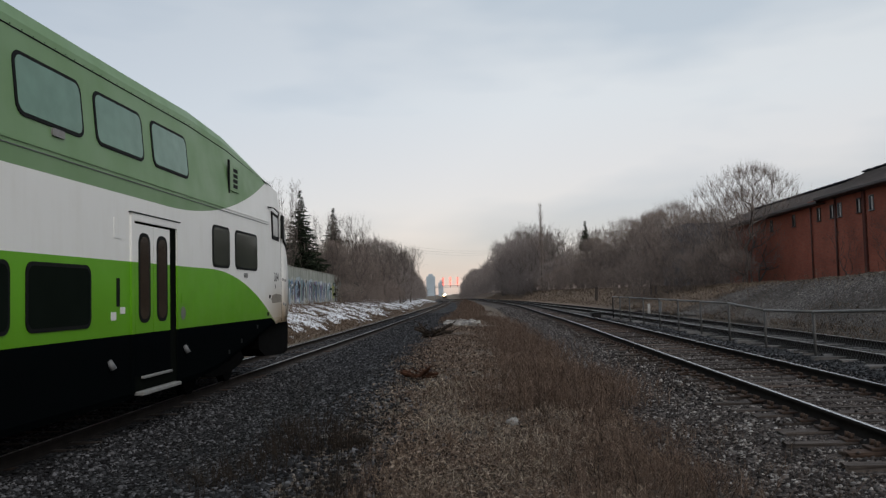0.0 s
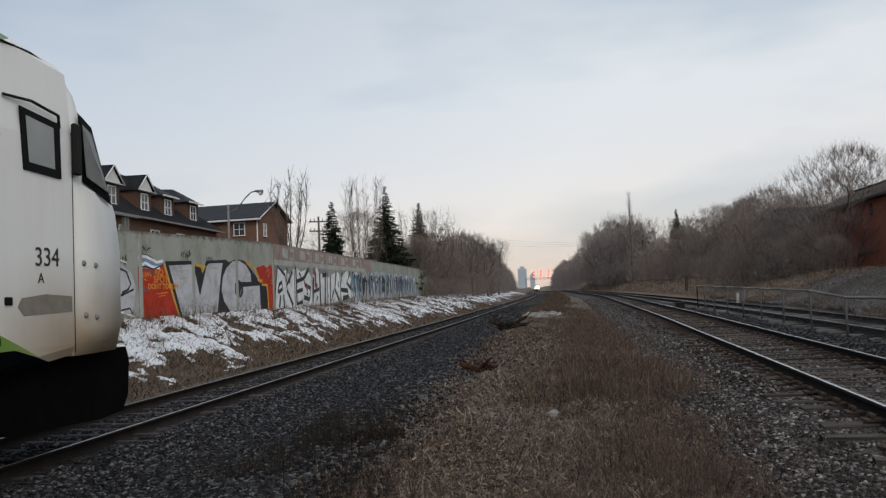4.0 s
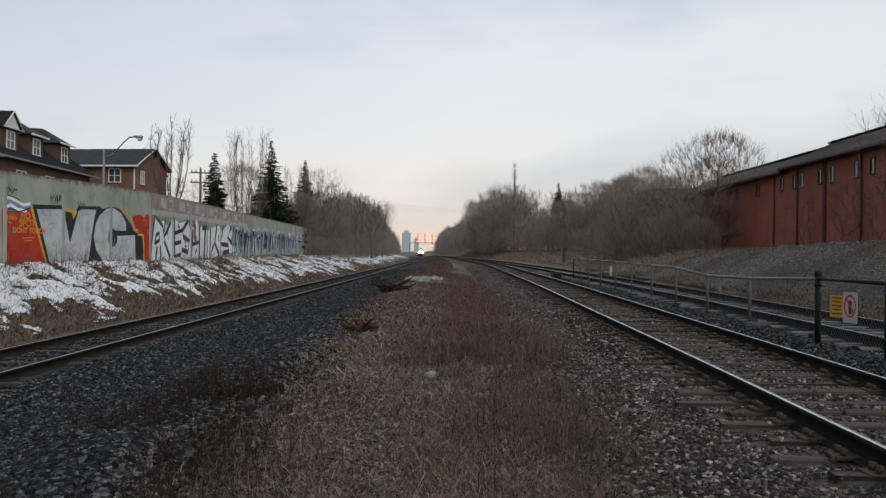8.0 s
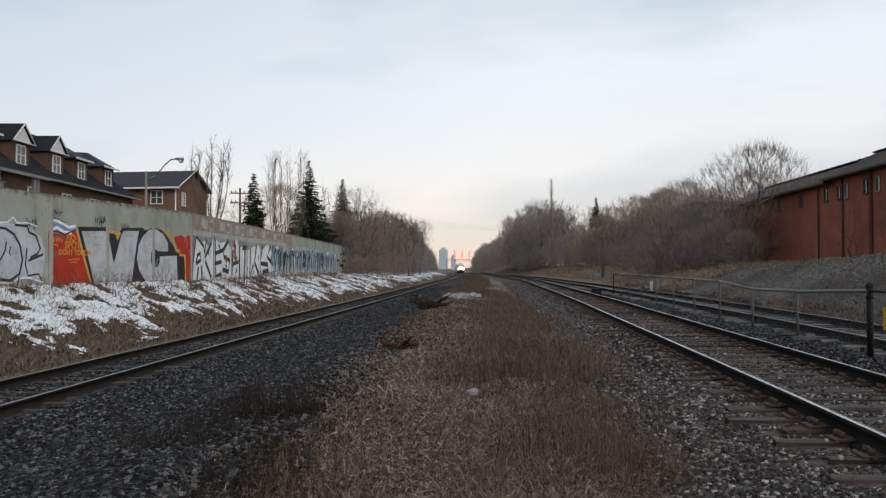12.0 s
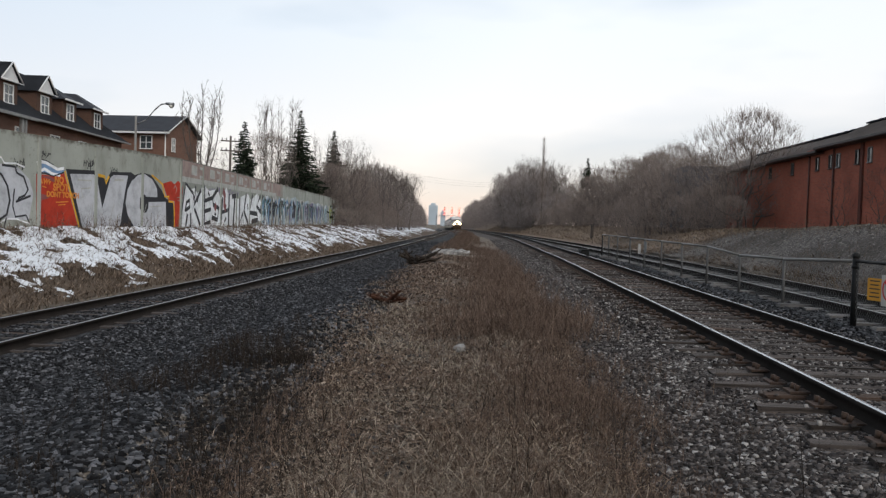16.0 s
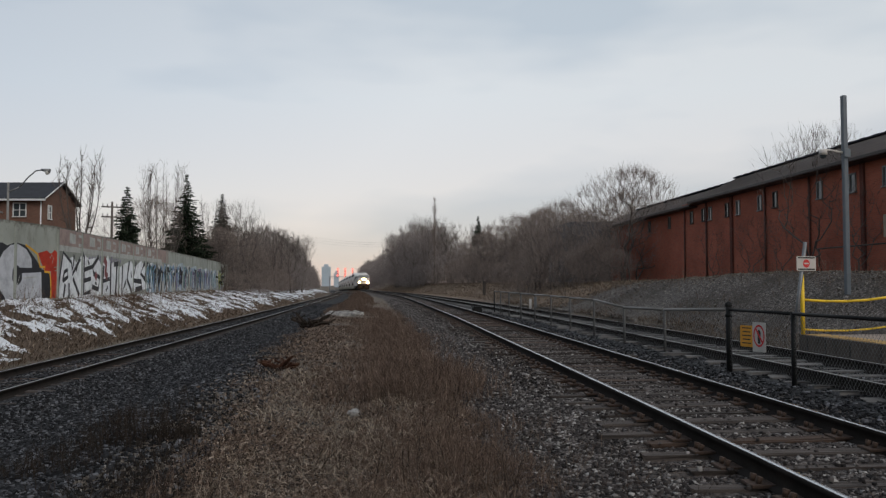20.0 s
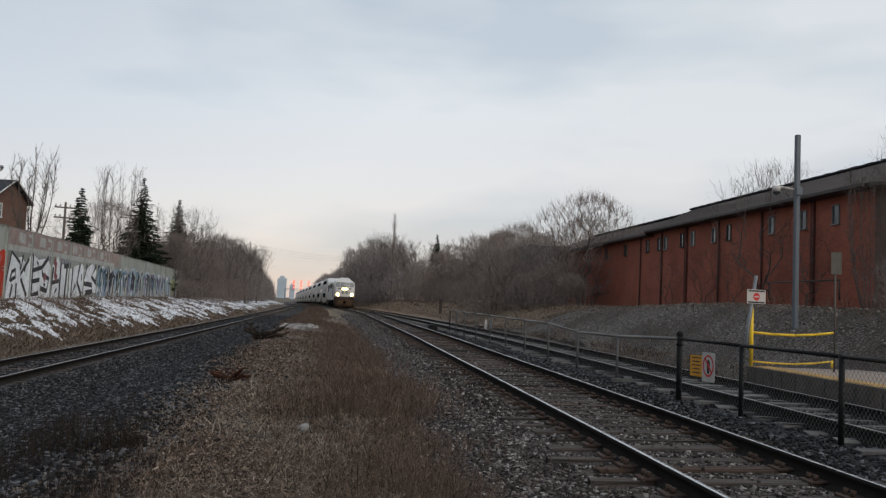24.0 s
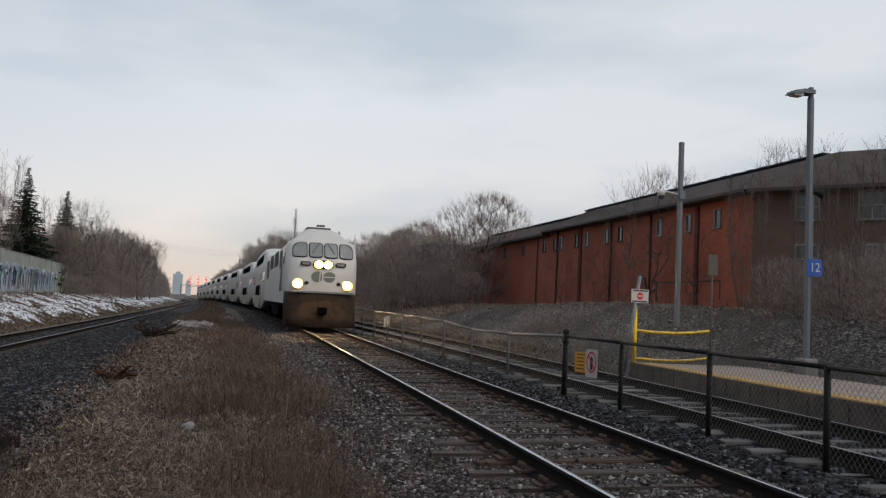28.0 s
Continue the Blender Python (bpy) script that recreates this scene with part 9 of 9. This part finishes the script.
    # running gear, pilot and coupler
    bm = nb()
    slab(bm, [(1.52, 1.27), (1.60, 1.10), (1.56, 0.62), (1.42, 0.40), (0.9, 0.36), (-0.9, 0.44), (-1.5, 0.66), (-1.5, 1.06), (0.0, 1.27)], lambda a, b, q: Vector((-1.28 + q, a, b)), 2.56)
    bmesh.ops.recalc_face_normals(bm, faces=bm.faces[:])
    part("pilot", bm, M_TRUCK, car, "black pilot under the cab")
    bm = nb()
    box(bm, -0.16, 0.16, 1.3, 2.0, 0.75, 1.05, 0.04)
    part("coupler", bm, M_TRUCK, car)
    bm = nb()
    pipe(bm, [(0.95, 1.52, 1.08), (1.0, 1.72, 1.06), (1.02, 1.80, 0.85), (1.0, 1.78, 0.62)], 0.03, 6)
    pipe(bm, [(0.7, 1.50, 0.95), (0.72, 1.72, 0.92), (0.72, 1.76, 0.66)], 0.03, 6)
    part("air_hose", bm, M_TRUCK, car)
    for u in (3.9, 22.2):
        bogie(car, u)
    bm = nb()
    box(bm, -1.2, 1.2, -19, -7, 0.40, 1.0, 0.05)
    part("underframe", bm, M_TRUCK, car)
    for u in (3.0, 9.0, 1.6):
        bm = nb()
        tube(bm, (0.9, -u, 5.1 if u > 5 else 4.95), (0.9, -u, 5.45 if u > 5 else 5.15), 0.015, 0.012, 6)
        part("antenna", bm, M_GALV, car)
    return car


CAB_CAR = cab_car()


def coach():
    car = thing("double_deck_coach", "white double-deck commuter coach in a long train", "train", group="coaches of the approaching train")
    st = []
    for u in (0.0, 0.6, 2.0, 4.4, 7.0, 13.0, 18.9, 21.5, 23.9, 25.3, 25.9):
        k = min(u, 25.9 - u)
        st.append((-u, body_z(u), float(np.interp(k, [0, 5.5], [4.35, 5.15])), float(np.interp(k, [0, 5.5], [4.55, 5.46])), 1.5))
    part("body", hull(nb(), st), M_COACHPAINT, car)
    for sd in (-1, 1):
        for k in range(7):
            u = 6.3 + 1.93 * k
            coach_window(car, sd, u, u + 1.68, 4.20, 4.92, LEAN, M_TINT_DARK, 0.16)
        for k in range(5):
            u = 9.2 + 1.62 * k
            coach_window(car, sd, u, u + 1.35, 1.50, 2.42, 0, M_TINT_DARK)
        for u in (2.0, 3.6, 21.0, 22.6):
            coach_window(car, sd, u, u + 1.2, 2.60, 3.40, 0, M_TINT)
        doors(car, sd, 6.4, M_COACHPAINT, False)
        doors(car, sd, 17.5, M_COACHPAINT, False)
    for u in (3.6, 22.3):
        bogie(car, u)
    bm = nb()
    box(bm, -1.2, 1.2, -19, -7, 0.40, 1.0, 0.05)
    part("underframe", bm, M_TRUCK, car)
    for o in car.children_recursive:
        o.data.transform(Matrix.Diagonal((1.0, 1.0, 0.91, 1.0)))
    return car


def locomotive():
    lc = thing("diesel_locomotive", "white diesel commuter locomotive with lit headlights", "locomotive")
    rows = [(1.68, -1.2, 0.0, 1.50, 1.30), (1.80, -1.2, 0.02, 1.50, 1.32), (2.6, -1.2, 0.0, 1.50, 1.32), (3.20, -1.25, -0.10, 1.50, 1.30), (3.32, -1.3, -0.16, 1.49, 1.28), (3.95, -1.5, -0.50, 1.44, 1.22), (4.10, -1.6, -0.60, 1.40, 1.18), (4.16, -1.75, -0.78, 1.24, 1.05), (4.44, -2.1, -1.2, 0.99, 0.84), (4.72, -2.5, -1.7, 0.74, 0.62), (4.84, -2.9, -2.2, 0.55, 0.46)]
    part("cab", nose(nb(), rows), M_LOCOWHITE, lc, "rounded white cab", smooth=False)
    # body behind the cab
    bm = nb()
    rings = []
    for y, hw, zt in ((-1.1, 1.50, 3.95), (-2.4, 1.50, 4.25), (-3.4, 1.50, 4.35), (-20.4, 1.50, 4.35)):
        pr = [(hw, 1.15), (hw, zt - 0.75), (hw - 0.18, zt - 0.25), (hw * 0.5, zt - 0.03), (0, zt)]
        rings.append([bm.verts.new((a, y, z)) for a, z in pr + [(-a, z) for a, z in pr[-2::-1]]])
    for r0, r1 in zip(rings, rings[1:]):
        for i in range(len(r0)):
            bm.faces.new((r0[i], r0[(i + 1) % len(r0)], r1[(i + 1) % len(r0)], r1[i]))
    bm.faces.new(rings[0])
    bm.faces.new(rings[-1][::-1])
    bmesh.ops.recalc_face_normals(bm, faces=bm.faces[:])
    part("hood", bm, M_LOCOWHITE, lc)
    for sd in (-1, 1):
        for u, w, h, z in ((4.0, 1.6, 0.9, 3.35), (8.0, 3.2, 0.8, 3.5), (12.5, 3.2, 0.8, 3.5), (17.0, 2.6, 1.2, 3.2)):
            g = side_panel("grille", rounded(w, h, 0.05, 2), side_map(sd, 1.5, u, z), 0.02, M_DARKROOF, lc)
            for k in range(5):
                side_panel("slat", [(-w / 2 + 0.05, -h / 2 + h * (k + 0.4) / 5), (w / 2 - 0.05, -h / 2 + h * (k + 0.4) / 5), (w / 2 - 0.05, -h / 2 + h * (k + 0.6) / 5), (-w / 2 + 0.05, -h / 2 + h * (k + 0.6) / 5)], side_map(sd, 1.5, u, z), 0.035, M_GALV, g)
        coach_window(lc, sd, 1.55, 2.25, 3.05, 3.80, 0, M_TINT, 0.1)
        side_panel("cab_door", rounded(0.62, 1.9, 0.08), side_map(sd, 1.5, 2.8, 2.7), 0.012, M_COACHPAINT, lc)
        bm = nb()
        tube(bm, (sd * 1.545, -2.45, 1.7), (sd * 1.545, -2.45, 3.4), 0.018, 0.018, 6)
        tube(bm, (sd * 1.545, -3.15, 1.7), (sd * 1.545, -3.15, 3.4), 0.018, 0.018, 6)
        part("grab_iron", bm, M_GALV, lc)
        # lower lights
        bm = nb()
        tube(bm, (sd * 1.02, -0.10, 2.08), (sd * 1.02, 0.03, 2.08), 0.225, 0.225, 18)
        ho = part("ditch_light_housing", bm, M_RUBBER, lc)
        bm = nb()
        tube(bm, (sd * 1.02, 0.03, 2.08), (sd * 1.02, 0.040, 2.08), 0.215, 0.215, 18)
        part("halo_ring", bm, M_LAMPHALO, ho, "warm glowing ring drawn as the lamp's halo")
        bm = nb()
        tube(bm, (sd * 1.02, 0.04, 2.08), (sd * 1.02, 0.05, 2.08), 0.14, 0.14, 18)
        part("ditch_light", bm, M_HEADLIGHT, ho, "lit ditch light")
        bm = nb()
        tube(bm, (sd * 0.66, -0.10, 2.12), (sd * 0.66, 0.02, 2.12), 0.09, 0.09, 14)
        part("marker_light", bm, M_TINT, lc)
    # windscreens on the raked band between z 3.32 and 3.95
    def front(u, v, q):
        k = (v - 3.32) / 0.63
        yf, ys_, hf = -0.16 - 0.34 * k, -1.3 - 0.2 * k, 1.28 - 0.06 * k
        a, e0 = abs(u) / hf, ys_ + 0.8 * (yf - ys_)
        yy_ = yf - 0.03 * a / 0.62 if a < 0.62 else yf - 0.03 + (e0 - yf + 0.03) * (a - 0.62) / 0.38
        return Vector((u, yy_ + q * 0.88, v + q * 0.47))
    def pane(w, h, r, side):
        """A rounded outline; the outer panes have a wide curve at the upper outer corner."""
        out = []
        for cx_, cy_, a0, rr in ((1, -1, -90, r), (1, 1, 0, 0.34 if side > 0.7 else r), (-1, 1, 90, 0.34 if side < -0.7 else r), (-1, -1, 180, r)):
            for k in range(6):
                a = radians(a0 + 18 * k)
                out.append((cx_ * (w / 2 - rr) + rr * math.cos(a), cy_ * (h / 2 - rr) + rr * math.sin(a)))
        return out
    for u0, u1 in ((-1.27, -0.66), (-0.60, -0.03), (0.03, 0.60), (0.66, 1.27)):
        cx, w = (u0 + u1) / 2, u1 - u0
        bm = nb()
        slab(bm, [(a + cx, b + 3.66) for a, b in pane(w, 0.72, 0.13, cx)], lambda u, v, q: front(u, v, q + 0.02), 0.03)
        bmesh.ops.recalc_face_normals(bm, faces=bm.faces[:])
        ws = part("windscreen_seal", bm, M_RUBBER, lc)
        bm = nb()
        slab(bm, [(a + cx, b + 3.66) for a, b in pane(w - 0.065, 0.655, 0.11, cx)], lambda u, v, q: front(u, v, q + 0.045), 0.012)
        bmesh.ops.recalc_face_normals(bm, faces=bm.faces[:])
        part("windscreen", bm, M_TINT_SKY, ws)
        if abs(cx) < 0.5:
            bm = nb()
            tube(bm, front(cx * 0.6, 3.95, 0.07), front(cx * 1.5, 3.50, 0.07), 0.012, 0.012, 5)
            part("wiper", bm, M_RUBBER, ws)
    bm = nb()
    slab(bm, rounded(0.84, 0.40, 0.18), lambda u, v, q: Vector((u, -0.10 + q, v + 3.0)), 0.12)
    hh = part("headlight_housing", bm, M_RUBBER, lc)
    for x in (-0.19, 0.19):
        bm = nb()
        tube(bm, (x, 0.02, 3.0), (x, 0.030, 3.0), 0.185, 0.185, 18)
        part("halo_ring", bm, M_LAMPHALO, hh, "warm glowing ring drawn as the lamp's halo")
        bm = nb()
        tube(bm, (x, 0.03, 3.0), (x, 0.042, 3.0), 0.125, 0.125, 18)
        part("headlight", bm, M_HEADLIGHT, hh, "lit twin headlight")
    for x in (-0.72, 0.72):
        bm = nb()
        slab(bm, rounded(0.44, 0.20, 0.09), lambda u, v, q: Vector((u + x, -0.10 + q, v + 3.02)), 0.085)
        cl = part("class_light", bm, M_RUBBER, lc)
        bm = nb()
        slab(bm, rounded(0.34, 0.12, 0.055), lambda u, v, q: Vector((u + x, -0.10 + q, v + 3.02)), 0.095)
        part("class_lens", bm, M_STEPGREY, cl)
    # emblem: plain shapes only
    bm = nb()
    slab(bm, arc(-0.23, 0, 0.25, 0.25, 40, 320, 18), lambda u, v, q: Vector((-u, q, v + 2.43)), 0.022)
    em = part("emblem", bm, M_LOGO, lc, "dark emblem of two round shapes")
    bm = nb()
    slab(bm, [(a - 0.26, b) for a, b in disc(0.25)], lambda u, v, q: Vector((u, q, v + 2.43)), 0.022)
    part("emblem_round", bm, M_LOGO, em)
    bm = nb()
    box(bm, -0.50, 0.0, 0.018, 0.026, 2.41, 2.45)
    box(bm, 0.10, 0.14, 0.018, 0.0262, 2.16, 2.70)
    part("emblem_bar", bm, M_LOCOWHITE, em)
    # dark lower front and pilot
    bm = nb()
    nose(bm, [(0.12, -0.9, 0.42, 1.46, 1.2), (0.55, -0.9, 0.30, 1.48, 1.25), (1.1, -1.2, 0.10, 1.49, 1.3), (1.66, -1.2, 0.0, 1.49, 1.31)])
    part("pilot", bm, M_PILOT, lc, "dark pilot and lower front")
    bm = nb()
    box(bm, -1.32, 1.32, -0.05, 0.05, 1.66, 1.76, 0.02)
    part("anticlimber", bm, M_STEPGREY, lc)
    bm = nb()
    box(bm, -0.18, 0.18, 0.1, 0.75, 0.72, 1.05, 0.04)
    part("coupler", bm, M_TRUCK, lc)
    bm = nb()
    slab(bm, [(-2.5, 4.78), (-2.7, 4.96), (-3.6, 5.0), (-5.4, 4.95), (-5.6, 4.40), (-2.5, 4.40)], lambda a, b, q: Vector((-0.5 + q, a, b)), 1.0)
    bmesh.ops.recalc_face_normals(bm, faces=bm.faces[:])
    part("roof_unit", bm, M_DARKROOF, lc, "sooty roof unit")
    for y in (-8.5, -11.5, -14.5, -18):
        bm = nb()
        tube(bm, (0, y, 4.3), (0, y, 4.55), 0.6, 0.55, 18)
        part("roof_fan", bm, M_DARKROOF, lc)
    bm = nb()
    for x in (-0.12, 0.0, 0.12):
        tube(bm, (x, -2.45, 4.99), (x, -2.05, 4.99), 0.03, 0.06, 8)
    part("air_horn", bm, M_DARKROOF, lc)
    bm = nb()
    box(bm, -1.35, 1.35, -13.5, -7.0, 0.35, 1.15, 0.12)
    part("fuel_tank", bm, M_TRUCK, lc)
    bm = nb()
    box(bm, -1.45, 1.45, -20.3, -1.0, 1.0, 1.2, 0.03)
    part("frame", bm, M_TRUCK, lc)
    for u in (4.2, 16.6):
        bogie(lc, u)
    # true proportions: 3.1 m wide, 4.4 m tall
    for o in lc.children_recursive:
        o.data.transform(Matrix.Diagonal((1.04, 1.0, 0.925, 1.0)))
    return lc


LOCO = locomotive()
COACHES = [coach()]
COACHES += [copy_thing(COACHES[0], pose(0, 0, 0)) for _ in range(9)]

# ---- tracks with their ties ----
railway("running track with dull rails in dark ballast beside the snowy bank", x_left, Z_L, 700, 34, TIES["left"], M_TIE, M_RAILHEAD_L, 2.6, 0)
railway("middle running track with bright-worn rails on weathered timber ties", x_right, Z_R, 700, 75, TIES["right"], M_TIE, M_RAILHEAD, 2.6, 42)
railway("platform track on pale concrete ties beside the mesh fence", x_third, Z_R, 172, 60, TIES["third"], M_TIE_CONC, M_RAILHEAD_L, 2.55, 0)


def on_track(curve_x, z_rail, y_front, length, heading):
    """Pose of a car whose front stands at y_front; heading +1: facing away up the line, -1: facing the viewer."""
    y_back = y_front - heading * length
    xf, xb = float(curve_x(y_front)), float(curve_x(y_back))
    zf, zb = z_rail + float(drop(y_front)), z_rail + float(drop(y_back))
    turn = math.degrees(math.atan2(-(xf - xb), y_front - y_back))
    pitch = math.degrees(math.atan2(zf - zb, length))
    return pose(xf, y_front, zf, pitch, 0, turn)


def motions():
    # the cab car draws slowly away behind the viewer and comes to a stand
    seam = [(0, 22.15), (0.5, 19.69), (1, 17.52), (1.5, 15.57), (2, 13.92), (2.5, 12.52), (3, 11.41), (3.5, 10.50), (4.5, 9.0), (5.5, 7.6), (6.5, 6.3), (8, 4.8), (10, 3.6), (12, 3.2), (20, 3.2), (28, 3.2)]
    walk(CAB_CAR, [(t, on_track(x_left, Z_L, y, 25.9, 1)) for t, y in seam])
    # the other train approaches at a steady pace
    for i, car in enumerate([LOCO] + COACHES):
        rows = []
        for k in range(29):
            y = 35.2 + 22.0 * (28 - k) + (0 if i == 0 else 21.0 + 26.3 * (i - 1))
            rows.append((k, on_track(x_right, Z_R, y, 20.4 if i == 0 else 25.9, -1)))
        walk(car, rows)


motions()
